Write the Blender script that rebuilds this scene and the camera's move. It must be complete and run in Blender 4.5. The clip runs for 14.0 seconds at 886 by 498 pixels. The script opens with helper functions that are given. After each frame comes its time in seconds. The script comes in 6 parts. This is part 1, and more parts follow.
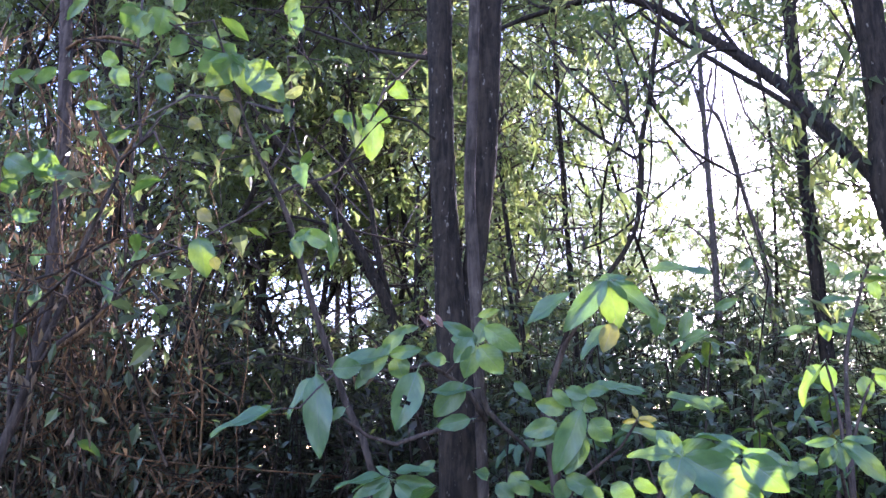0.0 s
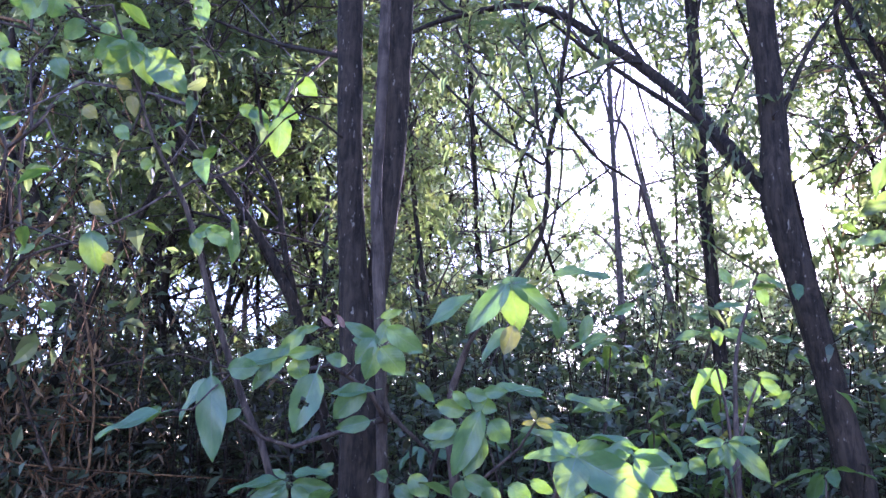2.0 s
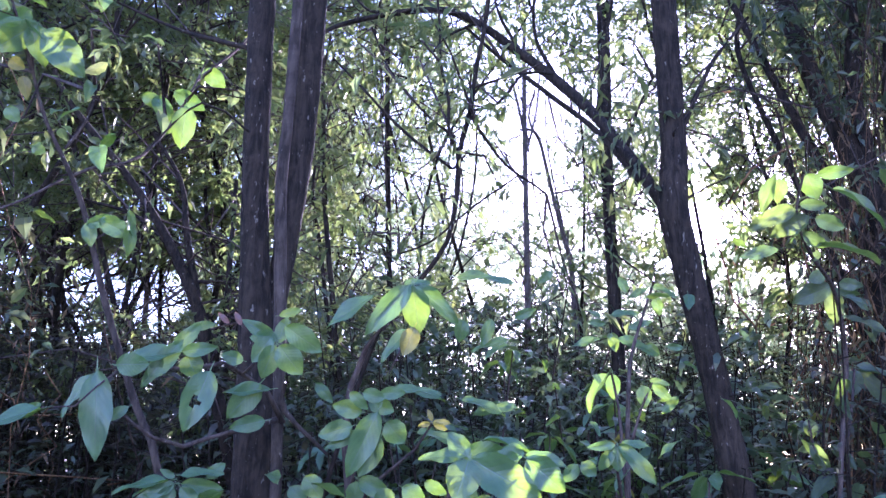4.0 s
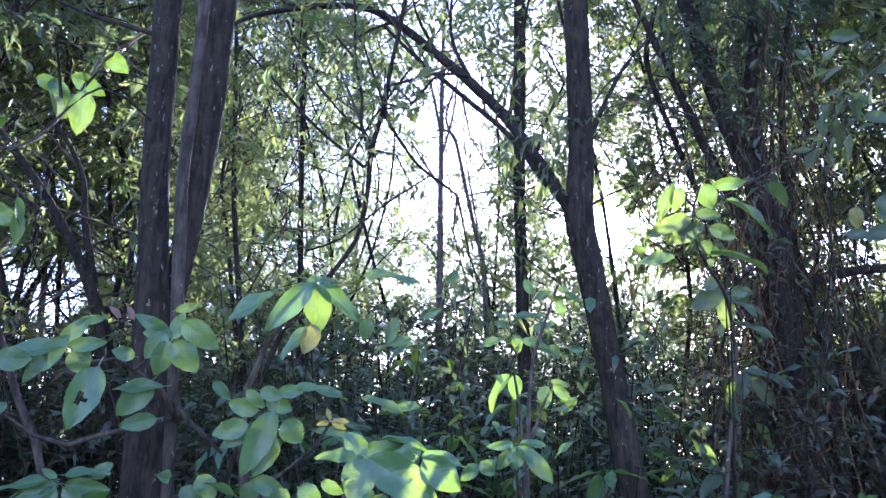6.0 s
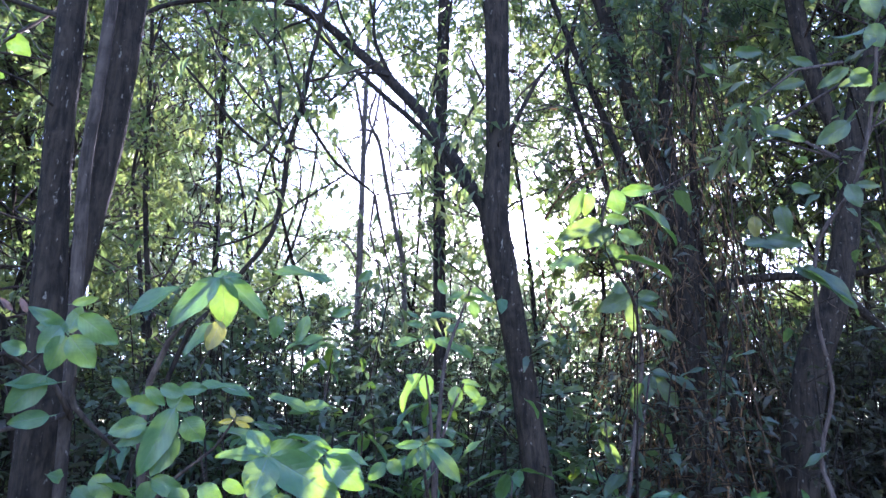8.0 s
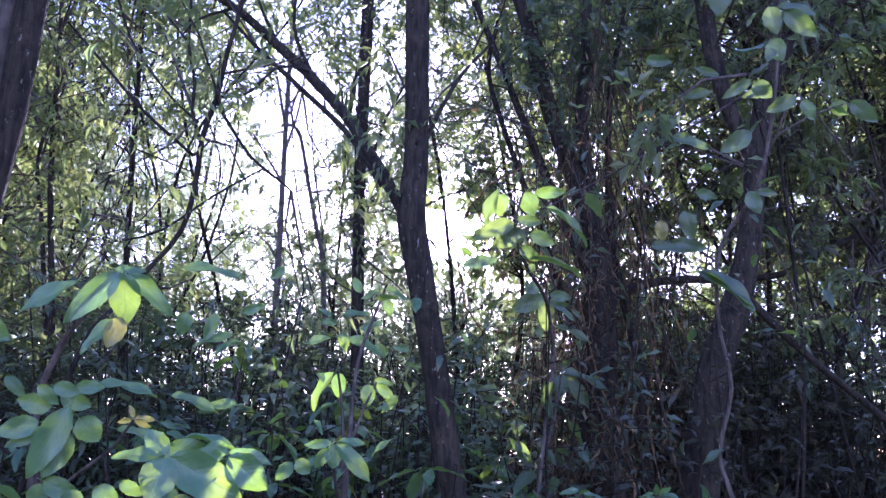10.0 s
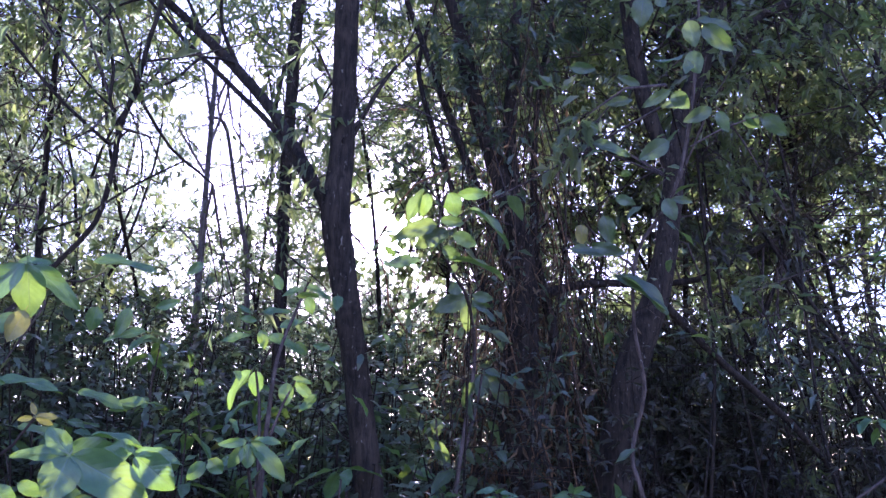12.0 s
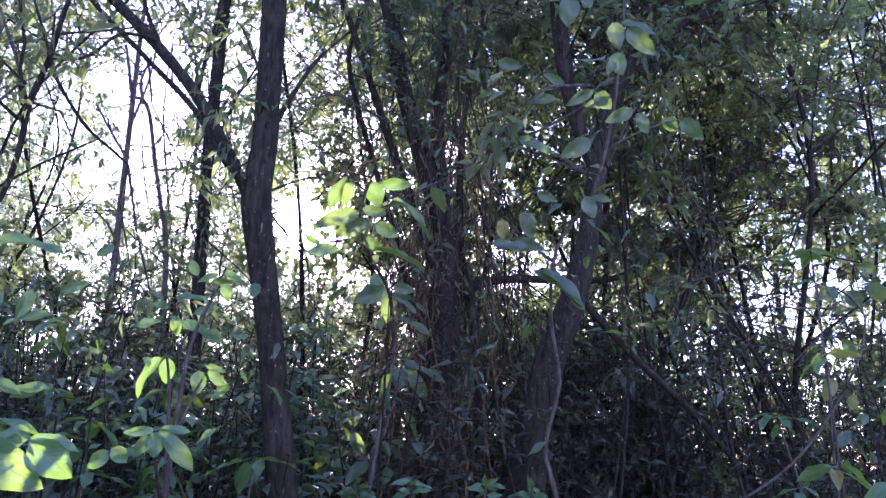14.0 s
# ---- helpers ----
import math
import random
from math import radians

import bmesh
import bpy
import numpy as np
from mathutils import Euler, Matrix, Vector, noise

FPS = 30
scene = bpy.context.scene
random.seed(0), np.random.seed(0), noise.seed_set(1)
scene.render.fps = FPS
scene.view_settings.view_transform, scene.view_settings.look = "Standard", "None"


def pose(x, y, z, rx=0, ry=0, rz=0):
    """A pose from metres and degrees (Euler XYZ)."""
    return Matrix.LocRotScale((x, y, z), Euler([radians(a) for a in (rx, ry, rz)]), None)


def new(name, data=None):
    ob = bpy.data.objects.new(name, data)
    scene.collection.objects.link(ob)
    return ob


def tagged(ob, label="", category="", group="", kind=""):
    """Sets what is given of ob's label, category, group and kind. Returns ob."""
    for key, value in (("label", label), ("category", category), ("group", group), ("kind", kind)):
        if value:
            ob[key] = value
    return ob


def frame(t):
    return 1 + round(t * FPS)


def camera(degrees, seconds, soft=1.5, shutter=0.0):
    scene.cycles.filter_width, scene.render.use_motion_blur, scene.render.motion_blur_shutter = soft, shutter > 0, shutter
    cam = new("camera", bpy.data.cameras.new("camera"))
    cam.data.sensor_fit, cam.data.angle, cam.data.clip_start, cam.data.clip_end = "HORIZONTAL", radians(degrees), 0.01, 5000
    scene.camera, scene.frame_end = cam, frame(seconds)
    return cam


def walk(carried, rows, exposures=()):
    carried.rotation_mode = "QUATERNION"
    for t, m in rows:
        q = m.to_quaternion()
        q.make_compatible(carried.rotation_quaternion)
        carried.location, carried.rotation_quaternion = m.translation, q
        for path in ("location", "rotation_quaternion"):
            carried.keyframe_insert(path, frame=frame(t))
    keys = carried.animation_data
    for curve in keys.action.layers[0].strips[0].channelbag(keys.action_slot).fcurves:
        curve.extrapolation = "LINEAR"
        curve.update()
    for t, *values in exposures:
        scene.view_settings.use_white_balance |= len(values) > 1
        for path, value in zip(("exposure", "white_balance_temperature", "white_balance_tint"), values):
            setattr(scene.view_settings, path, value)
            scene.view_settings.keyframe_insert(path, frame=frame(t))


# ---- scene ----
cam = camera(58.4, 14.0, soft=1.5)
PATH = [
    (0, 0.0000, 0.0000, 1.6000, 4.49, 14.26, 1.15),
    (0.5, 0.0069, -0.0018, 1.5983, 3.06, 14.40, 1.15),
    (1, 0.0127, 0.0064, 1.5982, 1.35, 14.51, 0.92),
    (1.5, 0.0203, 0.0110, 1.5987, -0.29, 14.53, 0.77),
    (2, 0.0263, 0.0138, 1.5987, -1.90, 14.55, 0.82),
    (2.5, 0.0307, 0.0120, 1.6002, -3.46, 14.52, 0.83),
    (3, 0.0388, 0.0094, 1.5989, -5.11, 14.59, 1.01),
    (5.5, 0.0797, 0.0109, 1.5944, -12.91, 14.95, 1.18),
    (6, 0.0886, 0.0059, 1.5969, -14.49, 14.90, 1.22),
    (6.5, 0.0948, 0.0061, 1.5955, -16.11, 14.91, 1.33),
    (7, 0.0996, 0.0045, 1.5949, -17.61, 14.95, 1.33),
    (7.5, 0.1095, 0.0010, 1.5926, -18.90, 15.07, 1.26),
    (8, 0.1208, -0.0021, 1.5898, -20.18, 15.13, 1.08),
    (10.5, 0.1598, -0.0153, 1.5897, -27.14, 15.17, 0.57),
    (11, 0.1645, -0.0148, 1.5900, -28.43, 15.23, 0.56),
    (11.5, 0.1695, -0.0226, 1.5898, -29.75, 15.25, 0.54),
    (12, 0.1755, -0.0248, 1.5874, -31.05, 15.20, 0.56),
    (12.5, 0.1836, -0.0328, 1.5864, -32.42, 15.00, 0.73),
    (13, 0.1901, -0.0266, 1.5832, -33.90, 14.94, 0.85),
    (13.5, 0.1965, -0.0291, 1.5833, -35.07, 14.84, 0.88),
    (14, 0.2021, -0.0304, 1.5805, -36.39, 14.83, 0.99),
]
walk(cam, [(t, pose(x, y, z) @ pose(0, 0, 0, 0, 0, yaw) @ pose(0, 0, 0, 90 + tilt) @ pose(0, 0, 0, 0, 0, roll)) for t, x, y, z, yaw, tilt, roll in PATH],
     [(0, 3.05, 5450, 46), (2, 3.1, 5150, 52), (3, 3.25, 5000, 56), (5.5, 2.7, 5100, 49), (6.5, 3.1, 5050, 37), (8, 3.05, 5100, 37), (10.5, 2.65, 5050, 60), (12.5, 2.45, 5100, 59), (14, 2.75, 5200, 57)])

# ---- light ----
SUN_AZ, SUN_EL = radians(26.3), radians(16.0)
SUN_WAY = Vector((math.sin(SUN_AZ) * math.cos(SUN_EL), math.cos(SUN_AZ) * math.cos(SUN_EL), math.sin(SUN_EL)))


def daylight():
    world = bpy.data.worlds.new("morning_sky")
    scene.world = world
    world.use_nodes = True
    nt = world.node_tree
    nt.nodes.clear()
    out = nt.nodes.new("ShaderNodeOutputWorld")
    sky = nt.nodes.new("ShaderNodeTexSky")
    sky.sky_type, sky.sun_disc = "NISHITA", False
    sky.sun_elevation, sky.sun_rotation = SUN_EL, SUN_AZ
    sky.dust_density, sky.air_density = 0.5, 1.0
    bg = nt.nodes.new("ShaderNodeBackground")
    bg.inputs["Strength"].default_value = 0.12
    nt.links.new(sky.outputs[0], bg.inputs["Color"])
    # the haze round the low sun
    geo = nt.nodes.new("ShaderNodeTexCoord")
    dot = nt.nodes.new("ShaderNodeVectorMath")
    dot.operation = "DOT_PRODUCT"
    dot.inputs[1].default_value = SUN_WAY
    nt.links.new(geo.outputs["Generated"], dot.inputs[0])
    ramp = nt.nodes.new("ShaderNodeMapRange")
    ramp.inputs["From Min"].default_value, ramp.inputs["From Max"].default_value = math.cos(radians(5.5)), 1.0
    nt.links.new(dot.outputs["Value"], ramp.inputs["Value"])
    power = nt.nodes.new("ShaderNodeMath")
    power.operation = "POWER"
    power.inputs[1].default_value = 6.0
    nt.links.new(ramp.outputs[0], power.inputs[0])
    scale = nt.nodes.new("ShaderNodeMath")
    scale.operation = "MULTIPLY"
    scale.inputs[1].default_value = 60.0
    nt.links.new(power.outputs[0], scale.inputs[0])
    glow = nt.nodes.new("ShaderNodeBackground")
    glow.inputs["Color"].default_value = (1.0, 0.93, 0.82, 1)
    nt.links.new(scale.outputs[0], glow.inputs["Strength"])
    add = nt.nodes.new("ShaderNodeAddShader")
    nt.links.new(bg.outputs[0], add.inputs[0])
    nt.links.new(glow.outputs[0], add.inputs[1])
    nt.links.new(add.outputs[0], out.inputs["Surface"])
    lamp = bpy.data.lights.new("sun", "SUN")
    lamp.energy, lamp.angle, lamp.color = 3.7, radians(0.6), (1.0, 0.9, 0.74)
    ob = new("sun", lamp)
    ob.matrix_world = Matrix.Translation((0, 0, 30)) @ SUN_WAY.to_track_quat("Z", "Y").to_matrix().to_4x4()


daylight()


# ---- materials ----
def material(name):
    m = bpy.data.materials.new(name)
    m.use_nodes = True
    nt = m.node_tree
    nt.nodes.clear()
    out = nt.nodes.new("ShaderNodeOutputMaterial")
    bsdf = nt.nodes.new("ShaderNodeBsdfPrincipled")
    nt.links.new(bsdf.outputs[0], out.inputs["Surface"])
    return m, nt, out, bsdf


def node(nt, kind, **values):
    n = nt.nodes.new(kind)
    for key, value in values.items():
        n.inputs[key.replace("_", " ")].default_value = value
    return n


def ramp_node(nt, source, stops):
    n = nt.nodes.new("ShaderNodeValToRGB")
    el = n.color_ramp.elements
    while len(el) < len(stops):
        el.new(0.5)
    for e, (at, colour) in zip(el, stops):
        e.position, e.color = at, (*colour, 1)
    nt.links.new(source, n.inputs["Fac"])
    return n


def bark_material(name, dark, light, lichen, spots=0.62):
    m, nt, out, bsdf = material(name)
    co = nt.nodes.new("ShaderNodeTexCoord")
    stretch = nt.nodes.new("ShaderNodeMapping")
    stretch.inputs["Scale"].default_value = (1, 1, 0.16)
    nt.links.new(co.outputs["Object"], stretch.inputs["Vector"])
    fissure = node(nt, "ShaderNodeTexNoise", Scale=58.0, Detail=9.0, Roughness=0.62, Distortion=0.5)
    nt.links.new(stretch.outputs[0], fissure.inputs["Vector"])
    broad = node(nt, "ShaderNodeTexNoise", Scale=7.0, Detail=4.0)
    nt.links.new(co.outputs["Object"], broad.inputs["Vector"])
    patch = node(nt, "ShaderNodeTexNoise", Scale=70.0, Detail=3.0, Roughness=0.6)
    fleck = nt.nodes.new("ShaderNodeMapping")
    fleck.inputs["Scale"].default_value = (1, 1, 0.4)
    nt.links.new(co.outputs["Object"], fleck.inputs["Vector"])
    nt.links.new(fleck.outputs[0], patch.inputs["Vector"])
    knots = node(nt, "ShaderNodeTexNoise", Scale=17.0, Detail=5.0, Roughness=0.6, Distortion=0.8)
    nt.links.new(co.outputs["Object"], knots.inputs["Vector"])
    height = nt.nodes.new("ShaderNodeMix")
    height.inputs["Factor"].default_value = 0.35
    nt.links.new(fissure.outputs["Fac"], height.inputs["A"])
    nt.links.new(knots.outputs["Fac"], height.inputs["B"])
    base = ramp_node(nt, height.outputs[0], [(0.41, dark), (0.58, light)])
    tone = nt.nodes.new("ShaderNodeMix")
    tone.data_type, tone.blend_type = "RGBA", "MULTIPLY"
    tone.inputs["Factor"].default_value = 0.6
    shade = ramp_node(nt, broad.outputs["Fac"], [(0.3, (0.5, 0.5, 0.5)), (0.7, (1, 1, 1))])
    nt.links.new(base.outputs[0], tone.inputs["A"])
    nt.links.new(shade.outputs[0], tone.inputs["B"])
    where = ramp_node(nt, patch.outputs["Fac"], [(spots, (0, 0, 0)), (spots + 0.06, (0.8, 0.8, 0.8))])
    mix = nt.nodes.new("ShaderNodeMix")
    mix.data_type = "RGBA"
    mix.inputs["B"].default_value = (*lichen, 1)
    nt.links.new(where.outputs[0], mix.inputs["Factor"])
    nt.links.new(tone.outputs["Result"], mix.inputs["A"])
    nt.links.new(mix.outputs["Result"], bsdf.inputs["Base Color"])
    bsdf.inputs["Roughness"].default_value = 0.9
    bsdf.inputs["Specular IOR Level"].default_value = 0.25
    bump = node(nt, "ShaderNodeBump", Strength=0.85, Distance=0.014)
    nt.links.new(height.outputs[0], bump.inputs["Height"])
    nt.links.new(bump.outputs[0], bsdf.inputs["Normal"])
    return m


def leaf_material(name, top, under, glow, share, vein, rough=0.42, veined=True):
    """A leaf blade: glossy skin over a blade that lets light through."""
    m, nt, out, bsdf = material(name)
    if veined:
        rnd = nt.nodes.new("ShaderNodeObjectInfo").outputs["Random"]
    else:
        rnd = nt.nodes.new("ShaderNodeNewGeometry").outputs["Random Per Island"]
    pale_grey = tuple(0.75 * b + 0.25 * g for b, g in zip(under, (0.14, 0.18, 0.15))) if veined else tuple(0.55 * a + 0.45 * b for a, b in zip(top, under))
    base = ramp_node(nt, rnd, [(0.0, top), (0.6, under), (0.78, top), (0.9, pale_grey)])
    colour = base.outputs[0]
    through_leaf = node(nt, "ShaderNodeBsdfTranslucent")
    pale = ramp_node(nt, rnd, [(0.0, glow), (1.0, (glow[0] * 0.65, glow[1] * 0.85, glow[2] * 0.8))])
    lit = pale.outputs[0]
    co = nt.nodes.new("ShaderNodeTexCoord")
    if veined:
        sep = nt.nodes.new("ShaderNodeSeparateXYZ")
        nt.links.new(co.outputs["UV"], sep.inputs[0])
        side = nt.nodes.new("ShaderNodeMath")
        side.operation = "SUBTRACT"
        side.inputs[1].default_value = 0.5
        nt.links.new(sep.outputs["X"], side.inputs[0])
        dist = nt.nodes.new("ShaderNodeMath")
        dist.operation = "ABSOLUTE"
        nt.links.new(side.outputs[0], dist.inputs[0])
        # side veins run forwards from the midrib
        slope = nt.nodes.new("ShaderNodeMath")
        slope.operation = "MULTIPLY_ADD"
        slope.inputs[1].default_value = -0.55
        nt.links.new(dist.outputs[0], slope.inputs[0])
        nt.links.new(sep.outputs["Y"], slope.inputs[2])
        teeth = nt.nodes.new("ShaderNodeMath")
        teeth.operation = "MULTIPLY"
        teeth.inputs[1].default_value = 62.0
        nt.links.new(slope.outputs[0], teeth.inputs[0])
        wave = nt.nodes.new("ShaderNodeMath")
        wave.operation = "SINE"
        nt.links.new(teeth.outputs[0], wave.inputs[0])
        lines = ramp_node(nt, wave.outputs[0], [(0.8, (0, 0, 0)), (0.97, (0.15, 0.15, 0.15))])
        rib = ramp_node(nt, dist.outputs[0], [(0.012, (1, 1, 1)), (0.03, (0, 0, 0))])
        both = nt.nodes.new("ShaderNodeMath")
        both.operation, both.use_clamp = "ADD", True
        nt.links.new(lines.outputs[0], both.inputs[0])
        nt.links.new(rib.outputs[0], both.inputs[1])
        for which in (0, 1):
            mix = nt.nodes.new("ShaderNodeMix")
            mix.data_type = "RGBA"
            mix.inputs["B"].default_value = (*(vein if which == 0 else tuple(0.6 * g for g in glow)), 1)
            nt.links.new(both.outputs[0], mix.inputs["Factor"])
            nt.links.new(colour if which == 0 else lit, mix.inputs["A"])
            if which == 0:
                colour = mix.outputs["Result"]
            else:
                lit = mix.outputs["Result"]
        bulge = nt.nodes.new("ShaderNodeMath")
        bulge.operation = "MULTIPLY_ADD"
        bulge.inputs[1].default_value = 0.18
        nt.links.new(wave.outputs[0], bulge.inputs[0])
        nt.links.new(both.outputs[0], bulge.inputs[2])
        bump = node(nt, "ShaderNodeBump", Strength=0.3, Distance=0.003)
        bump.invert = True
        nt.links.new(bulge.outputs[0], bump.inputs["Height"])
        nt.links.new(bump.outputs[0], bsdf.inputs["Normal"])
    stain = node(nt, "ShaderNodeTexNoise", Scale=4.0 if veined else 3.0, Detail=4.0, Roughness=0.55)
    nt.links.new(co.outputs["Object"], stain.inputs["Vector"])
    blot = ramp_node(nt, stain.outputs["Fac"], [(0.35, (0.8, 0.82, 0.8)), (0.62, (1.05, 1.05, 1.0))])
    for which in (0, 1):
        mul = nt.nodes.new("ShaderNodeMix")
        mul.data_type, mul.blend_type = "RGBA", "MULTIPLY"
        mul.inputs["Factor"].default_value = 1.0
        nt.links.new(colour if which == 0 else lit, mul.inputs["A"])
        nt.links.new(blot.outputs[0], mul.inputs["B"])
        if which == 0:
            colour = mul.outputs["Result"]
        else:
            lit = mul.outputs["Result"]
    nt.links.new(colour, bsdf.inputs["Base Color"])
    nt.links.new(lit, through_leaf.inputs["Color"])
    bsdf.inputs["Roughness"].default_value = rough
    bsdf.inputs["Specular IOR Level"].default_value = 0.55 if veined else 0.6
    join = nt.nodes.new("ShaderNodeMixShader")
    join.inputs[0].default_value = share
    nt.links.new(bsdf.outputs[0], join.inputs[1])
    nt.links.new(through_leaf.outputs[0], join.inputs[2])
    nt.links.new(join.outputs[0], out.inputs["Surface"])
    return m


def ground_material():
    m, nt, out, bsdf = material("leaf_litter_soil")
    co = nt.nodes.new("ShaderNodeTexCoord")
    fine = node(nt, "ShaderNodeTexVoronoi", Scale=22.0)
    nt.links.new(co.outputs["Object"], fine.inputs["Vector"])
    wide = node(nt, "ShaderNodeTexNoise", Scale=0.35, Detail=6.0)
    nt.links.new(co.outputs["Object"], wide.inputs["Vector"])
    litter = ramp_node(nt, fine.outputs["Color"], [(0.2, (0.05, 0.032, 0.02)), (0.6, (0.12, 0.075, 0.04)), (0.9, (0.2, 0.13, 0.07))])
    grass = ramp_node(nt, wide.outputs["Fac"], [(0.4, (0.09, 0.06, 0.035)), (0.6, (0.1, 0.1, 0.085))])
    mix = nt.nodes.new("ShaderNodeMix")
    mix.data_type = "RGBA"
    mix.inputs["Factor"].default_value = 0.45
    nt.links.new(litter.outputs[0], mix.inputs["A"])
    nt.links.new(grass.outputs[0], mix.inputs["B"])
    nt.links.new(mix.outputs["Result"], bsdf.inputs["Base Color"])
    bsdf.inputs["Roughness"].default_value = 0.95
    bump = node(nt, "ShaderNodeBump", Strength=0.8, Distance=0.03)
    nt.links.new(fine.outputs["Distance"], bump.inputs["Height"])
    nt.links.new(bump.outputs[0], bsdf.inputs["Normal"])
    return m


BARK = bark_material("dark_fissured_bark", (0.011, 0.008, 0.005), (0.046, 0.034, 0.022), (0.2, 0.18, 0.14), 0.65)
# bark of the stems before the sky, paled in colour for haze and glare
BARK_GLARE = bark_material("glare_paled_bark", (0.11, 0.09, 0.075), (0.22, 0.185, 0.155), (0.32, 0.29, 0.25))
TWIG = bark_material("brown_twig_bark", (0.05, 0.036, 0.028), (0.13, 0.1, 0.08), (0.25, 0.24, 0.2), 0.68)
TWIG_GREY = bark_material("grey_stem_bark", (0.03, 0.023, 0.017), (0.095, 0.073, 0.055), (0.24, 0.21, 0.18), 0.67)
DRY_DARK = bark_material("dark_creeper_fibre", (0.022, 0.015, 0.009), (0.095, 0.062, 0.036), (0.2, 0.15, 0.1), 0.66)
# dry brown fibre, its light tone raised to stand for sun on the strands
DRY_SUNLIT = bark_material("dry_sunlit_fibre", (0.06, 0.035, 0.016), (0.29, 0.165, 0.07), (0.36, 0.25, 0.16), 0.62)
LEAF = leaf_material("broad_green_leaf", (0.062, 0.135, 0.062), (0.08, 0.155, 0.078), (0.33, 0.5, 0.035), 0.35, (0.13, 0.22, 0.12), 0.3)
# dull grey-green leaf; on the right sapling its darker tone stands for shade
LEAF_GREY_SHADE = leaf_material("grey_green_shade_leaf", (0.045, 0.07, 0.046), (0.06, 0.088, 0.06), (0.32, 0.46, 0.06), 0.34, (0.1, 0.14, 0.1), 0.42)
LEAF_NEW = leaf_material("reddish_young_leaf", (0.16, 0.08, 0.06), (0.2, 0.1, 0.07), (0.4, 0.2, 0.1), 0.35, (0.25, 0.16, 0.12))
LEAF_OLD = leaf_material("yellowing_leaf", (0.16, 0.15, 0.05), (0.22, 0.18, 0.06), (0.5, 0.48, 0.05), 0.42, (0.3, 0.26, 0.12))
FOLIAGE = leaf_material("small_tree_leaves", (0.044, 0.055, 0.032), (0.07, 0.086, 0.05), (0.43, 0.5, 0.13), 0.46, (0, 0, 0), 0.34, False)
# leaves of the far trees, paled in colour to stand for distance haze
FOLIAGE_HAZED = leaf_material("haze_paled_leaves", (0.085, 0.105, 0.065), (0.11, 0.125, 0.085), (0.5, 0.56, 0.29), 0.52, (0, 0, 0), 0.4, False)
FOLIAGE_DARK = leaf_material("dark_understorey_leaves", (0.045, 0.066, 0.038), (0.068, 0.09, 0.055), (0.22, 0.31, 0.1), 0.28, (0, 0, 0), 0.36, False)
# dull grey-brown green, darkened further to carry the deep shade of the thicket
FOLIAGE_DULL_SHADE = leaf_material("dull_shade_toned_leaves", (0.024, 0.025, 0.016), (0.044, 0.041, 0.027), (0.2, 0.2, 0.08), 0.28, (0, 0, 0), 0.52, False)
DEAD_LEAF = leaf_material("dry_brown_leaves", (0.08, 0.055, 0.028), (0.17, 0.115, 0.055), (0.34, 0.2, 0.09), 0.3, (0, 0, 0), 0.7, False)


# ---- builders ----
def thing(name, base, label, category, group=""):
    ob = new(name)
    ob.empty_display_size = 0.1
    ob.location = base
    return tagged(ob, label, category, group)


def under(ob, parent):
    """Make ob, built in world places, a part of parent."""
    ob.parent = parent
    ob.matrix_parent_inverse = Matrix.Translation(-parent.location)
    return ob


def mesh_of(name, verts, loops, sizes, mat, smooth=True):
    """A mesh from arrays: corners, corner numbers face by face, and corners a face."""
    me = bpy.data.meshes.new(name)
    verts, loops, sizes = np.asarray(verts, np.float32), np.asarray(loops, np.int32), np.asarray(sizes, np.int32)
    me.vertices.add(len(verts))
    me.vertices.foreach_set("co", verts.ravel())
    me.loops.add(len(loops))
    me.loops.foreach_set("vertex_index", loops)
    me.polygons.add(len(sizes))
    me.polygons.foreach_set("loop_start", np.concatenate([[0], np.cumsum(sizes)[:-1]]).astype(np.int32))
    me.polygons.foreach_set("use_smooth", np.full(len(sizes), smooth))
    me.update(calc_edges=True)
    me.materials.append(mat)
    return me


def spline(points, step):
    """Places and radii along a smooth curve through the points (x, y, z, radius)."""
    p = np.asarray(points, float)
    p = np.vstack([2 * p[0] - p[1], p, 2 * p[-1] - p[-2]])
    out = []
    for i in range(1, len(p) - 2):
        n = max(1, int(np.linalg.norm(p[i + 1, :3] - p[i, :3]) / step))
        s = (np.arange(n) / n)[:, None]
        out.append(0.5 * (2 * p[i] + (p[i + 1] - p[i - 1]) * s + (2 * p[i - 1] - 5 * p[i] + 4 * p[i + 1] - p[i + 2]) * s**2
                          + (3 * p[i] - p[i - 1] - 3 * p[i + 1] + p[i + 2]) * s**3))
    return np.vstack(out + [p[-2:-1]])


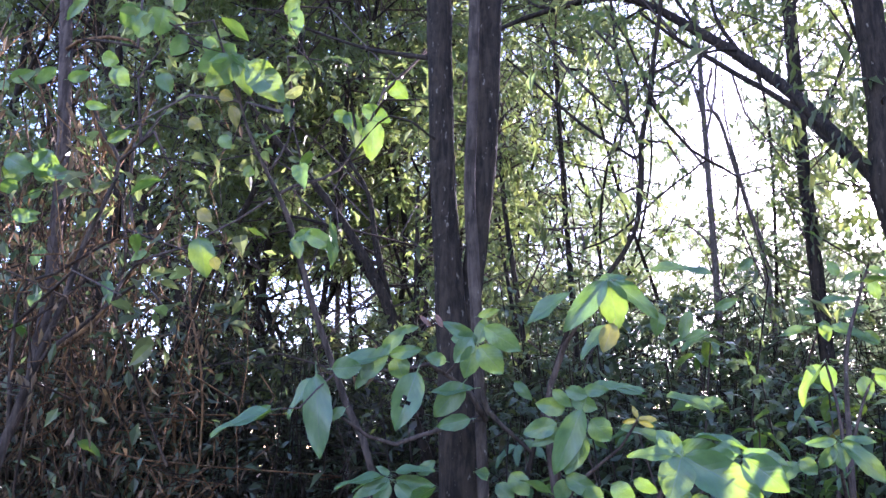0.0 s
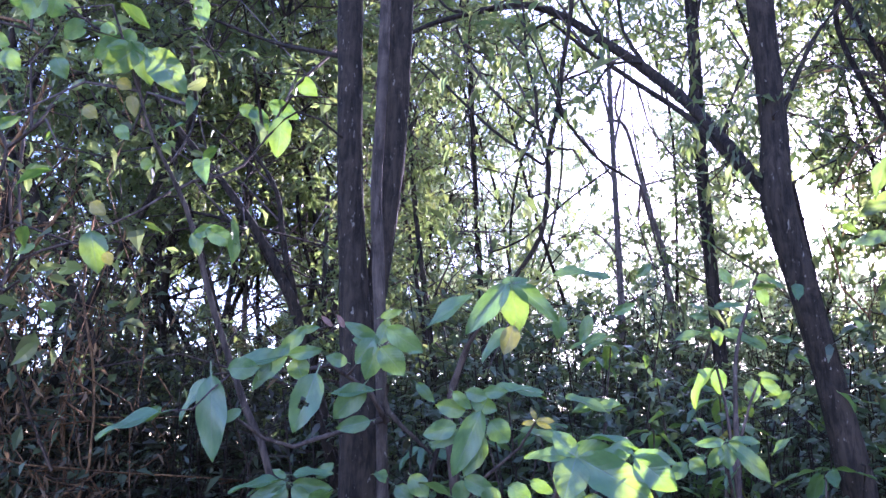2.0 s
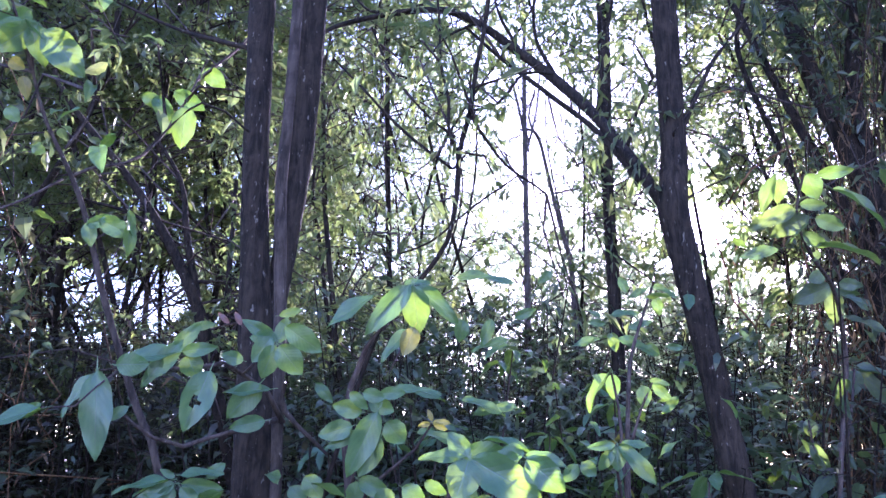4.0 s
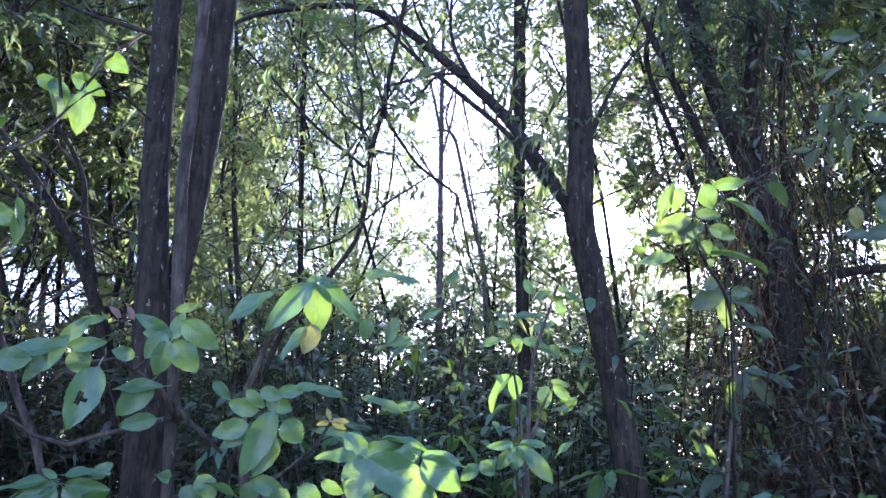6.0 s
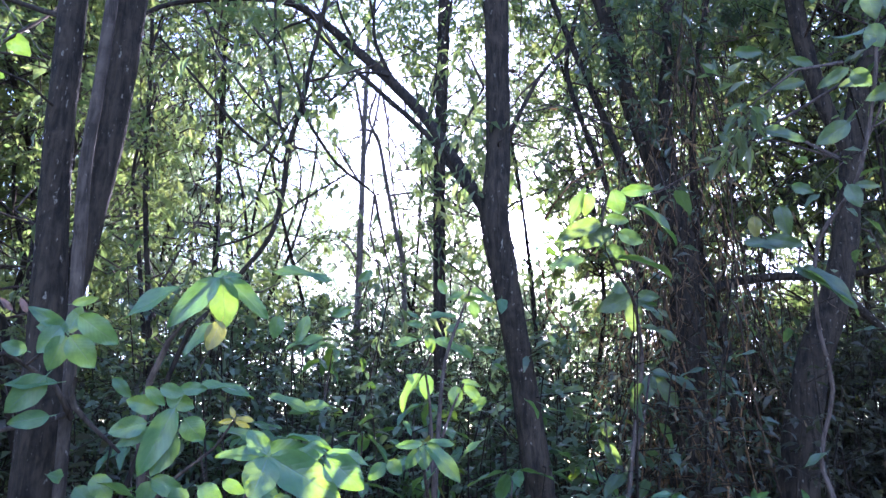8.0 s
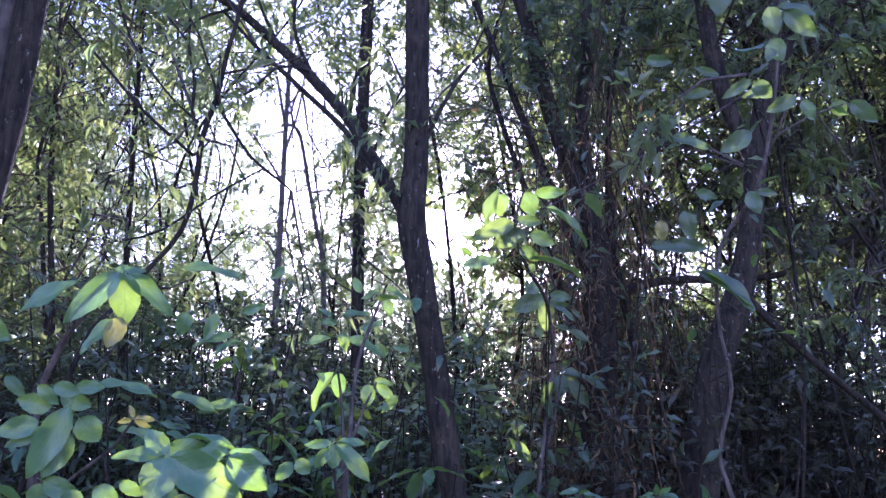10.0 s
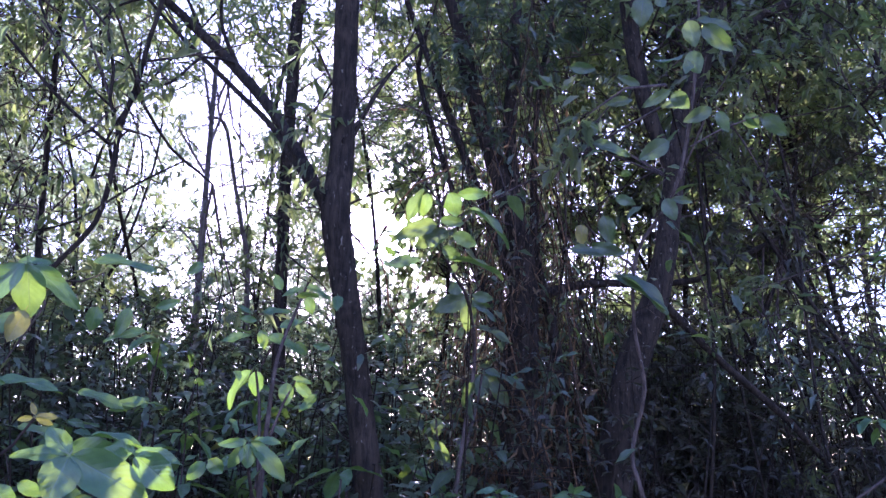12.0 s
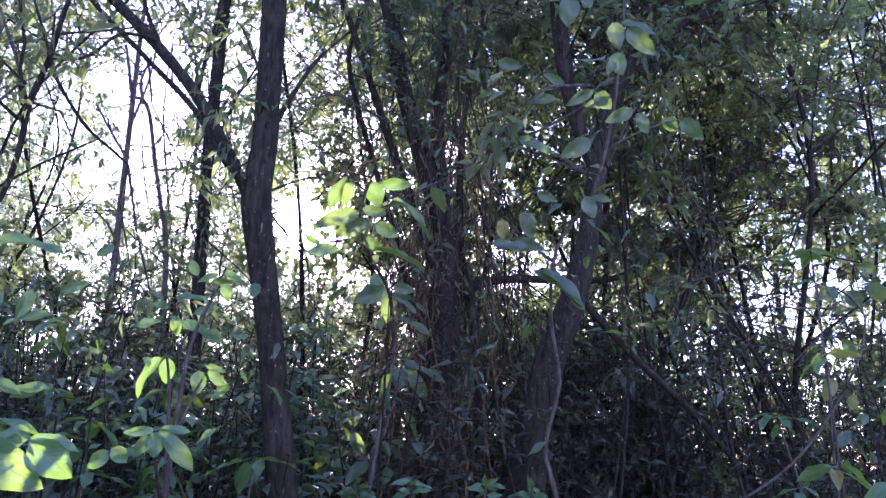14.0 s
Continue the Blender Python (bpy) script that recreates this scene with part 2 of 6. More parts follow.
def tube_arrays(curve, sides, rough=0.0, rng=None):
    """Corners and quads of a round, slightly knotty tube along the curve."""
    n = len(curve)
    way = np.gradient(curve[:, :3], axis=0)
    way /= np.linalg.norm(way, axis=1)[:, None] + 1e-9
    ref = np.where(np.abs(way[:, 2:3]) > 0.8, [[1.0, 0, 0]], [[0, 0, 1.0]])
    a = np.cross(way, ref)
    a /= np.linalg.norm(a, axis=1)[:, None]
    b = np.cross(way, a)
    ang = np.arange(sides) * 2 * np.pi / sides
    rad = np.maximum(curve[:, 3], 0.0008)[:, None] * np.ones((1, sides))
    if rough and rng is not None:
        ridge = rng.normal(0, 1, sides) * 0.5
        rad *= 1 + rough * (rng.normal(0, 0.6, (n, sides)) + ridge + np.cumsum(rng.normal(0, 0.25, (n, 1)), axis=0) * 0.3)
    v = curve[:, None, :3] + rad[..., None] * (np.cos(ang)[None, :, None] * a[:, None] + np.sin(ang)[None, :, None] * b[:, None])
    i, j = np.meshgrid(np.arange(n - 1), np.arange(sides), indexing="ij")
    k = (j + 1) % sides
    quads = np.stack([i * sides + j, i * sides + k, (i + 1) * sides + k, (i + 1) * sides + j], -1).reshape(-1, 4)
    return v.reshape(-1, 3), quads


RNG = np.random.default_rng(11)


GROWN, STEMS = {}, {}


def limb(parent, name, points, mat, label="", near=True):
    """A trunk, limb, stem or twig as one part of a plant."""
    GROWN.setdefault(parent.name, []).append(points)
    big = max(p[3] for p in points)
    sides = (18 if big > 0.03 else (9 if big > 0.01 else 6)) if near else (9 if big > 0.02 else 5)
    curve = spline(points, (0.04 if big > 0.03 else 0.06) if near else 0.2)
    v, q = tube_arrays(curve, sides, 0.035 if big > 0.03 else 0.05, RNG)
    caps = [list(range(sides)), list(range(len(v) - sides, len(v)))]
    loops = np.concatenate([q.ravel()] + [np.array(c) for c in caps])
    sizes = np.concatenate([np.full(len(q), 4), [sides, sides]])
    ob = under(new(name, mesh_of(name, v, loops, sizes, mat)), parent)
    if near:
        STEMS.setdefault(parent.name, []).append((curve[:, :3], ob))
    return tagged(ob, label) if label else ob


def blade(shape, mat):
    """One broad leaf, 1 long on y and 1 wide on x: pointed, folded on its midrib, with wavy edges."""
    rng = random.Random(shape * 7 + 3)
    bm = bmesh.new()
    uv = bm.loops.layers.uv.new("UVMap")
    rows, cols = 17, 7
    grid = []
    ph, droop, fold, twist = rng.uniform(0, 6), (0.1, 0.22, 0.16, 0.3)[shape], (0.16, 0.1, 0.2, 0.24)[shape], rng.uniform(-0.15, 0.15)
    for r in range(rows):
        u = r / (rows - 1)
        half = 0.5 * min(1.0, (2.78 + 0.1 * (shape - 1)) * u**0.66 * (1 - u) ** 0.88) + 0.006 if 0 < r < rows - 1 else 0.006
        line = []
        for c in range(cols):
            s = 2 * c / (cols - 1) - 1
            wave = 0.04 * abs(s) * math.sin(9 * u + ph + 2 * s)
            edge = 1 + (0.03 * math.sin(21 * u + ph) if abs(s) > 0.9 else 0)
            z = fold * abs(s) * half * 0.8 - droop * u * u + wave + twist * s * u * half
            line.append(bm.verts.new((s * half * edge, u, z)))
        grid.append(line)
    skip = {(7, 3), (8, 3), (9, 3), (8, 2)} if shape == 2 else set()
    for r in range(rows - 1):
        for c in range(cols - 1):
            if (r, c) in skip:
                continue
            f = bm.faces.new((grid[r][c], grid[r][c + 1], grid[r + 1][c + 1], grid[r + 1][c]))
            f.smooth = True
            for loop, (rr, cc) in zip(f.loops, ((r, c), (r, c + 1), (r + 1, c + 1), (r + 1, c))):
                loop[uv].uv = (cc / (cols - 1), rr / (rows - 1))
    # the stalk
    ring = [[bm.verts.new((0.022 * math.cos(a) * (1 - 0.3 * k), -0.16 * k, 0.012 * math.sin(a) + 0.03 * k)) for a in (0.5, 2.6, 4.7)] for k in (0, 1)]
    for a in range(3):
        f = bm.faces.new((ring[0][a], ring[0][(a + 1) % 3], ring[1][(a + 1) % 3], ring[1][a]))
        for loop in f.loops:
            loop[uv].uv = (0.5, 0.02)
    me = bpy.data.meshes.new("leaf")
    bm.to_mesh(me)
    bm.free()
    me.materials.append(mat)
    return me


BLADES = {m.name: [blade(k, m) for k in range(4)] for m in (LEAF, LEAF_GREY_SHADE, LEAF_NEW, LEAF_OLD)}


def leaf(parent, base, tip, normal, width, mat, shape):
    """One leaf of a plant from its base to its tip, a piece of its nearest branch."""
    b, y, z = Vector(base), Vector(tip) - Vector(base), Vector(normal).normalized()
    length = y.length
    y.normalize()
    x = y.cross(z).normalized()
    z = x.cross(y)
    ob = new("leaf", BLADES[mat.name][shape])
    # it belongs to the branch that it grows on, or to the plant where it grows on a main stem
    stems = STEMS.get(parent.name, [])
    near = min(stems, key=lambda s: float(np.min(np.sum((s[0] - np.array(base)) ** 2, axis=1))))[1] if stems else parent
    if near.name.startswith("branch"):
        ob.parent = near
    else:
        under(ob, parent)
    ob.matrix_basis = Matrix(((x.x * width, y.x * length, z.x * length, b.x), (x.y * width, y.y * length, z.y * length, b.y), (x.z * width, y.z * length, z.z * length, b.z), (0, 0, 0, 1)))
    return ob


# small leaf outlines: corners (side, along, rise) and faces
DIAMOND = (np.array([(0, 0, 0), (0.5, 0.42, 0.1), (0, 1, -0.12), (-0.5, 0.42, 0.1)]), [(0, 1, 2), (0, 2, 3)])
LANCE = (np.array([(0, 0, 0), (0.44, 0.36, 0.08), (0.3, 0.72, 0.02), (0, 1, -0.2), (-0.3, 0.72, 0.02), (-0.44, 0.36, 0.08)]), [(0, 1, 5), (1, 2, 4), (1, 4, 5), (2, 3, 4)])
OVAL = (np.array([(0, 0, 0), (0.42, 0.25, 0.08), (0.46, 0.58, 0.07), (0, 1, -0.2), (-0.46, 0.58, 0.07), (-0.42, 0.25, 0.08), (0, 0.5, 0.0)]),
        [(0, 1, 6), (1, 2, 6), (2, 3, 6), (3, 4, 6), (4, 5, 6), (5, 0, 6)])


def spray(centres, ways, lengths, aspect, outline, rng, flat=0.6):
    """Corners and triangles of many small leaves at the centres, along the ways."""
    n = len(centres)
    y = ways / (np.linalg.norm(ways, axis=1)[:, None] + 1e-9)
    up = rng.normal(0, flat, (n, 3)) + [0, 0, 1.0]
    x = np.cross(y, up)
    x /= np.linalg.norm(x, axis=1)[:, None] + 1e-9
    z = np.cross(x, y)
    t, faces = outline
    L = lengths[:, None, None]
    v = centres[:, None] + L * (t[None, :, 0:1] * x[:, None] * aspect + t[None, :, 1:2] * y[:, None] + t[None, :, 2:3] * z[:, None])
    f = (np.array(faces)[None] + (np.arange(n) * len(t))[:, None, None]).reshape(-1, 3)
    return v.reshape(-1, 3), f


def leaves_part(parent, name, centres, ways, lengths, aspect, outline, mat, rng, flat=0.6, kind=""):
    v, f = spray(centres, ways, lengths, aspect, outline, rng, flat)
    ob = under(new(name, mesh_of(name, v, f.ravel(), np.full(len(f), 3), mat, False)), parent)
    return tagged(ob, kind=kind) if kind else ob


def tubes_part(parent, name, curves, sides, mat, kind=""):
    """Many thin stems joined into one part."""
    vs, qs, at = [], [], 0
    for c in curves:
        v, q = tube_arrays(c, sides)
        vs.append(v)
        qs.append(q + at)
        at += len(v)
    q = np.vstack(qs)
    ob = under(new(name, mesh_of(name, np.vstack(vs), q.ravel(), np.full(len(q), 4), mat)), parent)
    return tagged(ob, kind=kind) if kind else ob


CLEARING = np.array([0.1, 0.0, 1.6])
# openings in the canopy: bearing and height over the horizon in degrees, half width, half height, how open
OPENINGS = [(15.3, 23.0, 3.2, 4.6, 0.9), (16.0, 18.5, 3.8, 2.4, 0.35), (4.5, 22.5, 4.0, 4.5, 0.35), (9.5, 20.0, 3.5, 4.0, 0.35), (22.0, 25.0, 2.5, 4.0, 0.3), (-17.0, 10.6, 2.4, 1.3, 0.75),
            (-12.2, 10.2, 2.4, 2.0, 0.8), (-5.0, 10.2, 1.0, 1.6, 0.85), (-13.5, 16.7, 2.0, 1.3, 0.6), (3.0, 14.0, 2.5, 1.3, 0.6), (-26.0, 6.5, 2.4, 1.8, 0.75),
            (26.3, 16.1, 1.75, 1.75, 2.0), (27.0, 25.0, 3.0, 4.5, 0.27), (33.5, 21.0, 4.0, 6.0, 0.3), (38.0, 13.0, 3.0, 3.0, 0.3), (44.0, 27.0, 4.0, 4.0, 0.05), (58.3, 11.6, 4.5, 1.5, 0.2), (49.5, 11.0, 1.3, 1.8, 0.4), (57.5, 4.0, 6.0, 6.0, 0.3),
            (43.0, 13.5, 2.8, 2.4, 0.6)]
# what the low sun reaches between the trees
SUNLIT = [(-0.73, 2.47, 3.05, 0.03), (-0.46, 2.61, 2.66, 0.05), (-0.39, 2.69, 2.89, 0.035), (-0.9, 2.26, 2.15, 0.035), (0.285, 2.05, 1.97, 0.05), (0.53, 1.83, 1.55, 0.05),
          (0.57, 1.82, 1.57, 0.04), (0.48, 1.91, 1.61, 0.045), (1.06, 2.7, 1.85, 0.03), (1.21, 2.66, 1.83, 0.03), (1.28, 2.79, 2.16, 0.025), (1.94, 2.70, 2.17, 0.035), (1.81, 2.69, 1.67, 0.06), (1.54, 2.11, 2.45, 0.05),
          (1.39, 2.15, 2.41, 0.025), (2.21, 1.74, 2.83, 0.035), (2.59, 1.69, 2.82, 0.045), (2.29, 1.62, 3.04, 0.035), (-1.7, 2.63, 2.57, 0.055),
          (-1.95, 3.0, 2.9, 0.13), (-2.0, 3.25, 2.45, 0.11), (-1.85, 3.2, 1.95, 0.06), (-2.05, 3.0, 3.3, 0.1), (-1.6, 3.6, 2.35, 0.06), (-1.3, 3.7, 1.75, 0.06)]
SHAFTS = len(SUNLIT)
FLECKS = np.random.default_rng(99)
for k in range(26):
    az, far = radians(FLECKS.uniform(-36, 52)), FLECKS.uniform(3.0, 6.5)
    SUNLIT.append((far * math.sin(az), far * math.cos(az), FLECKS.uniform(1.8, 2.1 + 0.35 * far), FLECKS.uniform(0.05, 0.1)))


GRID = np.random.default_rng(77).random((32, 32, 32))


def lumpy(p, cell):
    """Smooth noise, 0 to 1, at the places: masses of leaf and gaps between them."""
    q = p / cell
    i = np.floor(q).astype(int)
    f = q - i
    f = f * f * (3 - 2 * f)
    total = np.zeros(len(p))
    for dx in (0, 1):
        for dy in (0, 1):
            for dz in (0, 1):
                w = np.where(dx, f[:, 0], 1 - f[:, 0]) * np.where(dy, f[:, 1], 1 - f[:, 1]) * np.where(dz, f[:, 2], 1 - f[:, 2])
                total += w * GRID[(i[:, 0] + dx) % 32, (i[:, 1] + dy) % 32, (i[:, 2] + dz) % 32]
    return total


def in_sun(p, spots=None, grow=0.025):
    """Which places stand in the sun's way to what it reaches."""
    hit = np.zeros(len(p), bool)
    for k, (*s, wide) in enumerate(spots or SUNLIT):
        w = p - np.array(s)
        far = w @ np.array(SUN_WAY)
        off = np.linalg.norm(w - far[:, None] * np.array(SUN_WAY), axis=1)
        hit |= (off < wide + (grow if k < SHAFTS else 0)) & (far > 0.3)
    return hit


def shades(curve):
    """Whether a stem or strand runs through a shaft of sun."""
    c = np.asarray(curve)[:, :3]
    s = np.linspace(0, 1, 4)[None, :, None]
    fine = (c[:-1, None] * (1 - s) + c[1:, None] * s).reshape(-1, 3)
    return bool(in_sun(fine, SUNLIT[:SHAFTS], 0.004).any())


def in_shaft(x, y):
    """Whether a trunk at x, y would stand in the sun's way to what it reaches."""
    side = (math.cos(SUN_AZ), -math.sin(SUN_AZ))
    return any(abs((x - a) * side[0] + (y - b) * side[1]) < 0.06 + 0.4 * wide for a, b, _, wide in SUNLIT[:SHAFTS])


def kept(p, rng, openings=1.0):
    """Which of the places lie outside the openings of the canopy and the sun's way in."""
    d = p - CLEARING
    az, el = np.degrees(np.arctan2(d[:, 0], d[:, 1])), np.degrees(np.arctan2(d[:, 2], np.hypot(d[:, 0], d[:, 1])))
    stay = np.clip((0.5 * lumpy(p, 0.95) + 0.5 * lumpy(p, 0.38) - 0.33) * 5.5, 0.05, 1)
    if openings:
        for a, e, ra, re, k in OPENINGS:
            q = ((az - a) / ra) ** 2 + ((el - e) / re) ** 2
            stay *= np.maximum(0, 1 - k * openings * np.clip(1.5 - q, 0, 1))
    stay[in_sun(p)] *= 0.02
    return rng.random(len(p)) < stay


def thinned(p, rng):
    """Fewer leaves high overhead, low by the ground and off to the sides."""
    d = p - CLEARING
    az, el = np.degrees(np.arctan2(d[:, 0], d[:, 1])), np.degrees(np.arctan2(d[:, 2], np.hypot(d[:, 0], d[:, 1])))
    share = np.where(el > 37, 0.18, np.where(el < -8, 0.2, 1.0)) * np.where((az < -38) | (az > 70), 0.4, 1.0)
    return rng.random(len(p)) < share


# ---- ground ----
def ground():
    n = 121
    s = np.linspace(-1, 1, n)
    far = np.sign(s) * (np.abs(s) ** 3 * 600 + np.abs(s) * 12)
    x, y = np.meshgrid(far, far, indexing="ij")
    z = np.array([0.07 * noise.noise(Vector((a * 0.6, b * 0.6, 0))) for a, b in zip(x.ravel(), y.ravel())]) - 0.02
    v = np.stack([x.ravel(), y.ravel(), z], -1)
    i, j = np.meshgrid(np.arange(n - 1), np.arange(n - 1), indexing="ij")
    q = np.stack([i * n + j, (i + 1) * n + j, (i + 1) * n + j + 1, i * n + j + 1], -1).reshape(-1, 4)
    ob = new("ground", mesh_of("ground", v, q.ravel(), np.full(len(q), 4), ground_material()))
    tagged(ob, "forest floor of brown soil and fallen leaves", "ground", kind="structure")


ground()

# ---- the near trees, saplings and shrubs ----

twin_tree = thing("twin_stemmed_tree", (-0.126, 2.466, 0), "slender dark-barked forest tree with two stems", "tree")
limb(twin_tree, "trunk", [(-0.296, 2.453, 6.885, 0.0165), (-0.265, 2.455, 5.086, 0.0367), (-0.234, 2.458, 3.586, 0.0432), (-0.224, 2.458, 3.125, 0.0444), (-0.212, 2.459, 2.803, 0.0422), (-0.200, 2.460, 2.498, 0.0419), (-0.180, 2.462, 2.211, 0.0453), (-0.161, 2.463, 2.010, 0.0516), (-0.139, 2.465, 1.765, 0.0607), (-0.126, 2.466, 1.463, 0.0656), (-0.095, 2.469, 0.732, 0.0722), (-0.076, 2.470, -0.050, 0.0974)], BARK)
limb(twin_tree, "trunk", [(0.002, 2.525, 6.929, 0.0176), (-0.023, 2.523, 5.129, 0.0392), (-0.048, 2.521, 3.629, 0.0461), (-0.056, 2.520, 3.159, 0.0483), (-0.057, 2.520, 2.937, 0.0454), (-0.063, 2.520, 2.621, 0.0422), (-0.074, 2.509, 2.416, 0.0375), (-0.096, 2.498, 2.163, 0.0347), (-0.121, 2.476, 1.940, 0.0355), (-0.134, 2.466, 1.731, 0.0346)], BARK)
limb(twin_tree, "branch", [(-0.777, 2.755, 3.198, 0.0044), (-0.533, 2.677, 3.067, 0.0064), (-0.390, 2.591, 2.993, 0.0082), (-0.220, 2.488, 2.911, 0.0098)], BARK)
limb(twin_tree, "branch", [(-0.508, 2.290, 2.439, 0.0026), (-0.365, 2.350, 2.643, 0.0036), (-0.241, 2.409, 2.597, 0.0037), (-0.189, 2.461, 2.578, 0.0047)], BARK)

sapling = thing("leafy_sapling", (-0.055, 2.307, 0), "thin grey-brown sapling with large pale green leaves", "sapling")
limb(sapling, "stem", [(-0.067, 2.306, 4.651, 0.0064), (-0.079, 2.305, 3.752, 0.0143), (-0.091, 2.304, 3.152, 0.0168), (-0.094, 2.304, 3.026, 0.0184), (-0.097, 2.303, 2.628, 0.0186), (-0.103, 2.303, 2.385, 0.0190), (-0.091, 2.304, 2.172, 0.0195), (-0.079, 2.305, 1.984, 0.0191), (-0.067, 2.306, 1.755, 0.0170), (-0.055, 2.307, 1.474, 0.0173), (-0.025, 2.309, 0.737, 0.0190), (-0.007, 2.310, -0.050, 0.0256)], TWIG_GREY)
limb(sapling, "branch", [(-0.411, 2.007, 1.681, 0.0035), (-0.346, 2.060, 1.632, 0.0051), (-0.280, 2.114, 1.613, 0.0059), (-0.227, 2.167, 1.636, 0.0060), (-0.140, 2.222, 1.664, 0.0070), (-0.057, 2.297, 1.695, 0.0088)], TWIG)
limb(sapling, "branch", [(-0.458, 1.935, 1.776, 0.0021), (-0.379, 1.961, 1.789, 0.0035), (-0.276, 2.037, 1.798, 0.0044), (-0.197, 2.121, 1.823, 0.0053), (-0.140, 2.193, 1.792, 0.0062), (-0.092, 2.245, 1.758, 0.0071), (-0.049, 2.297, 1.684, 0.0088)], TWIG)
limb(sapling, "branch", [(-0.048, 2.259, 1.787, 0.0064), (-0.056, 2.258, 1.752, 0.0079), (-0.045, 2.269, 1.714, 0.0087), (-0.009, 2.271, 1.676, 0.0071), (0.077, 2.278, 1.601, 0.0047)], TWIG_GREY)
limb(sapling, "branch", [(-0.068, 2.092, 1.880, 0.0022), (-0.121, 2.117, 1.830, 0.0030), (-0.152, 2.144, 1.800, 0.0038)], TWIG)
limb(sapling, "branch", [(-0.540, 1.851, 1.685, 0.0020), (-0.479, 1.875, 1.691, 0.0020), (-0.449, 1.907, 1.736, 0.0020), (-0.407, 1.959, 1.789, 0.0028)], TWIG)
leaf(sapling, (-0.456, 1.926, 1.775), (-0.429, 1.889, 1.583), (0.12, -0.80, 0.58), 0.072, LEAF, 1)
leaf(sapling, (-0.463, 1.935, 1.768), (-0.537, 1.929, 1.679), (-0.46, -0.77, 0.44), 0.042, LEAF, 1)
leaf(sapling, (-0.534, 1.832, 1.680), (-0.681, 1.821, 1.647), (-0.13, -0.61, 0.78), 0.054, LEAF, 1)
leaf(sapling, (-0.541, 1.851, 1.694), (-0.593, 1.847, 1.657), (0.17, -0.98, -0.13), 0.026, LEAF, 1)
leaf(sapling, (-0.418, 1.929, 1.790), (-0.346, 1.934, 1.794), (0.08, -0.99, -0.10), 0.055, LEAF, 1)
leaf(sapling, (-0.407, 1.959, 1.796), (-0.283, 1.968, 1.852), (-0.13, -0.89, 0.44), 0.049, LEAF, 3)
leaf(sapling, (-0.352, 1.973, 1.767), (-0.282, 1.978, 1.862), (0.18, -0.98, -0.08), 0.049, LEAF, 1)
leaf(sapling, (-0.308, 1.995, 1.836), (-0.246, 2.000, 1.906), (0.18, -0.98, -0.09), 0.040, LEAF, 0)
leaf(sapling, (-0.280, 2.017, 1.893), (-0.216, 2.022, 1.911), (0.07, -1.00, 0.04), 0.024, LEAF, 1)
leaf(sapling, (-0.289, 1.997, 1.833), (-0.204, 2.004, 1.849), (0.10, -0.99, -0.12), 0.037, LEAF, 0)
leaf(sapling, (-0.275, 2.017, 1.829), (-0.251, 2.019, 1.773), (0.09, -1.00, 0.00), 0.058, LEAF, 1)
leaf(sapling, (-0.217, 2.003, 1.791), (-0.262, 1.970, 1.648), (0.19, -0.97, 0.16), 0.074, LEAF, 2)
leaf(sapling, (-0.068, 2.102, 1.882), (-0.164, 2.094, 1.936), (0.09, -1.00, 0.02), 0.040, LEAF, 0)
leaf(sapling, (-0.083, 2.091, 1.891), (-0.127, 2.087, 1.824), (0.11, -0.99, -0.02), 0.054, LEAF, 0)
leaf(sapling, (-0.072, 2.092, 1.870), (-0.101, 2.089, 1.786), (0.08, -1.00, -0.00), 0.054, LEAF, 3)
leaf(sapling, (-0.063, 2.083, 1.869), (-0.001, 2.088, 1.796), (-0.01, -1.00, -0.08), 0.068, LEAF, 1)
leaf(sapling, (-0.049, 2.084, 1.920), (0.047, 2.091, 1.856), (-0.01, -0.99, -0.13), 0.063, LEAF, 1)
leaf(sapling, (-0.068, 2.092, 1.948), (-0.008, 2.097, 1.969), (0.12, -0.98, -0.13), 0.024, LEAF, 1)
leaf(sapling, (-0.068, 2.102, 1.889), (-0.139, 2.096, 1.888), (0.08, -0.99, -0.14), 0.048, LEAF, 0)
leaf(sapling, (-0.106, 2.128, 1.775), (-0.182, 2.122, 1.685), (0.10, -0.99, -0.02), 0.069, LEAF, 1)
leaf(sapling, (-0.087, 2.149, 1.682), (-0.177, 2.142, 1.661), (0.08, -1.00, -0.03), 0.045, LEAF, 1)
leaf(sapling, (-0.079, 2.130, 1.761), (-0.198, 2.121, 1.755), (0.04, -0.81, 0.59), 0.043, LEAF, 0)
leaf(sapling, (-0.386, 1.960, 1.697), (-0.439, 1.956, 1.663), (0.13, -0.99, -0.09), 0.028, LEAF, 0)
leaf(sapling, (-0.325, 1.975, 1.813), (-0.367, 1.971, 1.742), (0.19, -0.98, -0.06), 0.031, LEAF, 1)
leaf(sapling, (-0.068, 2.102, 1.877), (-0.046, 2.103, 1.950), (0.07, -1.00, 0.00), 0.039, LEAF, 1)
leaf(sapling, (-0.190, 2.072, 1.918), (-0.222, 2.069, 1.947), (0.01, -1.00, -0.07), 0.015, LEAF_NEW, 1)
leaf(sapling, (-0.160, 2.075, 1.916), (-0.180, 2.072, 1.952), (0.00, -1.00, -0.09), 0.016, LEAF_NEW, 1)
leaf(sapling, (-0.149, 2.086, 1.827), (-0.205, 2.081, 1.840), (0.05, -0.99, -0.10), 0.039, LEAF, 0)

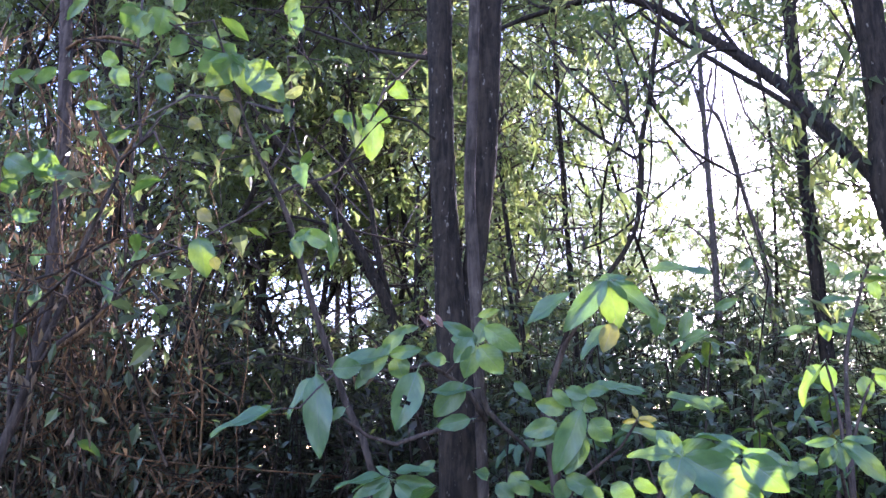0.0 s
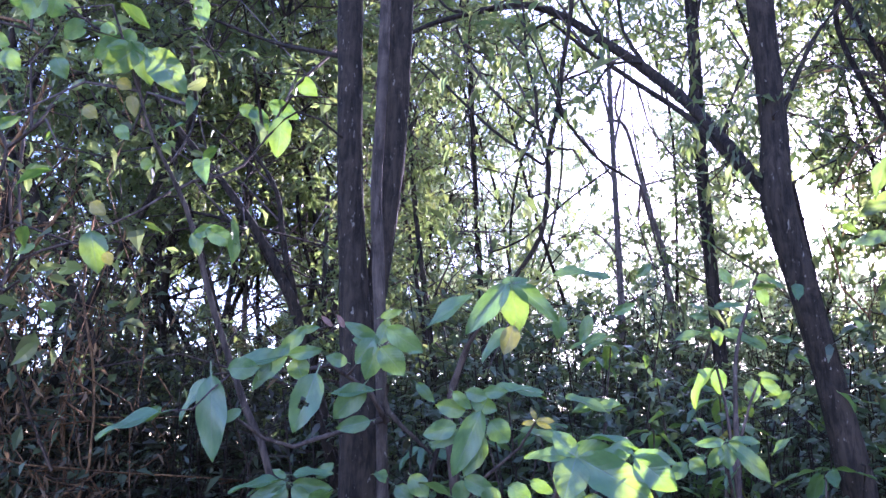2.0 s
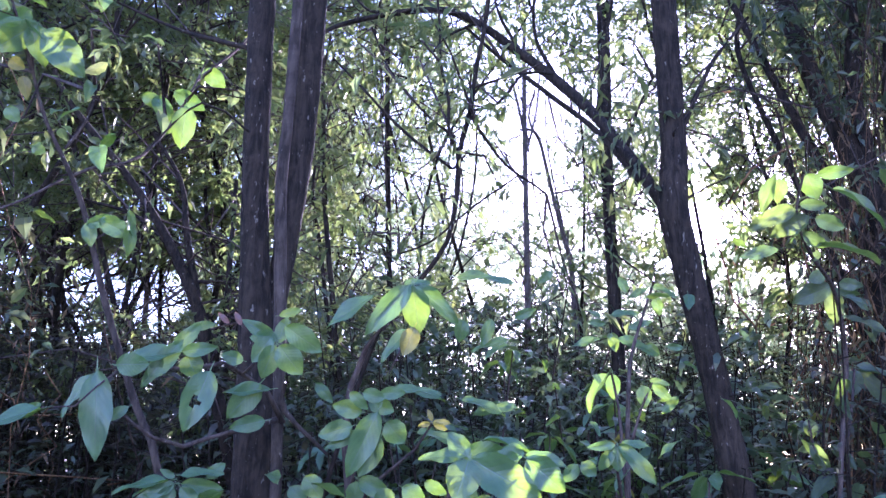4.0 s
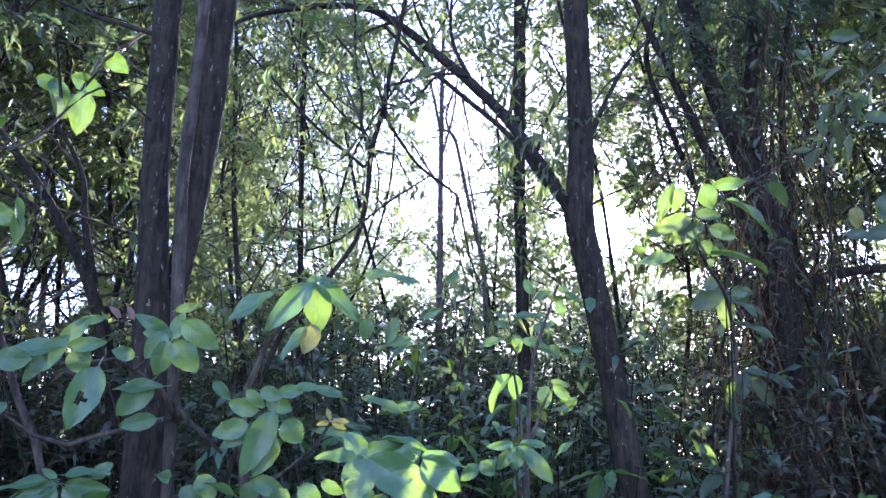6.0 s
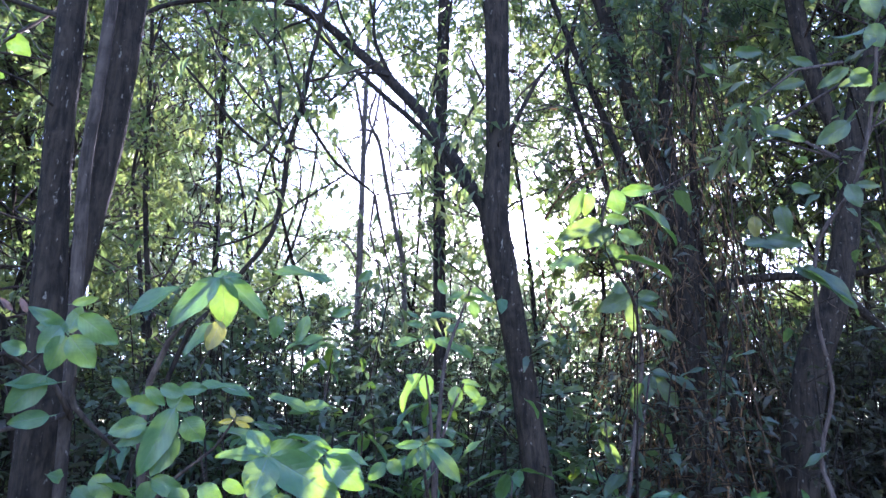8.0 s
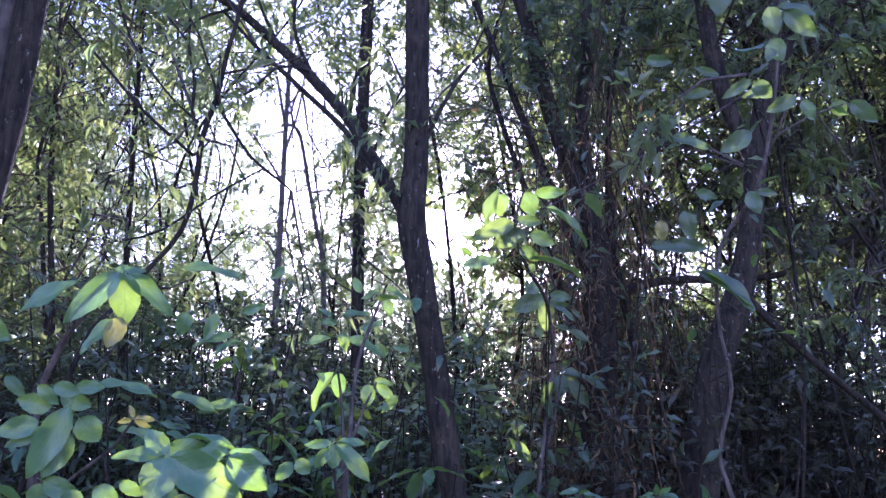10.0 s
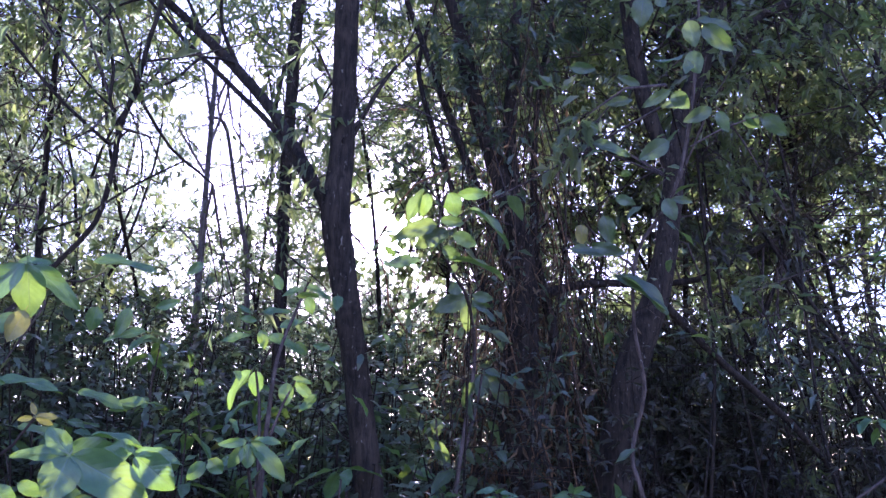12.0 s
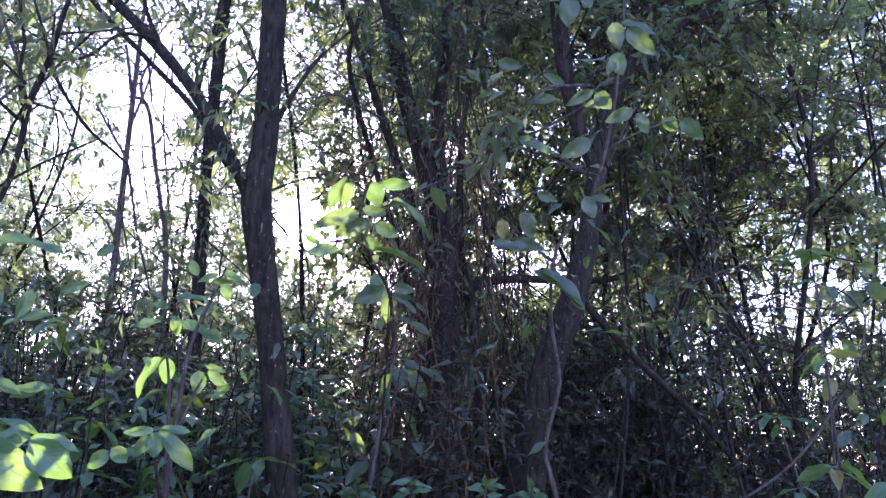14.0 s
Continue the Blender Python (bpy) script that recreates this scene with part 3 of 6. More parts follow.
low_shrub = thing("leafy_shrub", (-0.297, 2.210, 0), "low shrub with dull green leaves beside the trunk", "shrub")
limb(low_shrub, "stem", [(-0.298, 2.161, 1.528, 0.0030), (-0.308, 2.190, 1.474, 0.0045), (-0.299, 2.210, 1.361, 0.0060), (-0.245, 2.332, 0.681, 0.0066), (-0.213, 2.405, -0.050, 0.0089)], TWIG)
leaf(low_shrub, (-0.278, 2.114, 1.544), (-0.176, 2.122, 1.556), (-0.04, -0.62, 0.78), 0.037, LEAF, 0)
leaf(low_shrub, (-0.292, 2.113, 1.537), (-0.329, 2.110, 1.558), (0.10, -0.99, 0.05), 0.020, LEAF, 0)
leaf(low_shrub, (-0.306, 2.112, 1.530), (-0.437, 2.102, 1.523), (-0.01, -0.47, 0.88), 0.047, LEAF, 1)
leaf(low_shrub, (-0.299, 2.113, 1.523), (-0.391, 2.105, 1.479), (-0.06, -0.95, 0.29), 0.037, LEAF, 1)
leaf(low_shrub, (-0.291, 2.113, 1.523), (-0.363, 2.108, 1.497), (0.07, -1.00, 0.01), 0.038, LEAF, 0)
leaf(low_shrub, (-0.283, 2.162, 1.522), (-0.179, 2.171, 1.509), (0.08, -1.00, 0.04), 0.039, LEAF, 3)
leaf(low_shrub, (-0.224, 2.167, 1.537), (-0.180, 2.171, 1.574), (0.07, -1.00, 0.00), 0.036, LEAF, 0)
leaf(low_shrub, (-0.291, 2.113, 1.516), (-0.332, 2.110, 1.460), (0.10, -1.00, -0.01), 0.041, LEAF, 3)
leaf(low_shrub, (-0.277, 2.114, 1.516), (-0.224, 2.119, 1.462), (0.12, -0.99, 0.04), 0.041, LEAF, 0)

front_shrub = thing("leafy_shrub", (0.233, 2.252, 0), "bright green broad-leaved shrub, leaves in whorls", "shrub")
limb(front_shrub, "stem", [(0.275, 2.080, 2.040, 0.0045), (0.225, 2.115, 1.970, 0.0060), (0.166, 2.149, 1.883, 0.0076), (0.130, 2.195, 1.781, 0.0092), (0.122, 2.223, 1.661, 0.0108), (0.143, 2.244, 1.482, 0.0121), (0.231, 2.331, 0.741, 0.0134), (0.284, 2.384, -0.050, 0.0180)], TWIG)
limb(front_shrub, "stem", [(0.409, 1.955, 1.592, 0.0040), (0.384, 1.972, 1.543, 0.0053), (0.357, 2.067, 1.446, 0.0069), (0.312, 2.161, 1.329, 0.0085), (0.146, 2.327, 0.665, 0.0094), (0.046, 2.427, -0.050, 0.0127)], TWIG)
limb(front_shrub, "branch", [(0.561, 1.947, 1.595, 0.0026), (0.498, 1.962, 1.545, 0.0033), (0.426, 2.005, 1.478, 0.0047), (0.350, 2.115, 1.402, 0.0056)], TWIG)
limb(front_shrub, "branch", [(0.170, 2.052, 1.741, 0.0036), (0.166, 2.101, 1.673, 0.0044), (0.149, 2.196, 1.559, 0.0060), (0.143, 2.244, 1.470, 0.0068)], TWIG)
limb(front_shrub, "branch", [(0.336, 2.065, 1.682, 0.0028), (0.301, 2.111, 1.619, 0.0036), (0.220, 2.173, 1.546, 0.0044), (0.150, 2.245, 1.456, 0.0061)], TWIG)
leaf(front_shrub, (0.266, 2.040, 2.036), (0.155, 2.032, 1.905), (0.02, -1.00, 0.05), 0.062, LEAF, 1)
leaf(front_shrub, (0.274, 2.041, 2.036), (0.296, 2.062, 1.911), (-0.13, -0.97, -0.19), 0.079, LEAF, 0)
leaf(front_shrub, (0.287, 2.062, 2.040), (0.406, 2.071, 1.948), (0.20, -0.97, 0.16), 0.054, LEAF, 0)
leaf(front_shrub, (0.174, 2.072, 2.010), (0.051, 2.062, 1.926), (-0.30, -0.79, 0.53), 0.054, LEAF, 0)
leaf(front_shrub, (0.284, 2.061, 1.928), (0.256, 2.059, 1.852), (-0.06, -1.00, 0.05), 0.053, LEAF_OLD, 0)
leaf(front_shrub, (0.271, 2.080, 1.926), (0.192, 2.074, 1.847), (-0.38, -0.81, 0.45), 0.041, LEAF, 1)
leaf(front_shrub, (0.256, 2.108, 2.053), (0.333, 2.114, 2.066), (-0.01, -0.87, 0.49), 0.028, LEAF, 0)
leaf(front_shrub, (0.122, 2.000, 1.751), (0.169, 2.004, 1.708), (-0.02, -0.99, -0.11), 0.031, LEAF, 1)
leaf(front_shrub, (0.153, 2.002, 1.751), (0.211, 2.007, 1.736), (0.05, -0.99, -0.11), 0.035, LEAF, 3)
leaf(front_shrub, (0.197, 2.035, 1.752), (0.265, 2.040, 1.756), (0.08, -0.99, -0.06), 0.035, LEAF, 0)
leaf(front_shrub, (0.134, 2.050, 1.671), (0.050, 2.043, 1.644), (0.08, -1.00, 0.01), 0.054, LEAF, 0)
leaf(front_shrub, (0.193, 2.006, 1.706), (0.122, 2.000, 1.549), (-0.05, -1.00, 0.06), 0.067, LEAF, 1)
leaf(front_shrub, (0.205, 2.055, 1.645), (0.153, 2.051, 1.548), (-0.05, -1.00, 0.07), 0.059, LEAF, 0)
leaf(front_shrub, (0.215, 2.017, 1.682), (0.264, 2.021, 1.629), (-0.04, -0.99, -0.11), 0.061, LEAF, 1)
leaf(front_shrub, (0.156, 2.051, 1.706), (0.082, 2.045, 1.720), (0.06, -0.99, -0.08), 0.046, LEAF, 3)
leaf(front_shrub, (0.248, 2.107, 1.766), (0.368, 2.117, 1.770), (0.02, -0.54, 0.84), 0.043, LEAF, 0)
leaf(front_shrub, (0.170, 2.052, 1.734), (0.241, 2.058, 1.708), (0.04, -0.99, -0.11), 0.043, LEAF, 3)
leaf(front_shrub, (0.149, 2.070, 1.658), (0.070, 2.064, 1.615), (0.06, -1.00, 0.04), 0.037, LEAF, 0)
leaf(front_shrub, (0.339, 2.066, 1.686), (0.390, 2.070, 1.690), (0.03, -0.86, 0.52), 0.019, LEAF_OLD, 1)
leaf(front_shrub, (0.339, 2.066, 1.683), (0.378, 2.069, 1.667), (0.03, -0.99, -0.12), 0.017, LEAF_OLD, 0)
leaf(front_shrub, (0.337, 2.065, 1.689), (0.324, 2.064, 1.719), (-0.14, -0.99, -0.09), 0.014, LEAF_OLD, 1)
leaf(front_shrub, (0.332, 2.065, 1.683), (0.301, 2.063, 1.677), (0.08, -1.00, 0.01), 0.014, LEAF_OLD, 3)
leaf(front_shrub, (0.433, 2.170, 1.753), (0.563, 2.180, 1.735), (0.15, -0.64, 0.75), 0.048, LEAF, 1)
leaf(front_shrub, (0.310, 2.160, 1.663), (0.442, 2.171, 1.651), (0.12, -0.59, 0.80), 0.048, LEAF, 1)
leaf(front_shrub, (0.396, 1.864, 1.601), (0.347, 1.878, 1.655), (-0.22, -0.97, 0.06), 0.052, LEAF, 0)
leaf(front_shrub, (0.395, 1.854, 1.596), (0.361, 1.833, 1.506), (-0.07, -0.97, 0.25), 0.085, LEAF, 0)
leaf(front_shrub, (0.399, 1.853, 1.598), (0.549, 1.789, 1.510), (-0.34, -0.94, 0.10), 0.095, LEAF, 0)
leaf(front_shrub, (0.394, 1.884, 1.602), (0.283, 1.916, 1.609), (-0.19, -0.79, 0.58), 0.042, LEAF, 1)
leaf(front_shrub, (0.389, 1.906, 1.608), (0.519, 1.919, 1.603), (0.10, -0.99, -0.02), 0.068, LEAF, 1)
leaf(front_shrub, (0.524, 1.847, 1.605), (0.624, 1.818, 1.596), (-0.18, -0.81, 0.56), 0.038, LEAF, 3)
leaf(front_shrub, (0.522, 1.827, 1.601), (0.606, 1.803, 1.529), (-0.26, -0.97, 0.02), 0.075, LEAF, 0)
leaf(front_shrub, (0.443, 1.921, 1.641), (0.567, 1.885, 1.636), (-0.07, -0.36, 0.93), 0.047, LEAF, 3)
leaf(front_shrub, (0.528, 1.866, 1.611), (0.477, 1.881, 1.623), (-0.28, -0.96, 0.00), 0.040, LEAF, 1)
leaf(front_shrub, (0.516, 1.869, 1.596), (0.452, 1.888, 1.609), (-0.28, -0.96, 0.01), 0.039, LEAF, 1)
leaf(front_shrub, (0.158, 2.104, 1.542), (0.235, 2.082, 1.504), (-0.22, -0.97, 0.12), 0.047, LEAF, 3)
leaf(front_shrub, (0.159, 2.104, 1.536), (0.138, 2.110, 1.476), (-0.07, -0.99, -0.08), 0.047, LEAF, 1)
leaf(front_shrub, (0.266, 2.072, 1.525), (0.322, 2.056, 1.493), (-0.22, -0.97, 0.11), 0.050, LEAF, 1)
leaf(front_shrub, (0.319, 2.057, 1.539), (0.374, 2.041, 1.511), (-0.23, -0.97, 0.09), 0.033, LEAF, 1)
leaf(front_shrub, (0.240, 2.080, 1.518), (0.204, 2.090, 1.471), (-0.17, -0.98, -0.09), 0.055, LEAF, 0)
leaf(front_shrub, (0.416, 1.878, 1.509), (0.467, 1.863, 1.486), (-0.24, -0.97, 0.08), 0.039, LEAF, 1)
leaf(front_shrub, (0.021, 2.244, 1.544), (0.068, 2.230, 1.489), (-0.09, -0.98, 0.17), 0.058, LEAF, 1)
leaf(front_shrub, (-0.018, 2.255, 1.515), (0.028, 2.242, 1.474), (-0.12, -0.98, 0.19), 0.044, LEAF, 3)

mid_shrub = thing("leafy_shrub", (1.070, 2.646, 0), "tall shrub with drooping green leaves under the trees", "shrub")
limb(mid_shrub, "stem", [(1.269, 2.790, 2.258, 0.0044), (1.227, 2.803, 2.135, 0.0054), (1.157, 2.772, 1.955, 0.0074), (1.121, 2.733, 1.706, 0.0091), (1.095, 2.690, 1.473, 0.0107), (1.014, 2.554, 0.736, 0.0118), (0.965, 2.473, -0.050, 0.0159)], TWIG)
limb(mid_shrub, "stem", [(1.056, 2.701, 1.901, 0.0040), (1.075, 2.695, 1.782, 0.0050), (1.078, 2.674, 1.627, 0.0069), (1.088, 2.671, 1.440, 0.0087)], TWIG)
limb(mid_shrub, "branch", [(1.190, 2.662, 1.868, 0.0030), (1.152, 2.673, 1.784, 0.0040), (1.109, 2.685, 1.647, 0.0059)], TWIG)
limb(mid_shrub, "branch", [(0.951, 2.379, 1.648, 0.0035), (0.980, 2.471, 1.572, 0.0045), (1.065, 2.648, 1.442, 0.0067)], TWIG)
leaf(mid_shrub, (1.045, 2.704, 1.897), (0.953, 2.731, 1.787), (-0.76, -0.37, 0.54), 0.052, LEAF, 3)
leaf(mid_shrub, (1.060, 2.700, 1.897), (1.061, 2.699, 1.809), (-0.34, -0.94, -0.00), 0.055, LEAF, 0)
leaf(mid_shrub, (1.161, 2.670, 1.859), (1.161, 2.670, 1.780), (-0.37, -0.93, 0.00), 0.056, LEAF, 0)
leaf(mid_shrub, (1.190, 2.662, 1.864), (1.254, 2.644, 1.802), (-0.37, -0.92, -0.10), 0.040, LEAF, 0)
leaf(mid_shrub, (1.181, 2.665, 1.876), (1.250, 2.645, 1.862), (-0.21, -0.93, 0.30), 0.027, LEAF, 0)
leaf(mid_shrub, (1.269, 2.791, 2.202), (1.289, 2.785, 2.132), (-0.43, -0.90, -0.05), 0.044, LEAF, 0)
leaf(mid_shrub, (1.174, 2.818, 2.222), (1.143, 2.827, 2.284), (-0.42, -0.90, -0.08), 0.035, LEAF, 3)
leaf(mid_shrub, (1.259, 2.793, 2.246), (1.353, 2.766, 2.204), (-0.02, -0.86, 0.50), 0.038, LEAF, 0)
leaf(mid_shrub, (1.248, 2.797, 2.235), (1.174, 2.818, 2.200), (-0.41, -0.85, 0.34), 0.030, LEAF, 0)
leaf(mid_shrub, (1.113, 2.836, 2.067), (1.125, 2.832, 1.994), (-0.36, -0.93, -0.02), 0.043, LEAF, 1)
leaf(mid_shrub, (1.133, 2.830, 2.045), (1.278, 2.788, 1.989), (-0.01, -0.81, 0.58), 0.058, LEAF, 0)
leaf(mid_shrub, (1.237, 2.800, 2.026), (1.278, 2.788, 1.984), (-0.39, -0.91, -0.12), 0.030, LEAF, 3)
leaf(mid_shrub, (1.071, 2.848, 2.044), (0.968, 2.877, 2.020), (-0.35, -0.78, 0.53), 0.040, LEAF, 0)
leaf(mid_shrub, (1.360, 2.764, 2.008), (1.298, 2.782, 2.017), (-0.30, -0.94, -0.15), 0.030, LEAF, 0)
leaf(mid_shrub, (1.175, 2.818, 2.079), (1.258, 2.794, 2.114), (-0.38, -0.87, 0.30), 0.034, LEAF, 0)
leaf(mid_shrub, (1.112, 2.836, 2.132), (1.216, 2.806, 2.146), (-0.29, -0.73, 0.62), 0.039, LEAF, 0)
leaf(mid_shrub, (1.092, 2.842, 2.099), (1.029, 2.860, 2.108), (-0.30, -0.94, -0.17), 0.030, LEAF, 1)
leaf(mid_shrub, (0.951, 2.379, 1.648), (1.071, 2.344, 1.539), (0.02, -0.95, 0.32), 0.060, LEAF, 1)
leaf(mid_shrub, (0.947, 2.380, 1.643), (0.948, 2.379, 1.569), (-0.34, -0.94, -0.00), 0.056, LEAF, 0)
leaf(mid_shrub, (0.942, 2.381, 1.648), (0.860, 2.405, 1.638), (-0.28, -0.96, -0.01), 0.031, LEAF, 0)
leaf(mid_shrub, (0.966, 2.394, 1.652), (1.050, 2.370, 1.656), (-0.24, -0.75, 0.61), 0.032, LEAF, 1)
leaf(mid_shrub, (0.934, 2.383, 1.631), (0.893, 2.395, 1.571), (-0.31, -0.95, 0.02), 0.038, LEAF, 3)
leaf(mid_shrub, (0.806, 2.320, 1.587), (0.759, 2.333, 1.538), (-0.29, -0.96, 0.01), 0.043, LEAF, 1)
leaf(mid_shrub, (0.814, 2.317, 1.595), (0.854, 2.306, 1.556), (-0.29, -0.96, -0.01), 0.043, LEAF, 3)
leaf(mid_shrub, (0.662, 2.462, 1.753), (0.551, 2.494, 1.764), (-0.13, -0.71, 0.69), 0.042, LEAF, 1)
leaf(mid_shrub, (0.658, 2.564, 1.979), (0.532, 2.600, 1.965), (-0.26, -0.63, 0.73), 0.047, LEAF, 1)
leaf(mid_shrub, (0.600, 2.581, 2.053), (0.569, 2.590, 1.958), (-0.15, -0.99, -0.05), 0.045, LEAF, 0)
leaf(mid_shrub, (0.510, 2.607, 2.051), (0.496, 2.611, 1.975), (-0.13, -0.99, -0.03), 0.049, LEAF, 3)
leaf(mid_shrub, (0.673, 2.560, 2.055), (0.744, 2.539, 2.086), (-0.21, -0.96, -0.17), 0.034, LEAF, 0)
leaf(mid_shrub, (0.470, 2.518, 2.174), (0.647, 2.466, 2.168), (-0.15, -0.61, 0.78), 0.066, LEAF, 0)
leaf(mid_shrub, (0.822, 2.617, 2.236), (0.775, 2.631, 2.194), (-0.16, -0.98, -0.14), 0.036, LEAF, 0)
leaf(mid_shrub, (0.277, 2.472, 1.805), (0.425, 2.430, 1.795), (-0.08, -0.49, 0.87), 0.056, LEAF, 1)
leaf(mid_shrub, (0.033, 2.442, 1.808), (0.085, 2.427, 1.752), (-0.17, -0.98, 0.11), 0.036, LEAF, 1)

right_sapling = thing("leafy_sapling", (1.877, 2.716, 0), "thin sapling with sunlit yellow-green leaf sprays", "sapling")
limb(right_sapling, "stem", [(1.483, 2.124, 2.468, 0.0037), (1.478, 2.176, 2.348, 0.0046), (1.654, 2.377, 2.277, 0.0060), (1.887, 2.612, 2.217, 0.0076), (2.021, 2.775, 2.003, 0.0091), (1.954, 2.744, 1.733, 0.0099), (1.890, 2.712, 1.479, 0.0106), (1.706, 2.619, 0.739, 0.0116), (1.595, 2.564, -0.050, 0.0157)], TWIG)
limb(right_sapling, "branch", [(2.224, 3.019, 1.986, 0.0049), (2.142, 2.941, 1.838, 0.0059), (1.984, 2.785, 1.649, 0.0066)], TWIG)
limb(right_sapling, "branch", [(1.786, 2.691, 1.758, 0.0032), (1.794, 2.689, 1.665, 0.0032), (1.862, 2.720, 1.523, 0.0053)], TWIG)
# lit top leaves in full green, lower ones in the shade-toned grey copy
leaf(right_sapling, (1.405, 2.147, 2.475), (1.347, 2.163, 2.340), (-0.83, -0.47, 0.30), 0.053, LEAF, 0)
leaf(right_sapling, (1.492, 2.122, 2.468), (1.514, 2.115, 2.388), (-0.60, -0.79, -0.10), 0.066, LEAF, 1)
leaf(right_sapling, (1.518, 2.114, 2.465), (1.630, 2.082, 2.479), (-0.23, -0.93, -0.30), 0.044, LEAF, 0)
leaf(right_sapling, (1.559, 2.102, 2.416), (1.721, 2.055, 2.336), (0.08, -0.78, 0.62), 0.067, LEAF_GREY_SHADE, 3)
leaf(right_sapling, (1.421, 2.142, 2.456), (1.400, 2.148, 2.379), (-0.43, -0.90, 0.05), 0.047, LEAF, 1)
leaf(right_sapling, (1.451, 2.133, 2.352), (1.311, 2.174, 2.307), (-0.33, -0.93, 0.19), 0.055, LEAF_GREY_SHADE, 3)
leaf(right_sapling, (1.513, 2.166, 2.349), (1.404, 2.197, 2.285), (-0.22, -0.97, -0.10), 0.059, LEAF_GREY_SHADE, 1)
leaf(right_sapling, (1.446, 2.236, 2.255), (1.329, 2.269, 2.231), (-0.31, -0.93, 0.20), 0.045, LEAF_GREY_SHADE, 0)
leaf(right_sapling, (1.556, 2.204, 2.262), (1.74, 2.150, 2.262), (-0.15, -0.43, 0.89), 0.07, LEAF_GREY_SHADE, 3)
leaf(right_sapling, (1.530, 2.161, 2.340), (1.616, 2.136, 2.304), (-0.39, -0.85, -0.34), 0.048, LEAF_GREY_SHADE, 3)
leaf(right_sapling, (1.461, 2.130, 2.371), (1.548, 2.105, 2.364), (-0.29, -0.90, -0.32), 0.036, LEAF_GREY_SHADE, 3)
leaf(right_sapling, (1.520, 2.214, 2.305), (1.589, 2.194, 2.258), (-0.45, -0.84, -0.31), 0.045, LEAF_GREY_SHADE, 1)
leaf(right_sapling, (1.674, 2.371, 2.298), (1.659, 2.376, 2.261), (-0.44, -0.90, 0.07), 0.028, LEAF_GREY_SHADE, 0)
leaf(right_sapling, (1.941, 2.697, 2.244), (1.938, 2.698, 2.114), (-0.56, -0.83, 0.01), 0.072, LEAF_GREY_SHADE, 0)
leaf(right_sapling, (1.950, 2.694, 2.249), (2.062, 2.662, 2.172), (0.04, -0.90, 0.43), 0.050, LEAF_GREY_SHADE, 0)
leaf(right_sapling, (1.907, 2.657, 2.250), (1.776, 2.694, 2.190), (-0.25, -0.97, -0.06), 0.080, LEAF_GREY_SHADE, 1)
leaf(right_sapling, (1.929, 2.650, 2.261), (2.020, 2.624, 2.248), (-0.30, -0.92, -0.25), 0.049, LEAF_GREY_SHADE, 0)
leaf(right_sapling, (2.041, 2.769, 2.153), (2.198, 2.724, 2.117), (-0.06, -0.73, 0.68), 0.060, LEAF_GREY_SHADE, 1)
leaf(right_sapling, (1.860, 2.620, 2.283), (1.806, 2.635, 2.260), (-0.24, -0.97, -0.08), 0.053, LEAF_GREY_SHADE, 1)
leaf(right_sapling, (2.228, 3.017, 1.986), (2.210, 3.023, 1.879), (-0.55, -0.83, 0.05), 0.074, LEAF_GREY_SHADE, 0)
leaf(right_sapling, (2.240, 3.014, 1.987), (2.365, 2.978, 1.841), (-0.22, -0.97, 0.06), 0.070, LEAF_GREY_SHADE, 1)
leaf(right_sapling, (2.241, 3.014, 1.992), (2.468, 2.948, 1.953), (-0.02, -0.56, 0.83), 0.086, LEAF_GREY_SHADE, 1)
leaf(right_sapling, (2.246, 3.063, 1.984), (2.162, 3.087, 1.915), (-0.35, -0.93, 0.10), 0.055, LEAF_GREY_SHADE, 3)
leaf(right_sapling, (2.234, 3.015, 2.004), (2.358, 2.980, 1.975), (-0.12, -0.84, 0.52), 0.048, LEAF_GREY_SHADE, 0)
leaf(right_sapling, (1.787, 2.691, 1.762), (1.795, 2.689, 1.694), (-0.53, -0.84, -0.04), 0.051, LEAF_GREY_SHADE, 1)
leaf(right_sapling, (1.786, 2.691, 1.679), (1.843, 2.675, 1.564), (-0.49, -0.86, -0.12), 0.047, LEAF_GREY_SHADE, 3)
leaf(right_sapling, (1.835, 3.131, 1.957), (1.816, 3.136, 1.884), (-0.45, -0.89, 0.05), 0.049, LEAF_GREY_SHADE, 0)
leaf(right_sapling, (1.940, 3.100, 1.911), (1.846, 3.128, 1.921), (-0.20, -0.87, 0.45), 0.035, LEAF_GREY_SHADE, 3)

leaning_sapling = thing("leafy_sapling", (2.346, 2.117, 0), "sapling with scattered pale green leaves before a leaning tree", "sapling")
limb(leaning_sapling, "stem", [(2.297, 1.672, 3.390, 0.0043), (2.271, 1.692, 3.104, 0.0052), (2.273, 1.750, 2.810, 0.0062), (2.244, 1.832, 2.521, 0.0061), (2.203, 1.982, 2.333, 0.0073), (2.217, 2.032, 2.090, 0.0062), (2.306, 2.086, 1.854, 0.0073), (2.295, 2.155, 1.632, 0.0073), (2.326, 2.132, 1.450, 0.0082), (2.447, 2.043, 0.725, 0.0090), (2.520, 1.989, -0.050, 0.0121)], TWIG)
limb(leaning_sapling, "branch", [(1.989, 2.020, 2.419, 0.0030), (2.086, 2.008, 2.340, 0.0041), (2.216, 1.997, 2.274, 0.0052)], TWIG)
limb(leaning_sapling, "branch", [(2.586, 1.700, 2.853, 0.0033), (2.441, 1.747, 2.788, 0.0032), (2.284, 1.778, 2.689, 0.0041)], TWIG)
leaf(leaning_sapling, (2.052, 1.733, 3.191), (2.040, 1.742, 3.084), (-0.66, -0.75, 0.01), 0.077, LEAF_GREY_SHADE, 1)
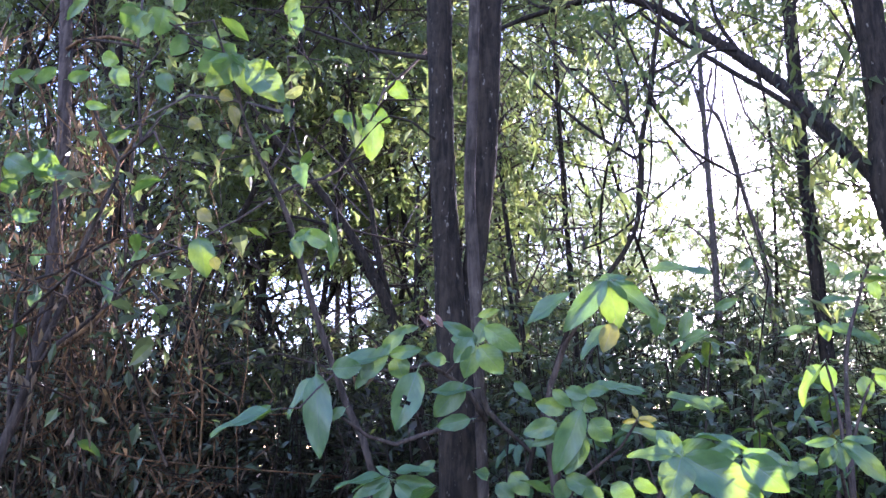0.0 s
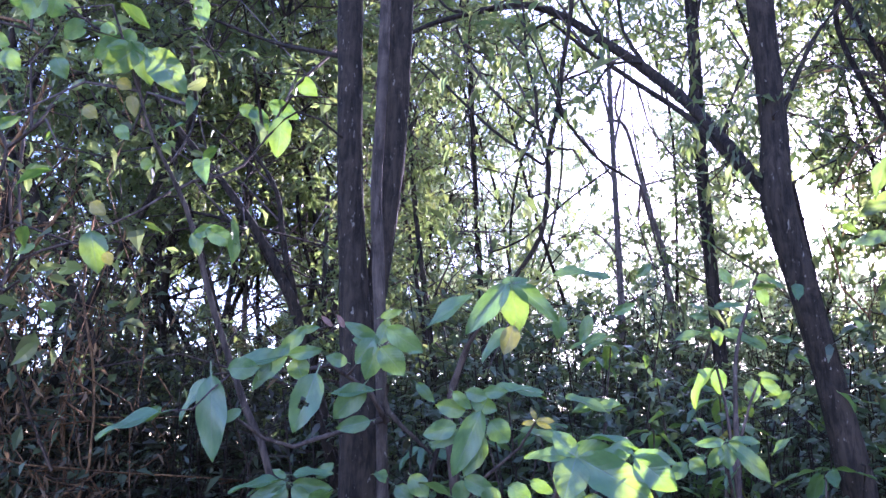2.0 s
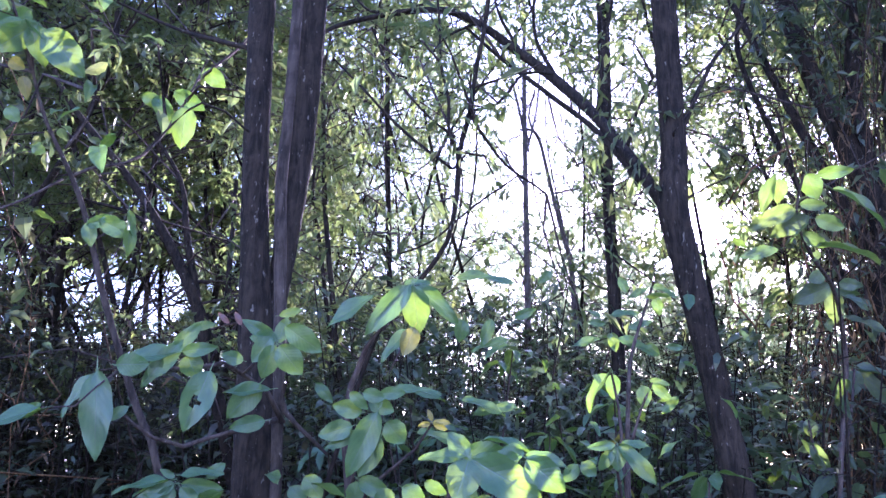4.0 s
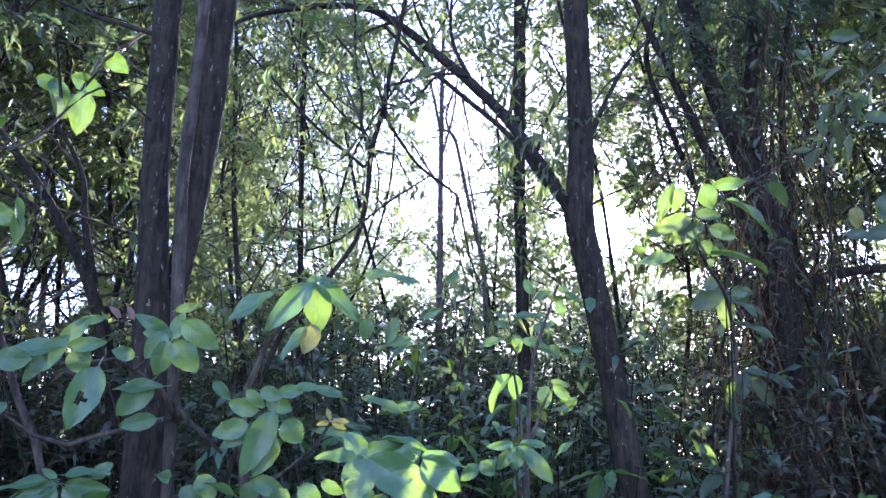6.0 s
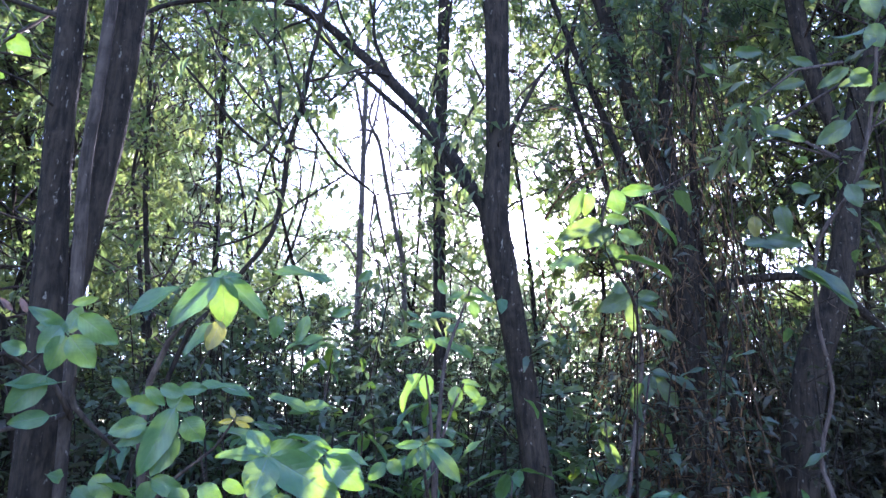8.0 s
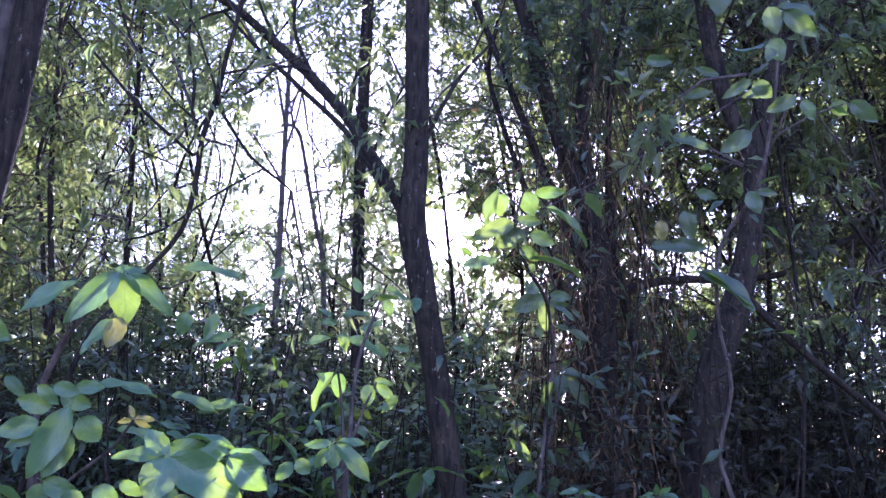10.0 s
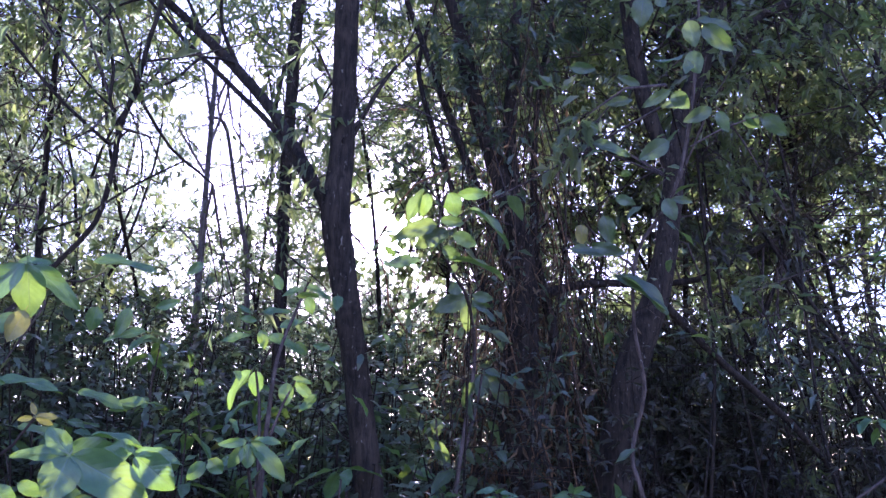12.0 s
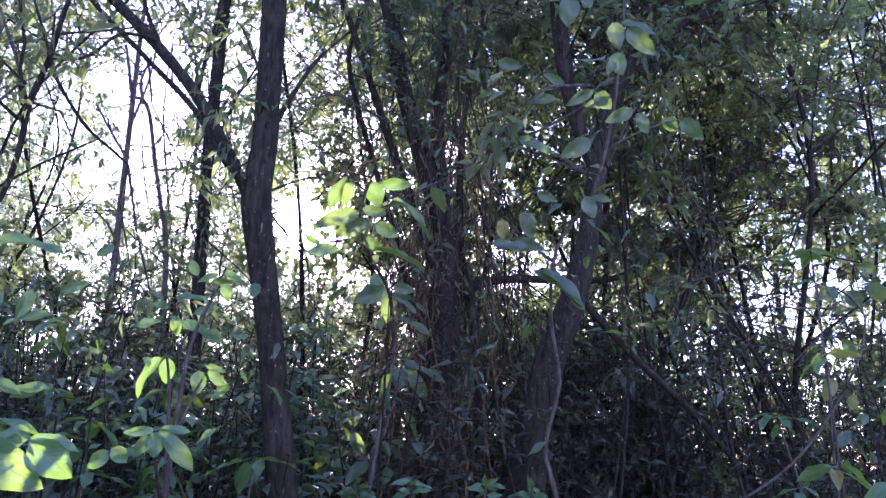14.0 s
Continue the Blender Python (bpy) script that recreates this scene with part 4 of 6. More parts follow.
leaf(leaning_sapling, (2.084, 1.709, 3.158), (2.117, 1.685, 3.193), (-0.39, -0.89, -0.26), 0.049, LEAF_GREY_SHADE, 3)
leaf(leaning_sapling, (2.234, 1.659, 3.121), (2.342, 1.579, 3.094), (-0.53, -0.81, 0.26), 0.049, LEAF_GREY_SHADE, 1)
leaf(leaning_sapling, (2.250, 1.647, 3.099), (2.323, 1.593, 2.996), (-0.82, -0.47, -0.33), 0.065, LEAF_GREY_SHADE, 3)
leaf(leaning_sapling, (2.209, 1.677, 3.121), (2.224, 1.666, 3.017), (-0.81, -0.58, -0.06), 0.066, LEAF_GREY_SHADE, 0)
leaf(leaning_sapling, (2.243, 1.712, 3.023), (2.268, 1.693, 2.939), (-0.84, -0.53, -0.14), 0.070, LEAF_GREY_SHADE, 0)
leaf(leaning_sapling, (2.181, 1.758, 2.875), (2.104, 1.814, 2.815), (-0.44, -0.86, -0.25), 0.041, LEAF_GREY_SHADE, 1)
leaf(leaning_sapling, (2.189, 1.752, 2.864), (2.228, 1.723, 2.805), (-0.80, -0.53, -0.27), 0.057, LEAF_GREY_SHADE, 3)
leaf(leaning_sapling, (2.168, 1.767, 2.682), (2.085, 1.829, 2.616), (-0.47, -0.86, -0.20), 0.068, LEAF_GREY_SHADE, 0)
leaf(leaning_sapling, (2.293, 1.675, 2.800), (2.214, 1.734, 2.752), (-0.46, -0.85, -0.27), 0.053, LEAF_GREY_SHADE, 0)
leaf(leaning_sapling, (2.309, 1.664, 2.789), (2.332, 1.647, 2.711), (-0.83, -0.54, -0.13), 0.044, LEAF_GREY_SHADE, 1)
leaf(leaning_sapling, (2.595, 1.693, 2.858), (2.659, 1.646, 2.771), (-0.81, -0.50, -0.32), 0.061, LEAF_GREY_SHADE, 1)
leaf(leaning_sapling, (2.548, 1.728, 2.862), (2.577, 1.706, 2.806), (-0.83, -0.50, -0.24), 0.056, LEAF_GREY_SHADE, 1)
leaf(leaning_sapling, (2.219, 1.850, 2.503), (2.245, 1.831, 2.423), (-0.78, -0.61, -0.11), 0.057, LEAF_GREY_SHADE, 0)
leaf(leaning_sapling, (2.235, 1.838, 2.499), (2.302, 1.789, 2.494), (-0.59, -0.80, -0.02), 0.030, LEAF_GREY_SHADE, 3)
leaf(leaning_sapling, (2.080, 1.953, 2.513), (2.138, 1.910, 2.484), (-0.66, -0.68, -0.32), 0.041, LEAF_GREY_SHADE, 0)
leaf(leaning_sapling, (1.981, 2.026, 2.413), (1.981, 2.026, 2.341), (-0.65, -0.76, 0.00), 0.044, LEAF_OLD, 3)
leaf(leaning_sapling, (2.046, 1.977, 2.444), (2.062, 1.966, 2.343), (-0.71, -0.70, -0.03), 0.057, LEAF_GREY_SHADE, 3)
leaf(leaning_sapling, (2.005, 2.008, 2.336), (2.103, 1.936, 2.303), (-0.63, -0.73, -0.27), 0.048, LEAF_GREY_SHADE, 1)
leaf(leaning_sapling, (2.160, 2.014, 2.247), (2.309, 1.904, 2.133), (-0.14, -0.80, 0.58), 0.078, LEAF_GREY_SHADE, 3)
leaf(leaning_sapling, (2.135, 2.032, 2.251), (2.289, 1.918, 2.121), (-0.01, -0.76, 0.65), 0.083, LEAF_GREY_SHADE, 0)
leaf(leaning_sapling, (1.948, 2.049, 2.324), (2.045, 1.978, 2.305), (-0.52, -0.79, 0.32), 0.044, LEAF_GREY_SHADE, 0)
leaf(leaning_sapling, (2.032, 1.988, 2.803), (2.007, 2.007, 2.746), (-0.50, -0.87, -0.06), 0.054, LEAF_GREY_SHADE, 1)
leaf(leaning_sapling, (2.023, 1.994, 2.724), (2.131, 1.915, 2.675), (-0.52, -0.83, 0.21), 0.051, LEAF_GREY_SHADE, 0)
leaf(leaning_sapling, (2.170, 1.887, 2.944), (2.102, 1.936, 2.989), (-0.68, -0.67, -0.28), 0.034, LEAF_GREY_SHADE, 0)
leaf(leaning_sapling, (1.965, 2.037, 3.032), (2.042, 1.980, 3.015), (-0.59, -0.66, -0.47), 0.043, LEAF_GREY_SHADE, 3)
leaf(leaning_sapling, (2.067, 1.962, 2.872), (2.152, 1.900, 2.897), (-0.56, -0.82, -0.15), 0.039, LEAF_GREY_SHADE, 3)
leaf(leaning_sapling, (3.309, 1.528, 2.267), (3.250, 1.571, 2.220), (-0.63, -0.77, 0.08), 0.054, LEAF_GREY_SHADE, 0)
leaf(leaning_sapling, (3.344, 1.502, 2.257), (3.383, 1.473, 2.189), (-0.84, -0.47, -0.28), 0.063, LEAF_GREY_SHADE, 3)
leaf(leaning_sapling, (3.420, 1.446, 2.293), (3.458, 1.418, 2.213), (-0.87, -0.43, -0.26), 0.068, LEAF_GREY_SHADE, 1)
leaf(leaning_sapling, (3.308, 1.528, 2.063), (3.354, 1.495, 1.975), (-0.84, -0.49, -0.25), 0.044, LEAF_GREY_SHADE, 1)
leaf(leaning_sapling, (3.172, 1.509, 1.898), (3.139, 1.533, 1.817), (-0.81, -0.56, 0.16), 0.051, LEAF_OLD, 3)
leaf(leaning_sapling, (3.226, 1.469, 1.836), (3.221, 1.472, 1.784), (-0.89, -0.46, 0.05), 0.038, LEAF_OLD, 1)
leaf(leaning_sapling, (3.262, 1.442, 1.764), (3.225, 1.470, 1.728), (-0.70, -0.68, 0.21), 0.038, LEAF_GREY_SHADE, 3)
leaf(leaning_sapling, (3.158, 1.519, 1.650), (3.215, 1.477, 1.712), (-0.72, -0.65, 0.22), 0.046, LEAF_GREY_SHADE, 1)
leaf(leaning_sapling, (3.443, 1.429, 2.340), (3.390, 1.468, 2.362), (-0.65, -0.67, -0.36), 0.045, LEAF_GREY_SHADE, 3)
limb(leaning_sapling, "branch", [(3.309, 1.528, 2.267, 0.0034), (3.389, 1.469, 2.155, 0.0045), (3.261, 1.503, 1.882, 0.0054), (2.983, 1.648, 1.546, 0.0052), (2.592, 1.936, 1.305, 0.0061), (2.323, 2.135, 1.252, 0.0070)], TWIG)

climbing_shrub = thing("climbing_shrub", (-1.895, 2.861, 0), "bare sinuous climbing shrub, brown stems in patchy sun", "shrub")
limb(climbing_shrub, "stem", [(-1.987, 2.951, 5.116, 0.0087), (-1.956, 2.954, 4.316, 0.0194), (-1.926, 2.956, 3.817, 0.0228), (-1.904, 2.958, 3.477, 0.0247), (-1.865, 2.961, 3.153, 0.0266), (-1.825, 2.964, 2.793, 0.0259), (-1.804, 2.966, 2.404, 0.0251), (-1.783, 2.948, 2.169, 0.0245), (-1.788, 2.918, 1.921, 0.0216), (-1.787, 2.889, 1.738, 0.0190), (-1.845, 2.865, 1.553, 0.0186), (-1.906, 2.860, 1.365, 0.0203), (-2.077, 2.843, 0.683, 0.0224), (-2.179, 2.832, -0.050, 0.0302)], TWIG)
# most branches take the bright tan fibre, sunlight put into their colour
limb(climbing_shrub, "branch", [(-1.214, 2.818, 2.533, 0.0054), (-1.278, 2.832, 2.447, 0.0065), (-1.406, 2.851, 2.244, 0.0086), (-1.567, 2.887, 2.038, 0.0097), (-1.776, 2.919, 1.899, 0.0119)], DRY_SUNLIT)
limb(climbing_shrub, "branch", [(-1.408, 2.851, 2.976, 0.0057), (-1.449, 2.848, 2.811, 0.0079), (-1.522, 2.871, 2.687, 0.0090), (-1.573, 2.887, 2.604, 0.0090), (-1.649, 2.910, 2.389, 0.0100), (-1.722, 2.943, 2.282, 0.0123), (-1.774, 2.948, 2.169, 0.0134)], DRY_SUNLIT)
limb(climbing_shrub, "branch", [(-1.621, 2.786, 2.888, 0.0067), (-1.616, 2.806, 2.841, 0.0078), (-1.580, 2.837, 2.760, 0.0079), (-1.523, 2.871, 2.682, 0.0079)], DRY_SUNLIT)
limb(climbing_shrub, "branch", [(-1.437, 2.800, 3.133, 0.0046), (-1.511, 2.814, 3.192, 0.0058), (-1.614, 2.835, 3.222, 0.0070), (-1.783, 2.889, 3.235, 0.0071), (-1.870, 2.951, 3.228, 0.0085)], DRY_SUNLIT)
limb(climbing_shrub, "branch", [(-1.547, 2.840, 2.495, 0.0044), (-1.623, 2.863, 2.585, 0.0056), (-1.703, 2.896, 2.704, 0.0068), (-1.753, 2.921, 2.863, 0.0070), (-1.836, 2.953, 2.992, 0.0083)], DRY_SUNLIT)
limb(climbing_shrub, "branch", [(-1.783, 2.773, 2.139, 0.0042), (-1.754, 2.795, 2.182, 0.0053), (-1.733, 2.874, 2.230, 0.0066), (-1.764, 2.940, 2.263, 0.0078)], DRY_SUNLIT)
limb(climbing_shrub, "branch", [(-1.399, 2.852, 2.262, 0.0043), (-1.439, 2.848, 2.328, 0.0043), (-1.483, 2.855, 2.511, 0.0055), (-1.464, 2.856, 2.628, 0.0056), (-1.467, 2.856, 2.771, 0.0056)], TWIG)
limb(climbing_shrub, "branch", [(-1.916, 2.860, 2.503, 0.0045), (-1.962, 2.856, 2.584, 0.0056), (-2.000, 2.853, 2.612, 0.0056), (-2.085, 2.846, 2.582, 0.0067), (-2.027, 2.870, 1.891, 0.0107), (-1.912, 2.860, 1.404, 0.0122)], DRY_SUNLIT)
leaf(climbing_shrub, (-1.868, 2.669, 2.553), (-1.771, 2.677, 2.607), (0.31, -0.84, -0.44), 0.072, LEAF, 3)
leaf(climbing_shrub, (-1.762, 2.678, 2.589), (-1.671, 2.685, 2.618), (0.21, -0.88, -0.43), 0.080, LEAF, 1)
leaf(climbing_shrub, (-1.760, 2.697, 2.574), (-1.654, 2.705, 2.571), (0.07, -0.95, -0.32), 0.047, LEAF, 3)
leaf(climbing_shrub, (-1.808, 2.674, 2.412), (-1.714, 2.681, 2.418), (0.10, -0.95, -0.31), 0.042, LEAF, 3)
leaf(climbing_shrub, (-1.727, 2.729, 2.232), (-1.724, 2.729, 2.297), (0.54, -0.84, -0.02), 0.038, LEAF, 0)
leaf(climbing_shrub, (-1.933, 2.664, 2.943), (-1.898, 2.667, 2.913), (0.10, -0.99, 0.03), 0.044, LEAF, 0)
leaf(climbing_shrub, (-1.652, 2.589, 3.171), (-1.582, 2.595, 3.257), (0.37, -0.89, -0.25), 0.040, LEAF, 0)
leaf(climbing_shrub, (-1.786, 2.724, 2.493), (-1.740, 2.728, 2.528), (0.37, -0.84, -0.40), 0.034, LEAF, 1)
leaf(climbing_shrub, (-1.707, 2.730, 2.265), (-1.695, 2.731, 2.297), (0.53, -0.83, -0.17), 0.025, LEAF, 1)

arching_sapling = thing("leafy_sapling", (-0.336, 2.498, 0), "slanting sapling with broad soft green leaves on top", "sapling")
limb(arching_sapling, "stem", [(-0.854, 2.263, 2.807, 0.0036), (-0.839, 2.284, 2.668, 0.0045), (-0.792, 2.317, 2.527, 0.0054), (-0.724, 2.371, 2.393, 0.0072), (-0.670, 2.394, 2.268, 0.0081), (-0.592, 2.439, 2.012, 0.0098), (-0.484, 2.487, 1.726, 0.0106), (-0.397, 2.493, 1.525, 0.0112), (-0.206, 2.519, 0.762, 0.0123), (-0.092, 2.535, -0.050, 0.0167)], TWIG_GREY)
limb(arching_sapling, "branch", [(-1.062, 2.198, 2.905, 0.0027), (-0.969, 2.215, 2.843, 0.0036), (-0.883, 2.242, 2.806, 0.0036), (-0.843, 2.284, 2.708, 0.0045)], TWIG_GREY)
limb(arching_sapling, "branch", [(-0.715, 2.468, 2.700, 0.0029), (-0.714, 2.420, 2.587, 0.0038), (-0.748, 2.369, 2.469, 0.0046)], TWIG_GREY)
limb(arching_sapling, "branch", [(-0.423, 2.686, 2.963, 0.0032), (-0.471, 2.633, 2.769, 0.0041), (-0.561, 2.529, 2.526, 0.0048), (-0.685, 2.422, 2.429, 0.0056), (-0.720, 2.371, 2.383, 0.0063)], TWIG)
limb(arching_sapling, "branch", [(-0.907, 2.259, 2.213, 0.0026), (-0.826, 2.314, 2.282, 0.0035), (-0.741, 2.369, 2.373, 0.0045)], TWIG)
leaf(arching_sapling, (-0.822, 2.217, 2.792), (-0.927, 2.209, 2.689), (0.42, -0.84, -0.35), 0.089, LEAF, 0)
leaf(arching_sapling, (-0.830, 2.226, 2.787), (-0.795, 2.229, 2.677), (0.18, -0.98, 0.03), 0.072, LEAF, 3)
leaf(arching_sapling, (-0.800, 2.209, 2.768), (-0.678, 2.219, 2.640), (-0.03, -0.99, -0.11), 0.103, LEAF, 0)
leaf(arching_sapling, (-0.873, 2.223, 2.806), (-0.960, 2.216, 2.743), (0.37, -0.83, -0.42), 0.075, LEAF, 1)
leaf(arching_sapling, (-0.936, 2.218, 2.864), (-0.918, 2.219, 2.791), (0.26, -0.96, 0.04), 0.047, LEAF, 1)
leaf(arching_sapling, (-0.851, 2.225, 2.836), (-0.889, 2.222, 2.788), (0.45, -0.84, -0.31), 0.047, LEAF, 3)
leaf(arching_sapling, (-0.999, 2.203, 2.857), (-1.045, 2.200, 2.793), (0.49, -0.82, -0.30), 0.057, LEAF, 1)
leaf(arching_sapling, (-1.081, 2.197, 2.955), (-1.094, 2.196, 2.869), (0.50, -0.87, -0.06), 0.083, LEAF, 3)
leaf(arching_sapling, (-1.142, 2.173, 2.932), (-1.207, 2.168, 2.887), (0.40, -0.78, -0.48), 0.090, LEAF, 1)
leaf(arching_sapling, (-1.132, 2.174, 2.932), (-1.143, 2.173, 2.841), (0.51, -0.86, -0.05), 0.075, LEAF, 0)
leaf(arching_sapling, (-0.730, 2.467, 3.110), (-0.732, 2.467, 2.992), (0.29, -0.96, -0.00), 0.060, LEAF, 0)
leaf(arching_sapling, (-0.770, 2.464, 3.087), (-0.720, 2.468, 3.153), (0.45, -0.85, -0.28), 0.052, LEAF, 0)
leaf(arching_sapling, (-1.058, 2.199, 2.956), (-1.016, 2.202, 2.987), (0.41, -0.79, -0.46), 0.043, LEAF, 1)
leaf(arching_sapling, (-0.898, 2.260, 2.691), (-0.860, 2.263, 2.667), (-0.04, -0.98, -0.19), 0.040, LEAF_OLD, 3)
leaf(arching_sapling, (-0.854, 2.263, 2.644), (-0.838, 2.265, 2.579), (0.24, -0.97, 0.04), 0.036, LEAF_OLD, 3)
leaf(arching_sapling, (-0.987, 2.253, 2.598), (-0.947, 2.256, 2.565), (0.01, -1.00, -0.08), 0.043, LEAF_OLD, 1)
leaf(arching_sapling, (-0.932, 2.257, 2.298), (-0.886, 2.261, 2.263), (0.05, -1.00, -0.04), 0.045, LEAF_OLD, 0)
leaf(arching_sapling, (-0.885, 2.261, 2.543), (-0.849, 2.264, 2.503), (0.05, -1.00, -0.02), 0.043, LEAF, 1)
leaf(arching_sapling, (-0.461, 2.605, 2.741), (-0.465, 2.605, 2.587), (0.18, -0.98, -0.00), 0.085, LEAF, 0)
leaf(arching_sapling, (-0.513, 2.630, 2.802), (-0.405, 2.638, 2.747), (-0.08, -0.95, -0.30), 0.062, LEAF, 0)
leaf(arching_sapling, (-0.569, 2.626, 2.778), (-0.508, 2.630, 2.687), (-0.03, -1.00, -0.08), 0.057, LEAF, 3)
leaf(arching_sapling, (-0.614, 2.622, 2.777), (-0.541, 2.628, 2.746), (-0.05, -0.95, -0.30), 0.049, LEAF, 1)
leaf(arching_sapling, (-0.489, 2.632, 2.725), (-0.522, 2.629, 2.644), (0.31, -0.95, -0.09), 0.045, LEAF, 1)
leaf(arching_sapling, (-0.426, 2.685, 2.921), (-0.353, 2.691, 2.863), (-0.12, -0.96, -0.25), 0.067, LEAF, 0)
leaf(arching_sapling, (-0.920, 2.258, 2.212), (-0.889, 2.261, 2.095), (0.30, -0.95, 0.06), 0.075, LEAF, 3)
leaf(arching_sapling, (-0.870, 2.262, 2.152), (-0.857, 2.263, 2.112), (0.26, -0.96, 0.07), 0.034, LEAF_OLD, 1)
leaf(arching_sapling, (-0.625, 2.378, 2.260), (-0.530, 2.386, 2.213), (0.01, -0.99, -0.15), 0.061, LEAF, 0)
leaf(arching_sapling, (-0.657, 2.376, 2.248), (-0.638, 2.377, 2.175), (0.19, -0.98, 0.03), 0.046, LEAF, 0)
leaf(arching_sapling, (-0.547, 2.385, 2.293), (-0.518, 2.387, 2.152), (0.86, -0.49, 0.17), 0.052, LEAF, 1)
leaf(arching_sapling, (-0.839, 2.362, 2.467), (-0.801, 2.365, 2.453), (-0.01, -0.98, -0.21), 0.040, LEAF, 1)
leaf(arching_sapling, (-0.659, 2.376, 2.235), (-0.591, 2.381, 2.273), (0.22, -0.94, -0.27), 0.036, LEAF, 3)

edge_shrub = thing("leafy_shrub", (-1.549, 2.694, 0), "shrub with a few sunlit leaves before dry creepers", "shrub")
limb(edge_shrub, "stem", [(-1.643, 2.687, 3.130, 0.0044), (-1.521, 2.696, 3.120, 0.0055), (-1.419, 2.704, 3.098, 0.0044)], TWIG_GREY)
limb(edge_shrub, "stem", [(-1.563, 2.693, 2.845, 0.0054), (-1.505, 2.698, 2.730, 0.0064), (-1.436, 2.703, 2.630, 0.0074), (-1.464, 2.701, 2.484, 0.0084), (-1.525, 2.696, 2.310, 0.0103), (-1.576, 2.692, 2.078, 0.0121), (-1.644, 2.687, 1.856, 0.0139), (-1.704, 2.682, 1.604, 0.0155), (-1.732, 2.680, 1.414, 0.0153), (-1.835, 2.672, 0.707, 0.0168), (-1.897, 2.667, -0.050, 0.0227)], TWIG_GREY)
limb(edge_shrub, "branch", [(-1.282, 2.715, 2.839, 0.0032), (-1.364, 2.709, 2.711, 0.0043), (-1.435, 2.703, 2.623, 0.0053)], TWIG)
limb(edge_shrub, "branch", [(-1.114, 2.728, 2.318, 0.0041), (-1.331, 2.711, 2.229, 0.0062), (-1.415, 2.705, 2.082, 0.0071), (-1.576, 2.692, 1.937, 0.0080), (-1.661, 2.685, 1.836, 0.0079)], TWIG)
limb(edge_shrub, "branch", [(-1.622, 2.689, 2.192, 0.0051), (-1.690, 2.683, 2.169, 0.0051), (-1.733, 2.680, 2.116, 0.0051), (-1.726, 2.680, 1.874, 0.0070), (-1.700, 2.682, 1.642, 0.0078)], TWIG_GREY)
leaf(edge_shrub, (-1.800, 2.577, 2.601), (-1.707, 2.585, 2.551), (0.06, -1.00, -0.04), 0.078, LEAF, 1)
leaf(edge_shrub, (-1.700, 2.585, 2.616), (-1.607, 2.593, 2.566), (0.05, -1.00, -0.06), 0.082, LEAF, 1)
leaf(edge_shrub, (-1.641, 2.590, 2.561), (-1.562, 2.596, 2.532), (0.03, -0.99, -0.14), 0.053, LEAF, 3)
leaf(edge_shrub, (-1.675, 2.587, 2.588), (-1.629, 2.591, 2.622), (0.37, -0.83, -0.42), 0.045, LEAF, 3)
leaf(edge_shrub, (-1.684, 2.489, 2.360), (-1.593, 2.497, 2.341), (0.04, -0.98, -0.17), 0.050, LEAF, 0)
leaf(edge_shrub, (-1.475, 2.409, 3.138), (-1.542, 2.404, 3.054), (0.30, -0.94, -0.18), 0.039, LEAF, 1)
leaf(edge_shrub, (-1.827, 2.575, 2.909), (-1.747, 2.582, 2.938), (0.25, -0.82, -0.52), 0.050, LEAF, 3)
leaf(edge_shrub, (-1.666, 2.588, 2.958), (-1.740, 2.582, 2.888), (0.47, -0.77, -0.43), 0.046, LEAF, 1)
leaf(edge_shrub, (-1.617, 2.592, 2.913), (-1.537, 2.598, 2.938), (0.22, -0.84, -0.50), 0.046, LEAF, 1)
leaf(edge_shrub, (-1.541, 2.598, 2.812), (-1.457, 2.604, 2.803), (0.03, -0.93, -0.36), 0.038, LEAF, 0)
leaf(edge_shrub, (-1.440, 2.606, 2.670), (-1.363, 2.612, 2.711), (0.30, -0.85, -0.43), 0.037, LEAF, 3)
leaf(edge_shrub, (-1.456, 2.604, 2.963), (-1.395, 2.609, 2.895), (0.08, -1.00, 0.00), 0.072, LEAF, 1)
leaf(edge_shrub, (-1.274, 2.619, 2.944), (-1.236, 2.622, 2.876), (0.16, -0.99, 0.05), 0.063, LEAF, 3)
leaf(edge_shrub, (-1.503, 2.601, 3.008), (-1.437, 2.606, 2.987), (-0.03, -0.95, -0.31), 0.064, LEAF, 0)
leaf(edge_shrub, (-1.745, 2.582, 2.511), (-1.799, 2.577, 2.467), (0.40, -0.82, -0.41), 0.053, LEAF, 3)

seedling_a = thing("seedling", (1.961, 2.521, 0), "small bright green seedling on the forest floor", "seedling", "seedlings")
limb(seedling_a, "stem", [(1.960, 2.522, 1.497, 0.0021), (1.961, 2.522, 1.457, 0.0032), (1.965, 2.518, 1.396, 0.0042), (2.019, 2.478, 0.698, 0.0046), (2.052, 2.454, -0.050, 0.0062)], TWIG)
leaf(seedling_a, (1.966, 2.517, 1.486), (2.031, 2.493, 1.478), (-0.13, -0.60, 0.79), 0.025, LEAF, 0)
leaf(seedling_a, (1.964, 2.519, 1.501), (2.010, 2.533, 1.474), (0.01, -0.90, -0.43), 0.026, LEAF, 1)
leaf(seedling_a, (1.961, 2.521, 1.451), (1.995, 2.568, 1.416), (0.38, -0.72, -0.58), 0.024, LEAF, 0)
leaf(seedling_a, (1.956, 2.525, 1.466), (1.954, 2.600, 1.443), (-0.86, 0.12, 0.49), 0.028, LEAF, 3)
leaf(seedling_a, (1.954, 2.526, 1.456), (1.907, 2.591, 1.434), (-0.81, -0.47, 0.36), 0.030, LEAF, 0)
